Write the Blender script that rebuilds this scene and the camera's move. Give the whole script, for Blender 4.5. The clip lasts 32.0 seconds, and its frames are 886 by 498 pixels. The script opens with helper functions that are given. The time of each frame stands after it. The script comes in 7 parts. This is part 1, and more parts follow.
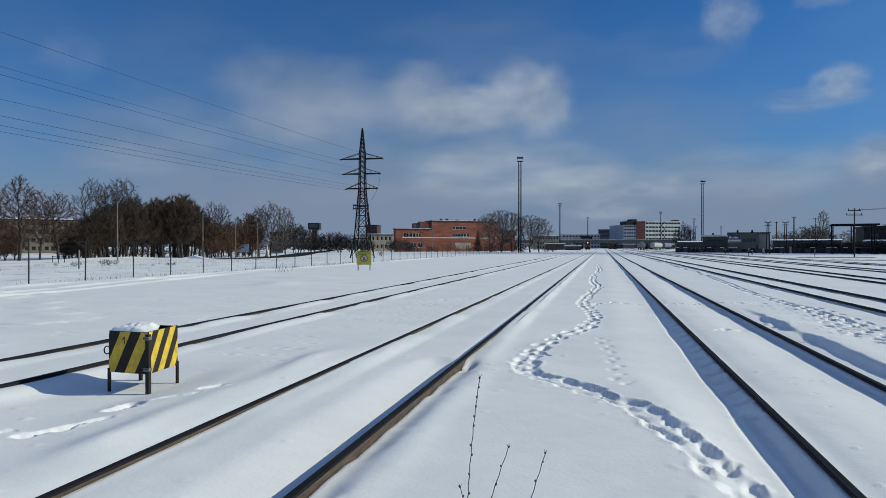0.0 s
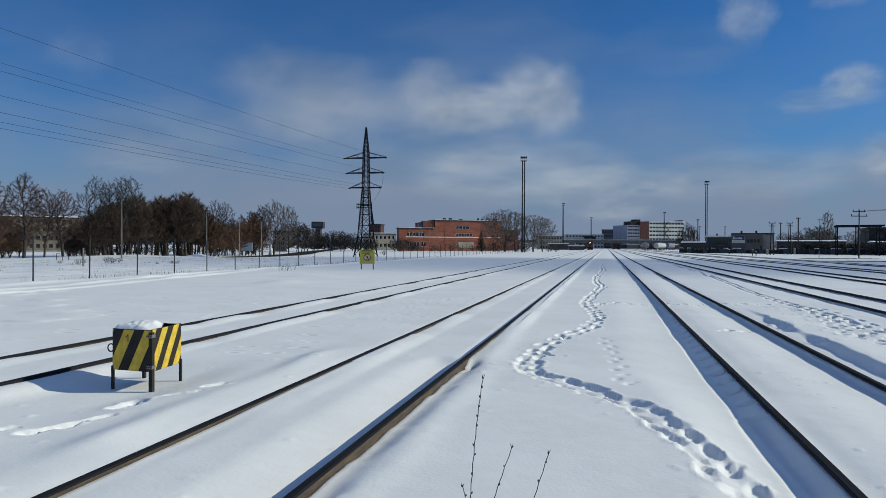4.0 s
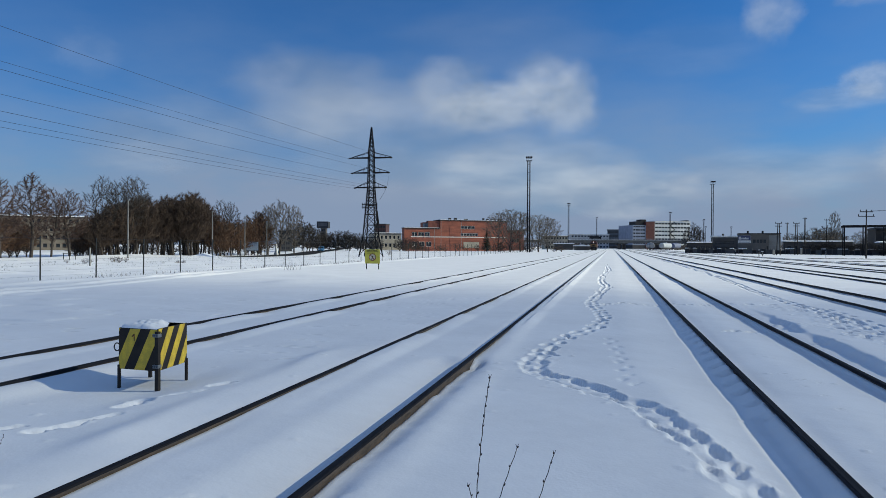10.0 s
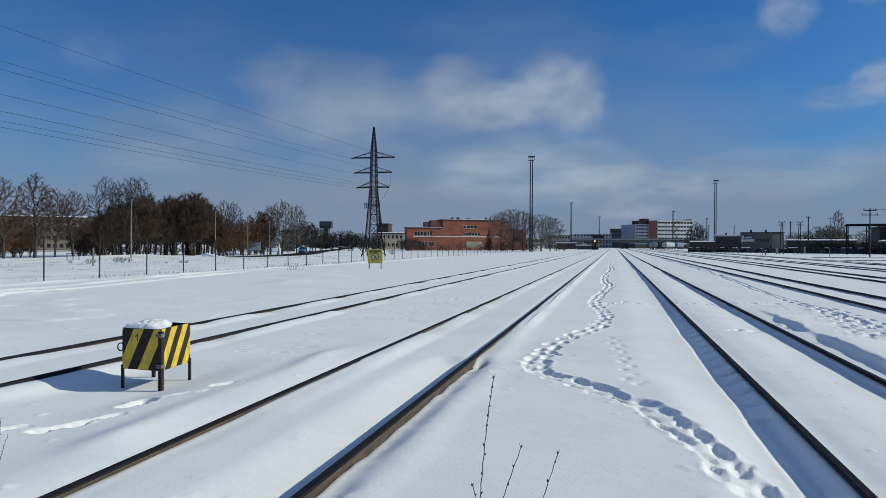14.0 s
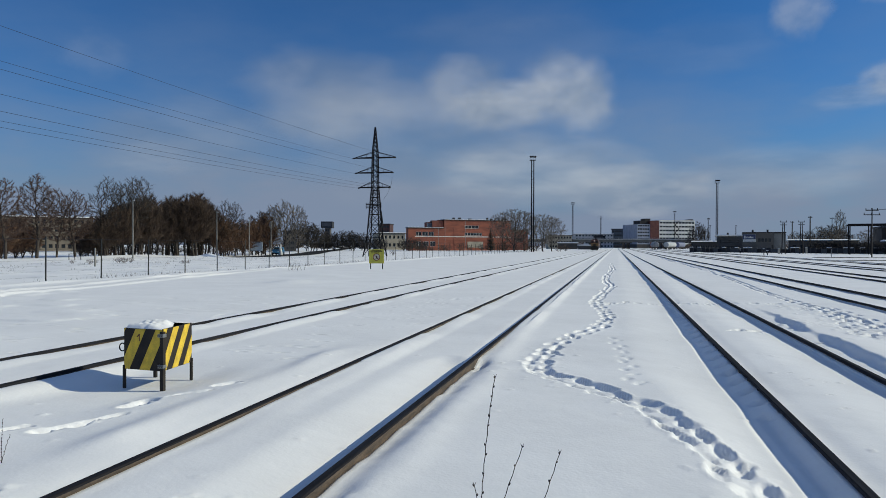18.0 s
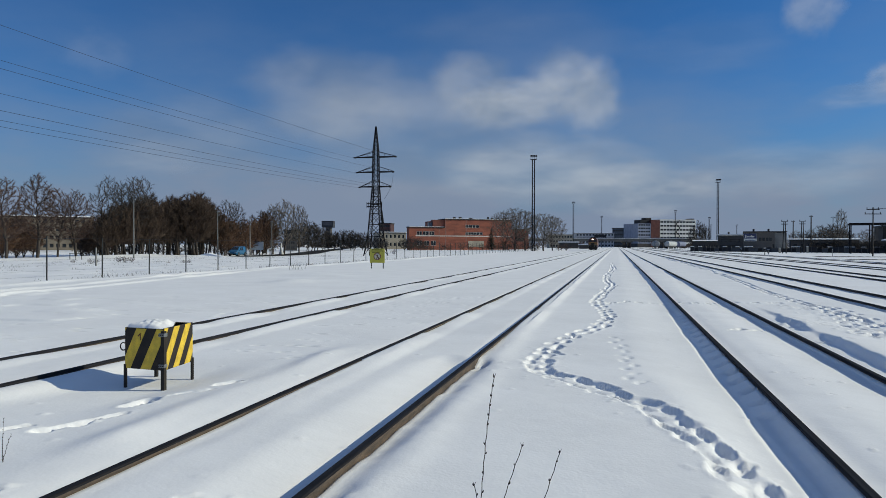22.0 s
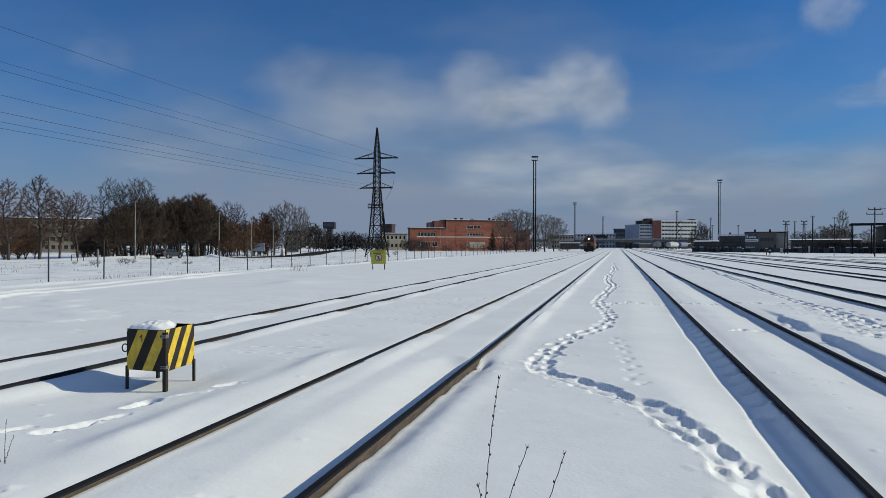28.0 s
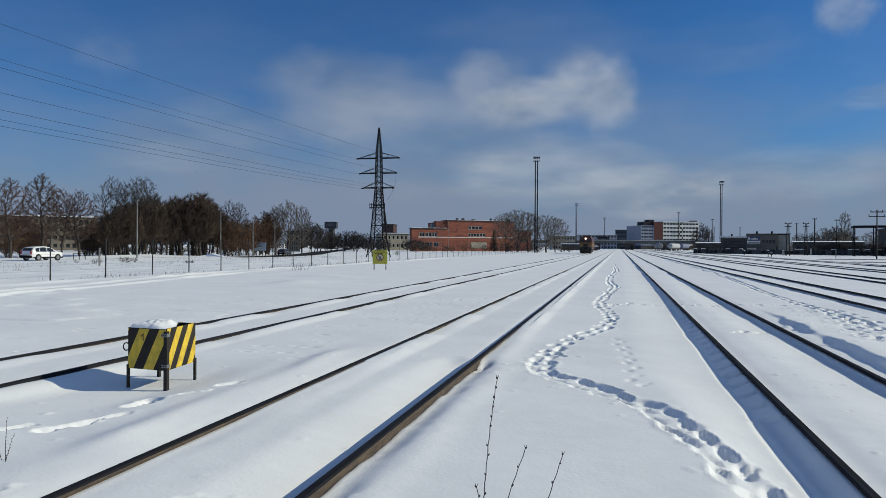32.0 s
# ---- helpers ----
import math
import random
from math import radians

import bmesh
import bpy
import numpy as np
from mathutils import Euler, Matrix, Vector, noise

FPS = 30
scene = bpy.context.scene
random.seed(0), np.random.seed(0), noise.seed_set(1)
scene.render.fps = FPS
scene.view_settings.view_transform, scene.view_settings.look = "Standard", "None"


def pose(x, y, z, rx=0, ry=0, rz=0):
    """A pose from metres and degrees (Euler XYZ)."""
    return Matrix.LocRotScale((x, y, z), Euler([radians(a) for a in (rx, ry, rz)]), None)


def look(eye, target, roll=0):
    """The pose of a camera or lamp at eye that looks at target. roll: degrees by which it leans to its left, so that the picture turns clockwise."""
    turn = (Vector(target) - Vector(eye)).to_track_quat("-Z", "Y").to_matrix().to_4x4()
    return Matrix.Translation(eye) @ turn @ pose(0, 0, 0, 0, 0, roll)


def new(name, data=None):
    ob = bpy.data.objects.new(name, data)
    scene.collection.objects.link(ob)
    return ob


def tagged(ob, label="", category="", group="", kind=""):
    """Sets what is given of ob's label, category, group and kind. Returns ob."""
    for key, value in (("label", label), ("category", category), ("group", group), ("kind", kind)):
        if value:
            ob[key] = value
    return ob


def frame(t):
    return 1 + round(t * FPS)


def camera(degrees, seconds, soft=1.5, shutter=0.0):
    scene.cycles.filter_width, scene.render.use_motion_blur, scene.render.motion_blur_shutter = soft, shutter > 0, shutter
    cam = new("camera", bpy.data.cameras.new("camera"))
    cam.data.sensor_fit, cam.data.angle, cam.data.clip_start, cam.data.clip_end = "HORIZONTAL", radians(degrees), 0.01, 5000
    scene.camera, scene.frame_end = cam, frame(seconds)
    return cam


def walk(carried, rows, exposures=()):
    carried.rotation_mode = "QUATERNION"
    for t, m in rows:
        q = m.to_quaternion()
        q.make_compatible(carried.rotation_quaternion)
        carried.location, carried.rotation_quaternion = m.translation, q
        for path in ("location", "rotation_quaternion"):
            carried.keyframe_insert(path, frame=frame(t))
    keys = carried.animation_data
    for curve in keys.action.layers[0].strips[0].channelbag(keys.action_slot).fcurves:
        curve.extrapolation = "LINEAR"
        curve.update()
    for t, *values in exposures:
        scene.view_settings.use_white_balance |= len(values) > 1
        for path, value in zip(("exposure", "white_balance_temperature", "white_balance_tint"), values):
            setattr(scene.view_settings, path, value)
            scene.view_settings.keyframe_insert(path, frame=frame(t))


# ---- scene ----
cam = camera(67.65, 32.0, soft=0.6)
ROWS = [
    (0, 89.804, -0, 13.551),
    (0.5, 89.822, -0.165, 13.57),
    (1, 89.726, -0.117, 13.612),
    (1.5, 89.589, -0.254, 13.597),
    (2, 89.596, -0.198, 13.58),
    (2.5, 89.644, -0.177, 13.637),
    (3, 89.681, -0.154, 13.744),
    (3.5, 89.772, -0.199, 13.786),
    (5.5, 89.643, -0.413, 13.939),
    (6, 89.727, -0.363, 13.904),
    (6.5, 89.682, -0.446, 13.882),
    (7, 89.628, -0.437, 13.958),
    (7.5, 89.596, -0.353, 14.016),
    (8, 89.625, -0.416, 14.078),
    (8.5, 89.78, -0.441, 14.136),
    (9, 89.794, -0.485, 14.216),
    (9.5, 89.803, -0.347, 14.277),
    (10, 89.737, -0.314, 14.28),
    (10.5, 89.622, -0.199, 14.282),
    (11, 89.625, -0.121, 14.291),
    (11.5, 89.555, -0.15, 14.346),
    (12, 89.593, -0.244, 14.329),
    (12.5, 89.702, -0.27, 14.315),
    (13, 89.794, -0.2, 14.406),
    (13.5, 89.794, -0.273, 14.541),
    (14, 89.7, -0.204, 14.506),
    (14.5, 89.621, -0.188, 14.564),
    (16.5, 89.816, -0.094, 14.62),
    (17, 89.834, -0.173, 14.691),
    (17.5, 89.85, -0.286, 14.604),
    (18, 89.708, -0.171, 14.628),
    (18.5, 89.622, -0.188, 14.55),
    (19, 89.662, -0.118, 14.539),
    (19.5, 89.567, -0.063, 14.577),
    (20, 89.523, 0.001, 14.57),
    (20.5, 89.585, 0.05, 14.642),
    (21, 89.658, 0.047, 14.658),
    (21.5, 89.65, -0.033, 14.636),
    (22, 89.65, -0.152, 14.691),
    (22.5, 89.731, -0.075, 14.717),
    (23, 89.834, -0.182, 14.701),
    (23.5, 89.876, -0.261, 14.58),
    (24, 89.828, -0.329, 14.624),
    (24.5, 89.907, -0.28, 14.706),
    (25, 89.819, -0.33, 14.727),
    (25.5, 89.683, -0.397, 14.747),
    (27.5, 89.745, -0.093, 14.788),
    (28, 89.733, -0.06, 14.803),
    (28.5, 89.724, -0.081, 14.807),
    (29, 89.775, -0.049, 14.895),
    (29.5, 89.778, -0.078, 14.903),
    (30, 89.734, -0.105, 14.939),
    (30.5, 89.682, -0.146, 14.91),
    (31, 89.657, -0.183, 14.886),
    (31.5, 89.697, -0.283, 14.855),
    (32, 89.761, -0.337, 14.927),
]

CAM_Z = 1.66
walk(cam, [(t, pose(0, 0, CAM_Z, rx, ry, rz)) for t, rx, ry, rz in ROWS],
     exposures=[(0, -0.1, 6500, 10), (5.5, -0.12, 6500, 10), (7, 0.19, 6500, 10), (10, 0.2, 6500, 10), (12, 0.13, 6500, 10), (13, 0.09, 6500, 10), (14, -0.05, 6500, 10), (19, -0.07, 6720, 11), (32, -0.08, 6720, 11)])

# ---- world, sun ----
SUN_EL, SUN_AZ = 28.0, 74.0
world = bpy.data.worlds.new("sky")
scene.world = world
world.use_nodes = True


def build_world():
    nt = world.node_tree
    nt.nodes.clear()
    N, L = nt.nodes.new, nt.links.new
    out, bg = N("ShaderNodeOutputWorld"), N("ShaderNodeBackground")
    sky = N("ShaderNodeTexSky")
    sky.sky_type, sky.sun_disc = "NISHITA", False
    sky.sun_elevation, sky.sun_rotation = radians(SUN_EL), radians(SUN_AZ)
    sky.air_density, sky.dust_density, sky.ozone_density = 1.0, 0.6, 3.0
    bg.inputs["Strength"].default_value = 0.1
    # thin high cloud, thicker towards the horizon and, out of view, overhead
    geo, sep = N("ShaderNodeTexCoord"), N("ShaderNodeSeparateXYZ")
    L(geo.outputs["Generated"], sep.inputs[0])
    mapn = N("ShaderNodeMapping")
    mapn.inputs["Scale"].default_value = (1.6, 1.6, 4.2)
    L(geo.outputs["Generated"], mapn.inputs[0])
    n1, n2 = N("ShaderNodeTexNoise"), N("ShaderNodeTexNoise")
    n1.inputs["Scale"].default_value, n1.inputs["Detail"].default_value, n1.inputs["Roughness"].default_value = 1.9, 5.0, 0.55
    n2.inputs["Scale"].default_value, n2.inputs["Detail"].default_value = 5.5, 5.0
    L(mapn.outputs[0], n1.inputs["Vector"])
    L(mapn.outputs[0], n2.inputs["Vector"])
    low = N("ShaderNodeMapRange")
    low.interpolation_type = "SMOOTHSTEP"
    low.inputs["From Min"].default_value, low.inputs["From Max"].default_value = -0.02, 0.36
    low.inputs["To Min"].default_value, low.inputs["To Max"].default_value = 1.0, 0.0
    L(sep.outputs["Z"], low.inputs["Value"])
    veil = N("ShaderNodeMapRange")
    veil.inputs["From Min"].default_value, veil.inputs["From Max"].default_value = 0.36, 0.66
    L(n1.outputs["Fac"], veil.inputs["Value"])
    fine = N("ShaderNodeMapRange")
    fine.inputs["From Min"].default_value, fine.inputs["From Max"].default_value = 0.3, 0.7
    fine.inputs["To Min"].default_value = 0.55
    L(n2.outputs["Fac"], fine.inputs["Value"])

    def math_node(op, a, b):
        m = N("ShaderNodeMath")
        m.operation, m.use_clamp = op, True
        for i, v in enumerate((a, b)):
            if isinstance(v, float):
                m.inputs[i].default_value = v
            else:
                L(v, m.inputs[i])
        return m.outputs[0]

    lowveil = math_node("MULTIPLY", low.outputs[0], math_node("ADD", math_node("MULTIPLY", veil.outputs[0], 0.5), 0.32))
    high = math_node("MULTIPLY", math_node("MULTIPLY", veil.outputs[0], fine.outputs[0]), 0.12)
    # unseen veil overhead, added to lift and whiten the light in shadows
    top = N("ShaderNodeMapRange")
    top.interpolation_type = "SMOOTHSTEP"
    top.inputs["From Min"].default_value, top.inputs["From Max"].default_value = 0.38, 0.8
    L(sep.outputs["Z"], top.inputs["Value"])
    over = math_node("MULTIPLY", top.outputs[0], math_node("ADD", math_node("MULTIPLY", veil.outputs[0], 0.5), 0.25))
    rim = N("ShaderNodeMapRange")
    rim.interpolation_type = "SMOOTHSTEP"
    rim.inputs["From Min"].default_value, rim.inputs["From Max"].default_value = 0.03, 0.16
    rim.inputs["To Min"].default_value, rim.inputs["To Max"].default_value = 0.5, 0.0
    L(sep.outputs["Z"], rim.inputs["Value"])
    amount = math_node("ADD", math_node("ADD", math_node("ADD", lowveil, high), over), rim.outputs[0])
    mix = N("ShaderNodeMix")
    mix.data_type = "RGBA"
    mix.inputs["B"].default_value = (2.08, 2.76, 3.95, 1)
    L(amount, mix.inputs["Factor"])
    tint = N("ShaderNodeMix")
    tint.data_type, tint.blend_type = "RGBA", "MULTIPLY"
    tint.inputs["Factor"].default_value = 1.0
    tint.inputs["B"].default_value = (0.185, 0.525, 0.89, 1)
    L(sky.outputs[0], tint.inputs["A"])
    L(tint.outputs["Result"], mix.inputs["A"])
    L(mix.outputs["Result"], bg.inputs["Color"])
    L(bg.outputs[0], out.inputs[0])


build_world()
sun = new("sun", bpy.data.lights.new("sun", "SUN"))
sun.data.energy, sun.data.angle, sun.data.color = 3.45, radians(0.6), (1.0, 0.975, 0.77)
_e, _a = radians(SUN_EL), radians(SUN_AZ)
SUN_DIR = Vector((math.cos(_e) * math.sin(_a), math.cos(_e) * math.cos(_a), math.sin(_e)))
sun.matrix_world = look(SUN_DIR * 50, (0, 0, 0))

# ---- materials ----
MATS = {}


def mat(name, color, rough=0.6, metal=0.0, var=0.25, scale=6.0, bump=0.0, second=None, coat=0.0, spec=0.5, isl=0.0, stretch=None):
    """Noise-varied principled material: two scales of variation in object space."""
    if name in MATS:
        return MATS[name]
    m = bpy.data.materials.new(name)
    m.use_nodes = True
    nt = m.node_tree
    N, L = nt.nodes.new, nt.links.new
    p = nt.nodes["Principled BSDF"]
    p.inputs["Roughness"].default_value, p.inputs["Metallic"].default_value = rough, metal
    p.inputs["Specular IOR Level"].default_value = spec
    p.inputs["Coat Weight"].default_value = coat
    tc, mp = N("ShaderNodeTexCoord"), N("ShaderNodeMapping")
    L(tc.outputs["Object"], mp.inputs[0])
    if stretch:
        mp.inputs["Scale"].default_value = stretch
    a, b = N("ShaderNodeTexNoise"), N("ShaderNodeTexNoise")
    a.inputs["Scale"].default_value, a.inputs["Detail"].default_value = scale, 6
    b.inputs["Scale"].default_value, b.inputs["Detail"].default_value = scale * 9, 3
    for n in (a, b):
        L(mp.outputs[0], n.inputs["Vector"])
    mx = N("ShaderNodeMix")
    mx.data_type = "RGBA"
    c2 = second or tuple(min(1, c * (1 - var)) for c in color)
    c1 = tuple(min(1, c * (1 + var * 0.5)) for c in color)
    mx.inputs["A"].default_value, mx.inputs["B"].default_value = (*c1, 1), (*c2, 1)
    r = N("ShaderNodeMapRange")
    r.inputs["From Min"].default_value, r.inputs["From Max"].default_value = 0.32, 0.68
    ad = N("ShaderNodeMath")
    ad.operation = "MULTIPLY_ADD"
    ad.inputs[1].default_value, ad.inputs[2].default_value = 0.35, -0.17
    L(b.outputs["Fac"], ad.inputs[0])
    su = N("ShaderNodeMath")
    L(a.outputs["Fac"], su.inputs[0])
    L(ad.outputs[0], su.inputs[1])
    L(su.outputs[0], r.inputs["Value"])
    L(r.outputs[0], mx.inputs["Factor"])
    col = mx.outputs["Result"]
    if isl:
        info = N("ShaderNodeObjectInfo")
        hs = N("ShaderNodeHueSaturation")
        rr = N("ShaderNodeMapRange")
        rr.inputs["To Min"].default_value, rr.inputs["To Max"].default_value = 1 - isl, 1 + isl
        L(info.outputs["Random"], rr.inputs["Value"])
        L(rr.outputs[0], hs.inputs["Value"])
        L(col, hs.inputs["Color"])
        col = hs.outputs[0]
    L(col, p.inputs["Base Color"])
    if bump:
        bp = N("ShaderNodeBump")
        bp.inputs["Strength"].default_value, bp.inputs["Distance"].default_value = bump, 0.02
        L(su.outputs[0], bp.inputs["Height"])
        L(bp.outputs[0], p.inputs["Normal"])
    MATS[name] = m
    return m


def glow(name, color, strength):
    if name in MATS:
        return MATS[name]
    m = bpy.data.materials.new(name)
    m.use_nodes = True
    p = m.node_tree.nodes["Principled BSDF"]
    p.inputs["Base Color"].default_value = (*color, 1)
    p.inputs["Emission Color"].default_value, p.inputs["Emission Strength"].default_value = (*color, 1), strength
    MATS[name] = m
    return m


def snow_material():
    m = mat("snow", (0.86, 0.87, 0.88), 0.62, var=0.05, scale=0.6)
    nt = m.node_tree
    N, L = nt.nodes.new, nt.links.new
    p = nt.nodes["Principled BSDF"]
    p.inputs["Specular IOR Level"].default_value = 0.25
    geo = N("ShaderNodeNewGeometry")
    hs = []
    for s, d, amp in ((3.5, 4, 1.0), (28.0, 4, 0.22), (160.0, 2, 0.05)):
        n = N("ShaderNodeTexNoise")
        n.inputs["Scale"].default_value, n.inputs["Detail"].default_value = s, d
        L(geo.outputs["Position"], n.inputs["Vector"])
        k = N("ShaderNodeMath")
        k.operation = "MULTIPLY"
        k.inputs[1].default_value = amp
        L(n.outputs["Fac"], k.inputs[0])
        hs.append(k.outputs[0])
    a1, a2 = N("ShaderNodeMath"), N("ShaderNodeMath")
    L(hs[0], a1.inputs[0]), L(hs[1], a1.inputs[1])
    L(a1.outputs[0], a2.inputs[0]), L(hs[2], a2.inputs[1])
    bp = N("ShaderNodeBump")
    bp.inputs["Strength"].default_value, bp.inputs["Distance"].default_value = 0.22, 0.03
    L(a2.outputs[0], bp.inputs["Height"])
    L(bp.outputs[0], p.inputs["Normal"])
    return m


SNOW = snow_material()
STEEL = mat("rail_steel", (0.016, 0.015, 0.017), 0.72, 0.1, 0.5, 3.0, 0.15, spec=0.12, stretch=(8, 0.6, 8))
RAILTOP = mat("worn_rail_top", (0.02, 0.021, 0.026), 0.75, 0.0, 0.4, 3.0, 0.1, spec=0.06, stretch=(8, 0.5, 8))
RUST = mat("rail_rust", (0.092, 0.066, 0.047), 0.9, 0.0, 0.45, 5.0, 0.5, second=(0.045, 0.036, 0.03), stretch=(4, 0.8, 4))
BLACK = mat("black_paint", (0.014, 0.013, 0.013), 0.7, 0.0, 0.4, 6.0, 0.2, second=(0.035, 0.028, 0.022), spec=0.25)
YELLOW = mat("yellow_paint", (0.72, 0.5, 0.035), 0.55, 0.0, 0.25, 9.0, 0.2, second=(0.52, 0.35, 0.035))
DARKSTEEL = mat("dark_steel", (0.011, 0.011, 0.013), 0.8, 0.0, 0.4, 2.0, spec=0.15)
GALV = mat("galvanised_steel", (0.2, 0.21, 0.22), 0.5, 0.6, 0.3, 2.0)
GREYPOST = mat("grey_post_paint", (0.013, 0.016, 0.016), 0.6, 0.1, 0.3, 2.0)
WIRE = mat("cable", (0.011, 0.014, 0.022), 0.6, 0.2, 0.2, 1.0)
BARK = mat("bark", (0.045, 0.036, 0.03), 0.9, 0, 0.4, 3.0)
TWIG = mat("twigs", (0.082, 0.055, 0.039), 0.9, 0, 0.4, 0.4, isl=0.15)
RUSSET = mat("russet_twigs", (0.14, 0.078, 0.047), 0.9, 0, 0.4, 0.4, isl=0.15)
TWIGRED = mat("reddish_twigs", (0.095, 0.06, 0.047), 0.9, 0, 0.4, 0.4, isl=0.15)
DARKTWIG = mat("dark_twigs", (0.058, 0.05, 0.045), 0.9, 0, 0.4, 0.4, isl=0.15)
TWIGPALE = mat("pale_twigs", (0.15, 0.128, 0.105), 0.9, 0, 0.4, 0.4, isl=0.15)
SPRUCE = mat("spruce_needles", (0.02, 0.035, 0.022), 0.9, 0, 0.5, 1.0)
BRICK = mat("red_brick", (0.26, 0.08, 0.047), 0.85, 0, 0.35, 0.35, 0.3, second=(0.17, 0.055, 0.036), stretch=(0.6, 0.6, 2.6))
BRICKDARK = mat("dark_red_brick", (0.16, 0.05, 0.035), 0.85, 0, 0.3, 0.8)
PALEWALL = mat("pale_render", (0.33, 0.3, 0.24), 0.85, 0, 0.2, 0.3)
WHITEWALL = mat("white_panel", (0.66, 0.66, 0.62), 0.8, 0, 0.15, 0.2)
GREYWALL = mat("grey_render", (0.055, 0.052, 0.05), 0.85, 0, 0.25, 0.3)
PINKWALL = mat("pinkish_render", (0.108, 0.099, 0.088), 0.85, 0, 0.2, 0.3)
BLUEGLASS = mat("blue_grey_glazing", (0.05, 0.07, 0.1), 0.15, 0, 0.3, 0.5)
GLASS = mat("dark_window_glass", (0.025, 0.03, 0.035), 0.12, 0, 0.5, 0.6)
FRAMEWHITE = mat("white_window_frame", (0.7, 0.68, 0.62), 0.6, 0, 0.15, 1.0)
ROOFDARK = mat("dark_roof_edge", (0.022, 0.022, 0.024), 0.8, 0, 0.3, 1.0)
CREAMWALL = mat("cream_render", (0.17, 0.145, 0.113), 0.9, 0, 0.25, 0.3)
PALEGREY = mat("pale_grey_panel", (0.36, 0.37, 0.39), 0.85, 0, 0.25, 0.3)
CONCRETE = mat("concrete", (0.2, 0.2, 0.19), 0.85, 0, 0.3, 0.5)
CONCRETEDARK = mat("weathered_concrete", (0.07, 0.07, 0.07), 0.85, 0, 0.35, 0.5)
ASPHALT = mat("wet_asphalt", (0.03, 0.03, 0.032), 0.95, 0, 0.4, 0.3, spec=0.03)
WOODPOLE = mat("tarred_wood", (0.016, 0.013, 0.012), 0.85, 0, 0.4, 2.0, stretch=(3, 3, 0.3))
STALK = mat("dry_weed_stalk", (0.042, 0.03, 0.027), 0.85, 0, 0.4, 30.0)
RUBBER = mat("tyre_rubber", (0.015, 0.015, 0.016), 0.85, 0, 0.2, 4.0)
CHROME = mat("wheel_alloy", (0.35, 0.35, 0.36), 0.35, 0.8, 0.2, 4.0)


# ---- mesh helpers ----
def empty(name, x, y, z=0.0, rz=0.0):
    ob = new(name)
    ob.empty_display_size = 0.2
    ob.matrix_basis = pose(x, y, z, 0, 0, rz)
    return ob


def thing(name, label, category, x, y, z=0.0, rz=0.0, group="", kind=""):
    return tagged(empty(name, x, y, z, rz), label, category, group, kind)


def mesh_of(name, bm, material, smooth=False):
    me = bpy.data.meshes.new(name)
    bm.to_mesh(me)
    bm.free()
    me.materials.append(material)
    if smooth:
        for p in me.polygons:
            p.use_smooth = True
    return me


def part(name, bm, material, parent, label="", smooth=False):
    me = bm if isinstance(bm, bpy.types.Mesh) else mesh_of(name, bm, material, smooth)
    ob = new(name, me)
    ob.parent = parent
    if label:
        ob["label"] = label
    return ob


def box(bm, x0, y0, z0, x1, y1, z1, bevel=0.0):
    m = Matrix.Translation(((x0 + x1) / 2, (y0 + y1) / 2, (z0 + z1) / 2)) @ Matrix.Diagonal((x1 - x0, y1 - y0, z1 - z0, 1))
    g = bmesh.ops.create_cube(bm, size=1, matrix=m)
    if bevel:
        es = {e for v in g["verts"] for e in v.link_edges}
        bmesh.ops.bevel(bm, geom=list(es), offset=bevel, segments=2, affect="EDGES", profile=0.6)
    return bm


def B(*a, bevel=0.0):
    return box(bmesh.new(), *a, bevel=bevel)


def tube(bm, p0, p1, r0, r1=None, n=6, caps=True):
    p0, p1 = Vector(p0), Vector(p1)
    r1 = r0 if r1 is None else r1
    d = p1 - p0
    m = Matrix.Translation((p0 + p1) / 2) @ d.to_track_quat("Z", "Y").to_matrix().to_4x4()
    bmesh.ops.create_cone(bm, cap_ends=caps, segments=n, radius1=r0, radius2=r1, depth=d.length, matrix=m)
    return bm


def beam(bm, p0, p1, w):
    """A square bar from p0 to p1."""
    return tube(bm, p0, p1, w * 0.7071, n=4)


def pydata(name, verts, faces, material, smooth=False):
    me = bpy.data.meshes.new(name)
    me.from_pydata(verts, [], faces)
    me.materials.append(material)
    if smooth:
        me.polygons.foreach_set("use_smooth", [True] * len(me.polygons))
    me.update()
    return me


def strand(name, pts, r, material, n=4):
    """A cable: one round strand through the points."""
    verts, faces = [], []
    for i, p in enumerate(pts):
        d = (pts[min(i + 1, len(pts) - 1)] - pts[max(i - 1, 0)]).normalized()
        a = d.cross(Vector((0, 0, 1))).normalized()
        b = d.cross(a)
        verts += [p + a * (math.cos(k * math.tau / n) * r) + b * (math.sin(k * math.tau / n) * r) for k in range(n)]
    for i in range(len(pts) - 1):
        faces += [(i * n + k, i * n + (k + 1) % n, (i + 1) * n + (k + 1) % n, (i + 1) * n + k) for k in range(n)]
    return pydata(name, verts, faces, material)


def prism(bm, outline, y0, y1):
    """Extrude an outline of (x, z) pairs from y0 to y1."""
    a = [bm.verts.new((x, y0, z)) for x, z in outline]
    b = [bm.verts.new((x, y1, z)) for x, z in outline]
    n = len(outline)
    bm.faces.new(a)
    bm.faces.new(b[::-1])
    for i in range(n):
        j = (i + 1) % n
        bm.faces.new((a[j], a[i], b[i], b[j]))
    bmesh.ops.recalc_face_normals(bm, faces=bm.faces[:])
    return bm


# ---- snow field ----
GAUGE = 1.593
TRACKS = [-7.83, -2.822, 2.47, 7.90, 13.55, 19.2, 25.4]
RAILS = [c + s * GAUGE / 2 for c in TRACKS for s in (-1, 1)]


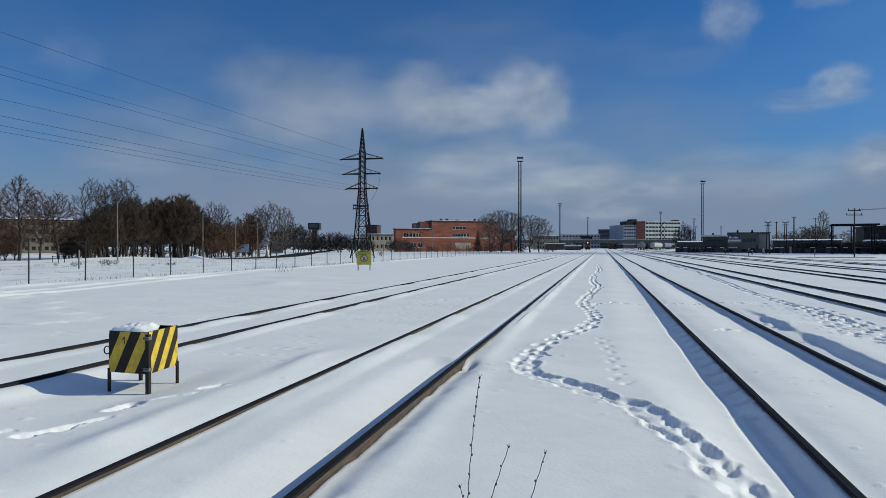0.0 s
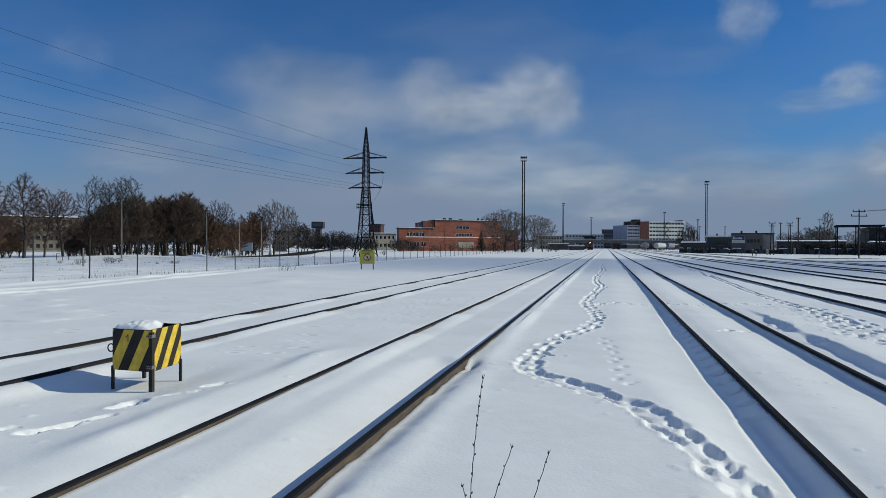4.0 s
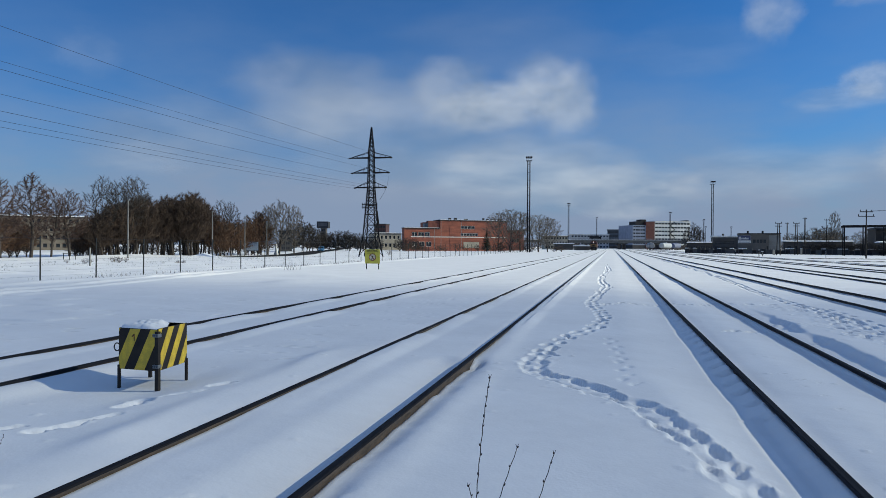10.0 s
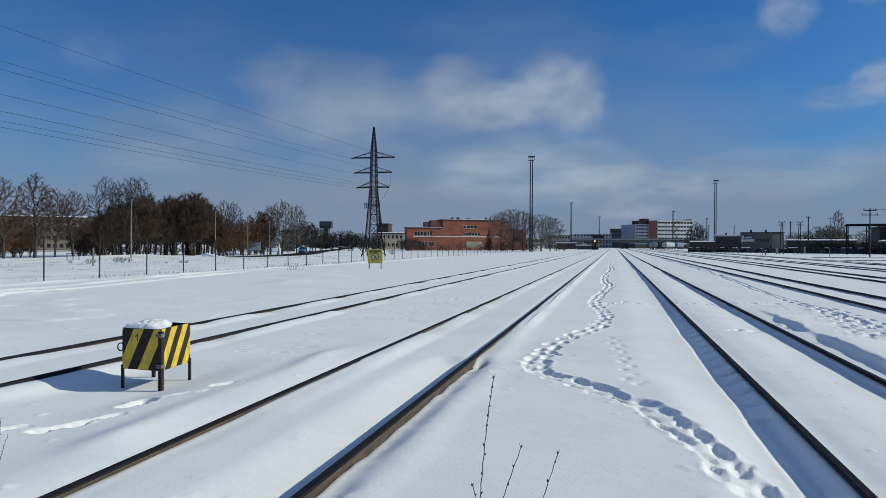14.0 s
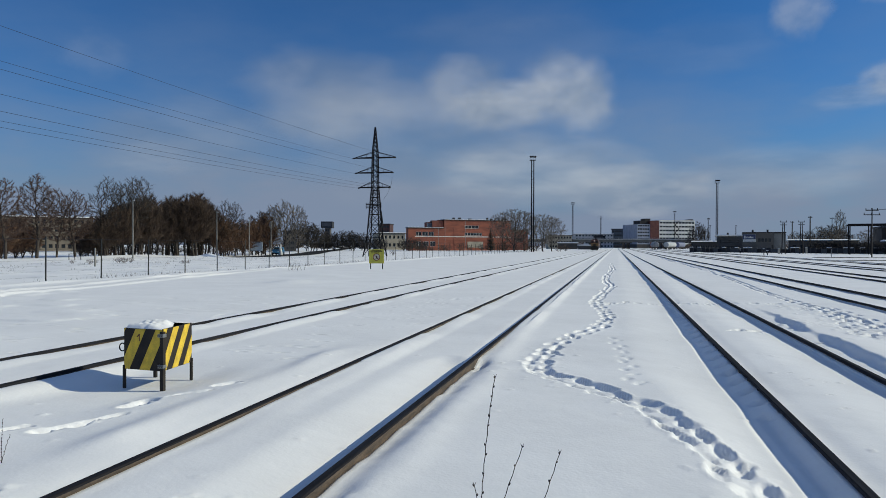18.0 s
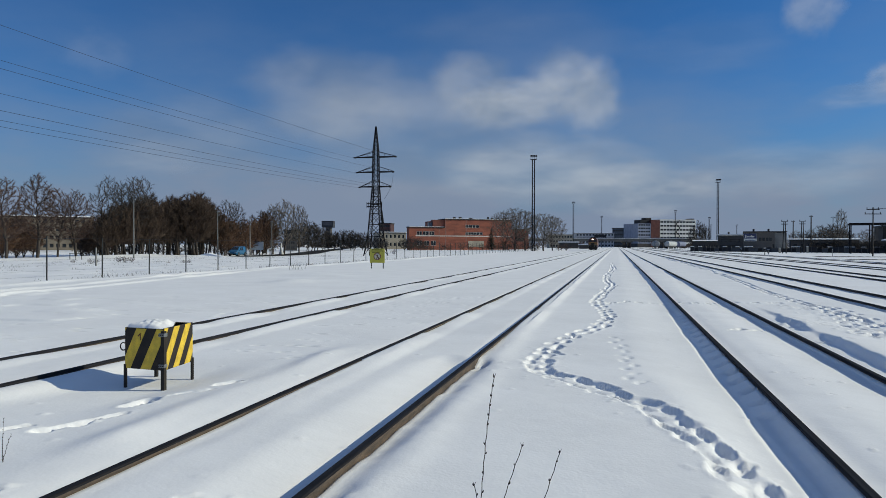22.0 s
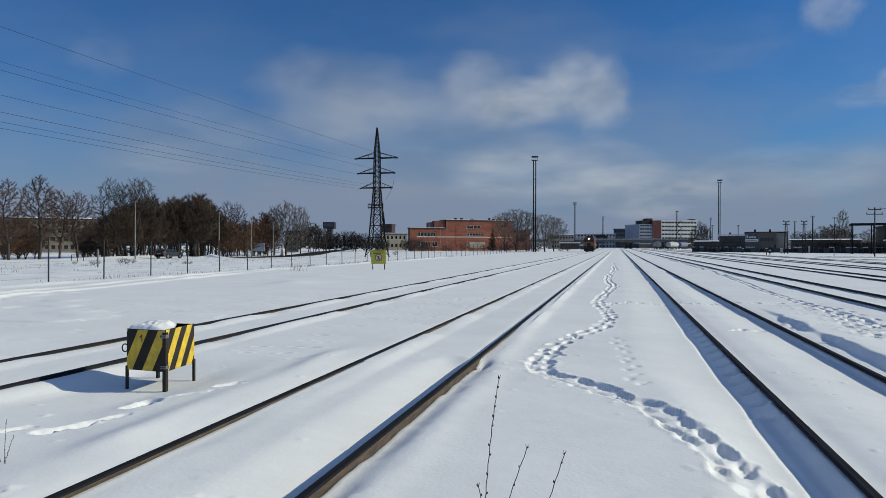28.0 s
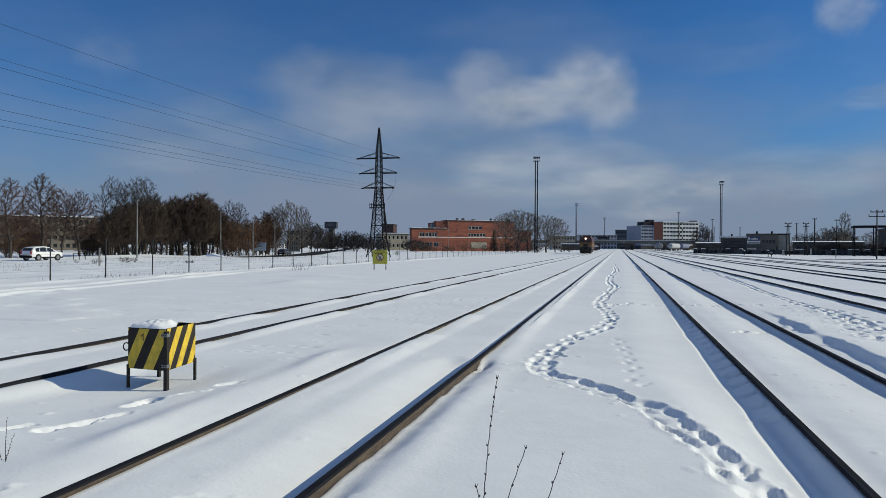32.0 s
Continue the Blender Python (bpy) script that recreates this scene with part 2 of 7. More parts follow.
def lattice(x, y, size, seed):
    """Smooth value noise in -1..1 on a grid of that size."""
    gx, gy = x / size, y / size
    ix, iy = np.floor(gx).astype(np.int64), np.floor(gy).astype(np.int64)
    fx, fy = gx - ix, gy - iy
    fx, fy = fx * fx * (3 - 2 * fx), fy * fy * (3 - 2 * fy)

    def h(i, j):
        v = np.sin(i * 127.1 + j * 311.7 + seed * 74.7) * 43758.5453
        return (v - np.floor(v)) * 2 - 1

    return (h(ix, iy) * (1 - fx) + h(ix + 1, iy) * fx) * (1 - fy) + (h(ix, iy + 1) * (1 - fx) + h(ix + 1, iy + 1) * fx) * fy


def smooth(a, b, v):
    t = np.clip((v - a) / (b - a), 0, 1)
    return t * t * (3 - 2 * t)


def bell(v, c, w):
    return np.exp(-((v - c) / w) ** 2)


def dip(x, y):
    """How far the ground falls away where the road bends off."""
    a = smooth(52, 60, -np.asarray(x, float)) * smooth(90, 106, y)
    return 0.27 * a * np.maximum(1 - smooth(175, 230, y), smooth(84, 100, -np.asarray(x, float)))


def prints_along(way, step, side, seed, jitter=0.035):
    """Footprints (x, y, heading) left and right of a way."""
    rnd = random.Random(seed)
    out, carry, k = [], 0.0, 0
    for (x0, y0), (x1, y1) in zip(way, way[1:]):
        d = math.hypot(x1 - x0, y1 - y0)
        a = math.atan2(y1 - y0, x1 - x0)
        s = carry
        while s < d:
            o = side if k % 2 else -side
            px, py = x0 + (x1 - x0) * s / d, y0 + (y1 - y0) * s / d
            out.append((px - math.sin(a) * o + rnd.uniform(-jitter, jitter), py + math.cos(a) * o + rnd.uniform(-jitter, jitter), a + rnd.uniform(-0.3, 0.3)))
            s += step * rnd.uniform(0.85, 1.15)
            k += 1
        carry = s - d
    return out


WAY_NEAR = [(1.35, 4.0), (1.07, 4.9), (0.94, 5.2), (0.82, 5.86), (0.64, 6.52), (0.38, 7.36), (0.03, 7.83), (-0.38, 8.37), (-0.81, 8.83), (-1.04, 9.18), (-1.14, 10.1), (-1.05, 11.5),
            (-0.71, 13.1), (-0.31, 14.5), (-0.15, 16.7), (-0.4, 18.95), (-0.61, 20.85), (-0.42, 24.7), (-0.19, 28.9), (-0.49, 33.6), (-0.5, 38.7), (-0.16, 50.1), (-0.5, 66.0)]
WAY_FAINT = [(0.25, 8.6), (0.22, 9.4), (0.15, 10.3), (0.08, 11.3), (0.03, 12.1), (0.03, 12.9)]
WAY_RIGHT = [(6.3, 100.0), (6.3, 61.0), (6.1, 42.3), (5.45, 28.6), (5.35, 23.5), (5.52, 21.0), (5.46, 17.9), (5.3, 15.7), (5.2, 14.5), (5.35, 12.0)]
WAY_CROSS = [(-0.3, 20.1), (0.57, 21.2), (1.34, 21.2), (2.3, 20.9), (3.06, 21.7), (3.85, 21.5), (5.1, 21.9)]
WAY_SECOND = [(5.2, 19.9), (5.3, 18.8), (4.7, 14.6), (4.9, 13.0)]
WAY_HOLE = [(2.35, 14.6), (2.7, 14.8), (3.0, 15.0)]


def axis(stops):
    """Grid lines from (start, end, step) stretches."""
    out = []
    for a, b, s in stops:
        n = max(1, int(round((b - a) / s)))
        out += [a + (b - a) * i / n for i in range(n)]
    return np.array(out + [stops[-1][1]])


def snow_field():
    xs = axis([(-3000, -400, 260), (-400, -140, 26), (-140, -90, 5), (-90, -62, 1.6), (-62, -30, 0.4), (-30, -20, 0.13), (-20, -10, 0.09), (-10, -6.3, 0.05), (-6.3, 4.2, 0.03), (4.2, 7.2, 0.035), (7.2, 9.5, 0.06), (9.5, 21, 0.1), (21, 28, 0.25), (28, 60, 3), (60, 400, 34), (400, 3000, 260)])
    ylist = [-3000, -600, -100, -20, -6, -2]
    y = 0.0
    while y < 4500:
        ylist.append(y)
        y += 0.35 if y < 2.6 else max(0.03, 0.00034 * y * y) if y < 100 else y * 0.12
    ys = np.array(ylist)
    X, Y = np.meshgrid(xs, ys)
    near = 1 - smooth(60, 160, Y)
    Z = -0.052 + 0.010 * lattice(X, Y, 1.9, 1) + 0.022 * lattice(X, Y, 5.5, 2) * near + 0.003 * lattice(X, Y, 0.45, 3)
    # wind drifts, longer across the tracks
    Z += 0.006 * lattice(X * 0.35 + Y * 0.1, Y, 0.8, 7) * smooth(-30, -8, X) * near
    Z += 0.05 * lattice(X, Y, 16.0, 9) * smooth(8.5, 12, -X) * (1 - smooth(58, 64, -X))
    Z -= dip(X, Y)
    # snow along each rail: scooped on the sunny side, level on the other
    for r in RAILS:
        wob = 0.02 * lattice(X * 0 + r, Y, 1.3, 21)
        Z -= (0.012 + wob * 0.5) * bell(X, r + 0.12, 0.14)
        Z -= 0.012 * bell(X, r - 0.13, 0.1)
    r3, r4, r2, r1 = RAILS[3], RAILS[4], RAILS[2], RAILS[1]
    bare = 1 - smooth(9.2, 9.9, Y + 0.4 * lattice(X, Y, 0.5, 31))
    edge = 0.05 * lattice(X * 0, Y, 0.55, 33) + 0.025 * lattice(X * 0, Y, 0.16, 34)
    Z -= 0.038 * bare * (0.8 + 0.35 * lattice(X * 0, Y, 0.35, 35) + 0.08 * lattice(X * 0, Y, 0.12, 36)) * (1 - smooth(0.05, 0.32, X - r3 + edge)) * smooth(-0.05, 0.0, X - r3)
    Z -= bare * (0.1 * (1 - smooth(0.16, 0.9, r3 - X)) + 0.01 * (1 - smooth(0.16, 0.4, r3 - X))) * smooth(-0.02, 0.0, r3 - X)
    Z += 0.015 * bare * bell(X, r3 + 0.42 + edge, 0.16)
    Z += 0.035 * smooth(9.4, 10.2, Y) * bell(X, r3 + 0.18, 0.22)
    Z += 0.03 * (1 - smooth(9, 12, Y)) * bell(X, r2 - 0.55, 0.35)
    hollow = smooth(-6.96, -6.3, X) * (1 - smooth(-5.45, -4.6, X + 0.15 * lattice(X * 0, Y, 0.9, 81))) * smooth(4.4, 6.9, Y) * (1 - smooth(7.4, 9.4, Y))
    Z -= 0.095 * hollow
    for r, y0, y1 in ((RAILS[0], 4, 6), (r1, 3, 4.5), (r2, 3.0, 9.0), (r3, 11, 16), *[(r, 6, 12) for r in RAILS[6:]]):
        bank = smooth(y0, y1, Y) * (0.7 + 0.5 * lattice(X * 0 + r, Y, 1.7, 87) + 0.25 * lattice(X * 0 + r, Y, 0.5, 88))
        Z += 0.068 * np.clip(bank, 0, 1.05) * (1 - smooth(0.1, 0.5, X - r)) * smooth(-0.03, 0.0, X - r)
    for r in RAILS[6:]:
        Z -= 0.05 * smooth(-0.02, 0.03, r - X) * (1 - smooth(0.12, 0.42, r - X + 0.05 * lattice(X * 0 + r, Y, 1.1, 89)))
    # trench on the shaded side of the near rail, with a ledge over every sleeper
    fade = 1 - 0.3 * smooth(6.5, 11, Y) - 0.3 * smooth(18, 45, Y)
    Z -= 0.115 * smooth(-0.02, 0.2, r4 - X) * (1 - smooth(0, 1, (r4 - X - 0.3) / (0.75 + 0.45 * smooth(7, 10.5, Y)) + 0.04 * lattice(X * 0, Y, 0.8, 43))) * fade
    saw = ((Y + 0.35 * (X - r4) + 0.05 * lattice(X * 0, Y, 0.7, 45)) / 0.62) % 1.0
    some = smooth(7.0, 8.0, Y) * (1 - smooth(14, 19, Y)) * (0.85 + 0.3 * lattice(X * 0, Y, 0.6, 46))
    ledge = smooth(0.0, 0.1, saw) * (1 - 0.95 * smooth(0.25, 1.0, saw)) * some
    Z += 0.13 * ledge * smooth(-0.02, 0.06, r4 - X) * (1 - smooth(0.13, 0.27, r4 - X))
    dx = r4 - X + 0.03 * lattice(X * 0, Y, 0.9, 49)
    Z -= np.maximum(0, Z + 0.55 * dx + 0.014) * smooth(0.0, 0.02, r4 - X) * (1 - smooth(0.26, 0.36, dx)) * (1 - smooth(15, 20, Y))
    Z -= 0.09 * some * (1 - smooth(0.0, 0.35, np.abs(saw - 0.98))) * bell(X, r4 - 0.08, 0.05)
    r5 = RAILS[5]
    Z -= 0.062 * smooth(0.0, 0.1, r5 - X) * (1 - smooth(0.12, 1.0, r5 - X + 0.04 * lattice(X * 0, Y, 0.7, 44))) * (1 - smooth(20, 50, Y))
    lip = 0.62 + 0.05 * lattice(X * 0, Y, 0.9, 47) + 0.03 * lattice(X * 0, Y, 0.3, 48)
    lipfade = (1 - smooth(15.5, 20.5, Y)) * (1 - 0.75 * bell(Y, 14.6, 0.6))
    Z -= 0.07 * (1 - smooth(-0.16, 0.0, X - r5 - lip)) * smooth(0.02, 0.1, X - r5) * lipfade
    Z += 0.055 * smooth(-0.1, 0.02, X - r5 - lip) * (1 - smooth(0.05, 0.9, X - r5 - lip)) * lipfade
    # a drift beside the second rail, crusts on the open field
    Z += 0.05 * bell(X, -4.3 + 0.1 * lattice(X * 0, Y, 1.6, 61), 0.2) * smooth(4.2, 5.0, Y) * (1 - smooth(9.3, 10.5, Y)) * (0.55 + 0.45 * lattice(X * 0, Y, 1.1, 62))
    crust = smooth(0.45, 0.75, lattice(X * 0.55, Y, 0.75, 63)) * smooth(-0.1, 0.5, lattice(X, Y, 6.0, 64))
    Z += 0.04 * crust * smooth(8.8, 10.5, -X) * (1 - smooth(40, 60, Y))
    Z += 0.16 * bell(X, -14.0, 1.1) * bell(Y, 27.0, 1.2) + 0.12 * bell(X, -15.5, 1.8) * bell(Y, 33.0, 1.0)
    Z -= 0.28 * smooth(30, 58, -X)
    Z += (0.09 * lattice(X * 0.45, Y, 1.9, 65) + 0.09 * lattice(X * 0.35, Y, 4.2, 66) + 0.08 * lattice(X * 0.8, Y * 0.7, 1.5, 67)) * smooth(25.5, 29, -X) * (1 - smooth(60, 63, -X)) * (1 - smooth(75, 100, Y))
    # tyre ruts beside the fence, banks along the road
    for c in (-19.7, -21.3):
        Z -= 0.06 * bell(X, c - 0.16 * (Y - 18), 0.15) * (1 - smooth(34, 46, Y))
        Z += 0.13 * bell(X, c - 0.16 * (Y - 18) + 0.34, 0.14) * (1 - smooth(34, 46, Y)) * (0.8 + 0.4 * lattice(X * 0, Y, 1.4, 53))
    Z += 0.11 * bell(X, -23.9 + 0.25 * lattice(X * 0, Y, 9.0, 55), 0.35) * smooth(16, 24, Y) * (1 - smooth(120, 160, Y)) * (0.6 + 0.6 * lattice(X * 0, Y, 3.4, 56))
    Z += (0.55 * bell(X, -61.5, 1.3) * bell(Y, 91.0, 2.2) + 0.28 * bell(X, -62.5, 0.9) * (0.5 + 0.6 * lattice(X, Y, 3.0, 54))) * (1 - smooth(94, 104, Y))
    Z += 0.5 * bell(X, -73.5, 2.0) * (0.6 + 0.5 * lattice(X, Y, 6.0, 52)) * (1 - smooth(95, 112, Y))
    Z -= 0.08 * bell(X, r3 + 0.1, 0.1) * bell(Y, 9.5, 0.3)
    # foot tracks
    ox = lambda v: np.searchsorted(xs, v)
    oy = lambda v: np.searchsorted(ys, v)

    D, rims = np.zeros_like(Z), np.zeros_like(Z)

    def near_point(px, py, a, ln, wd):
        i0, i1, j0, j1 = ox(px - 0.6), ox(px + 0.6), oy(py - 0.6), oy(py + 0.6)
        dx, dy = X[j0:j1, i0:i1] - px, Y[j0:j1, i0:i1] - py
        u, v = dx * math.cos(a) + dy * math.sin(a), -dx * math.sin(a) + dy * math.cos(a)
        return (slice(j0, j1), slice(i0, i1)), np.sqrt((u / ln) ** 2 + (v / wd) ** 2)

    def dent(px, py, a, depth, ln, wd, rim):
        w, r = near_point(px, py, a, ln, wd)
        D[w] = np.maximum(D[w], depth * (1 - smooth(0.68 if depth > 0.03 else 0.0, 1.18, r)))
        rims[w] = np.maximum(rims[w], rim * bell(r, 1.35, 0.3))

    def clod(px, py, a, high, ln, wd):
        w, r = near_point(px, py, a, ln, wd)
        Z[w] += high * (1 - smooth(0.3, 1.2, r))

    rnd = random.Random(5)
    for way, step, side, depth, ln, wd in ((WAY_NEAR[:12], 0.21, 0.108, 0.062, 0.18, 0.07), (WAY_NEAR[11:], 0.33, 0.1, 0.1, 0.14, 0.075), (WAY_NEAR[:11], 0.16, 0.03, 0.03, 0.17, 0.16), (WAY_FAINT, 0.34, 0.05, 0.022, 0.12, 0.065),
                                           (WAY_RIGHT, 0.4, 0.11, 0.13, 0.17, 0.085), ([(x + 0.3, y) for x, y in WAY_RIGHT[5:]], 0.5, 0.12, 0.07, 0.16, 0.075), (WAY_CROSS, 0.36, 0.09, 0.065, 0.14, 0.065),
                                           (WAY_SECOND, 0.42, 0.11, 0.06, 0.15, 0.07), (WAY_HOLE, 0.22, 0.06, 0.08, 0.14, 0.09)):
        for px, py, a in prints_along(way, step, side, 11 + int(step * 100)):
            k = rnd.uniform(0.75, 1.25)
            dent(px, py, a, depth * k, ln * rnd.uniform(0.85, 1.15), wd * rnd.uniform(0.85, 1.2), 0.01 * k if depth > 0.03 else 0.0)
            for _ in range(1):
                f, g = rnd.uniform(-1.1, 1.1), rnd.uniform(-0.9, 0.9)
                dent(px + math.cos(a) * ln * f - math.sin(a) * wd * g, py + math.sin(a) * ln * f + math.cos(a) * wd * g, a + rnd.uniform(-0.6, 0.6), depth * rnd.uniform(0.4, 0.9), ln * rnd.uniform(0.45, 0.8), wd * rnd.uniform(0.5, 0.9), 0.004 if depth > 0.03 else 0.0)
            for _ in range(3):
                c = rnd.uniform(0.02, 0.04)
                if way is not WAY_FAINT:
                    clod(px + rnd.gauss(0, 0.16), py + rnd.gauss(0, 0.16), rnd.uniform(0, 3), rnd.uniform(0.004, 0.011), c * 1.4, c)
    for _ in range(26):
        dent(rnd.gauss(5.1, 0.5), rnd.uniform(12.5, 21), rnd.uniform(0, 3), rnd.uniform(0.015, 0.04), rnd.uniform(0.1, 0.25), rnd.uniform(0.05, 0.11), 0.02)
    for _ in range(70):
        w = rnd.uniform(0.03, 0.08)
        clod(rnd.gauss(5.1, 0.45), rnd.gauss(17.0, 2.2), rnd.uniform(0, 3), rnd.uniform(0.008, 0.024), w * rnd.uniform(1.0, 2.4), w)
    for _ in range(12):
        clod(rnd.gauss(3.85, 0.16), rnd.gauss(16.3, 0.45), rnd.uniform(0, 3), rnd.uniform(0.01, 0.03), 0.13, 0.1)
    # broken crust of a trail past the box, and dents between the rails
    for x0, y0, x1, y1, wd, dep in ((-5.12, 4.93, -4.97, 5.2, 0.1, 0.06), (-4.97, 5.2, -4.83, 5.62, 0.06, 0.045), (-5.05, 5.98, -5.03, 6.32, 0.14, 0.07), (-4.9, 6.48, -4.6, 6.76, 0.055, 0.045), (-4.66, 7.08, -4.55, 7.22, 0.085, 0.07),
                                    (-5.5, 4.85, -5.42, 5.02, 0.07, 0.06), (-2.8, 3.86, -2.77, 3.9, 0.03, 0.03), (-2.58, 3.94, -2.53, 3.99, 0.03, 0.035), (-4.12, 3.5, -4.08, 3.54, 0.04, 0.03)):
        a, ln = math.atan2(y1 - y0, x1 - x0), math.hypot(x1 - x0, y1 - y0)
        k = max(2, int(ln / 0.08))
        for q in range(k + 1):
            f = q / k
            dent(x0 + (x1 - x0) * f + rnd.gauss(0, 0.012), y0 + (y1 - y0) * f, a + rnd.uniform(-0.5, 0.5), dep * rnd.uniform(0.65, 1.15), 0.075, wd * rnd.uniform(0.7, 1.15), 0.006)
        for _ in range(int(5 + 16 * ln)):
            c, f = rnd.uniform(0.015, 0.045), rnd.random()
            clod(x0 + (x1 - x0) * f + rnd.gauss(0, wd * 0.9), y0 + (y1 - y0) * f + rnd.gauss(0, 0.06), rnd.uniform(0, 3), rnd.uniform(0.005, 0.016), c * 1.4, c)
    for bx, by in ((2.3, 9.9), (2.37, 9.5), (2.45, 9.55), (2.33, 9.05), (2.4, 8.5), (2.62, 9.45), (2.35, 7.8)):
        dent(bx, by, 0.4, 0.022, 0.05, 0.022, 0.006)
    # wind-blown ripples and crumbs on the open field and between the tracks
    for _ in range(300):
        y = 7 + 38 * rnd.random() ** 1.6
        clod(rnd.uniform(-22, -9.0), y, rnd.gauss(0.25, 0.2), rnd.uniform(0.008, 0.022), rnd.uniform(0.08, 0.4), rnd.uniform(0.04, 0.08))
    for _ in range(90):
        y = 7 + 14 * rnd.random() ** 1.3
        dent(rnd.uniform(-14, -8.9), y, rnd.gauss(0.25, 0.2), rnd.uniform(0.02, 0.045), rnd.uniform(0.06, 0.22), rnd.uniform(0.03, 0.06), 0.01)
    for _ in range(60):
        dent(rnd.uniform(-6.3, -4.0), rnd.uniform(9, 22), rnd.gauss(0.2, 0.3), rnd.uniform(0.008, 0.03), rnd.uniform(0.08, 0.2), rnd.uniform(0.04, 0.07), 0.008)
    for _ in range(150):
        c = rnd.uniform(0.015, 0.045)
        clod(rnd.uniform(-7.5, 3.2), 2.5 + 14 * rnd.random() ** 1.5, rnd.uniform(0, 3), rnd.uniform(0.004, 0.016), c * rnd.uniform(1, 1.8), c)
    Z += rims * (1 - smooth(0.0, 0.02, D)) - D * (1 + 0.12 * lattice(X, Y, 0.13, 71))
    # no snow above the rail heads near the camera, none inside the rails
    for r in RAILS:
        Z = np.where(np.abs(X - r) < 0.036, np.minimum(Z, -0.06), Z)
        Z = np.where(np.abs(X - r) < 0.2, np.minimum(Z, np.where(Y > 9, -0.01, -0.022)), Z)
        Z = np.where(np.abs(X - r) < 0.13, np.maximum(Z, -0.15), Z)
    ny, nx = X.shape
    co = np.stack([X, Y, Z], -1).reshape(-1, 3).astype(np.float32)
    idx = np.arange(ny * nx).reshape(ny, nx)
    quads = np.stack([idx[:-1, :-1], idx[:-1, 1:], idx[1:, 1:], idx[1:, :-1]], -1).reshape(-1, 4)
    me = bpy.data.meshes.new("ground")
    me.vertices.add(len(co))
    me.vertices.foreach_set("co", co.ravel())
    me.loops.add(quads.size)
    me.loops.foreach_set("vertex_index", quads.ravel().astype(np.int32))
    me.polygons.add(len(quads))
    me.polygons.foreach_set("loop_start", np.arange(0, quads.size, 4, dtype=np.int32))
    me.polygons.foreach_set("use_smooth", np.ones(len(quads), dtype=bool))
    me.update(calc_edges=True)
    me.materials.append(SNOW)
    return tagged(new("ground", me), "deep white snow with footprints and drifts over a rail yard", "snow", kind="structure")


snow_field()


# ---- tracks ----
def rail_mesh(name, length, dark):
    """A rail's section (head, web, foot) drawn out along y: dark head, rusty web and foot."""
    half = [(0.0365, -0.006), (0.030, 0.0), (-0.030, 0.0), (-0.0365, -0.006), (-0.037, -0.018), (-0.0375, -0.036), (-0.012, -0.048), (-0.010, -0.140), (-0.066, -0.166), (-0.075, -0.180),
            (0.075, -0.180), (0.066, -0.166), (0.010, -0.140), (0.012, -0.048), (0.0375, -0.036), (0.037, -0.018)]
    n = len(half)
    ys = [0.0, 50, 76, 78, 80, 82, 85, 89, 96, 108, 136, 196, 326, length]
    verts = [(x, y, z) for y in ys for x, z in half]
    faces = [(k * n + i, k * n + (i + 1) % n, (k + 1) * n + (i + 1) % n, (k + 1) * n + i) for k in range(len(ys) - 1) for i in range(n)]
    me = pydata(name, verts, faces, STEEL)
    me.materials.append(RUST)
    me.materials.append(RAILTOP)
    for i, p in enumerate(me.polygons):
        p.material_index = 2 if i % n in dark else 0 if i % n in (0, 2) else 1
    bm = bmesh.new()
    bm.from_mesh(me)
    bmesh.ops.recalc_face_normals(bm, faces=bm.faces[:])
    bm.to_mesh(me)
    bm.free()
    return me


def tracks():
    # the second rail has every side of its head dark
    worn, dark_headed = rail_mesh("rail", 696.0, (1, 3, 4, 15)), rail_mesh("rail", 696.0, (1, 3, 4, 14, 15))
    for c in TRACKS:
        t = thing("railway_track", "steel railway track half buried in snow", "railway track", c, -80.0, 0.0, group="parallel tracks of the yard")
        for s in (-1, 1):
            part("rail", worn if -5 < c < 0 else dark_headed, None, t, "worn steel rail with rusty web").matrix_basis = pose(s * GAUGE / 2, 0, 0)


tracks()


# ---- striped box beside the track ----
def stripe_panel(parent, name, w, z0, z1, slant, period, first, label):
    """A panel in local x-z, 12 mm thick, with proud slanted yellow bands clipped to it."""
    panel = part(name, B(0, -0.006, z0, w, 0.006, z1, bevel=0.003), BLACK, parent, label)
    k = first
    while k < w + slant:
        a, b = k, k + period * 0.5
        poly = [(a - slant, z0), (b - slant, z0), (b, z1), (a, z1)]
        for edge, keep in ((0.004, 1), (w - 0.004, -1)):
            out = []
            for i, (p, q) in enumerate(zip(poly, poly[1:] + poly[:1])):
                pin, qin = keep * (p[0] - edge) >= 0, keep * (q[0] - edge) >= 0
                if pin:
                    out.append(p)
                if pin != qin:
                    f = (edge - p[0]) / (q[0] - p[0])
                    out.append((edge, p[1] + f * (q[1] - p[1])))
            poly = out
            if not poly:
                break
        if len(poly) >= 3:
            bm = bmesh.new()
            prism(bm, [(x, min(max(z, z0 + 0.003), z1 - 0.003)) for x, z in poly], -0.009, 0.009)
            part("stripe", bm, YELLOW, panel, "yellow painted stripe")
        k += period
    return panel


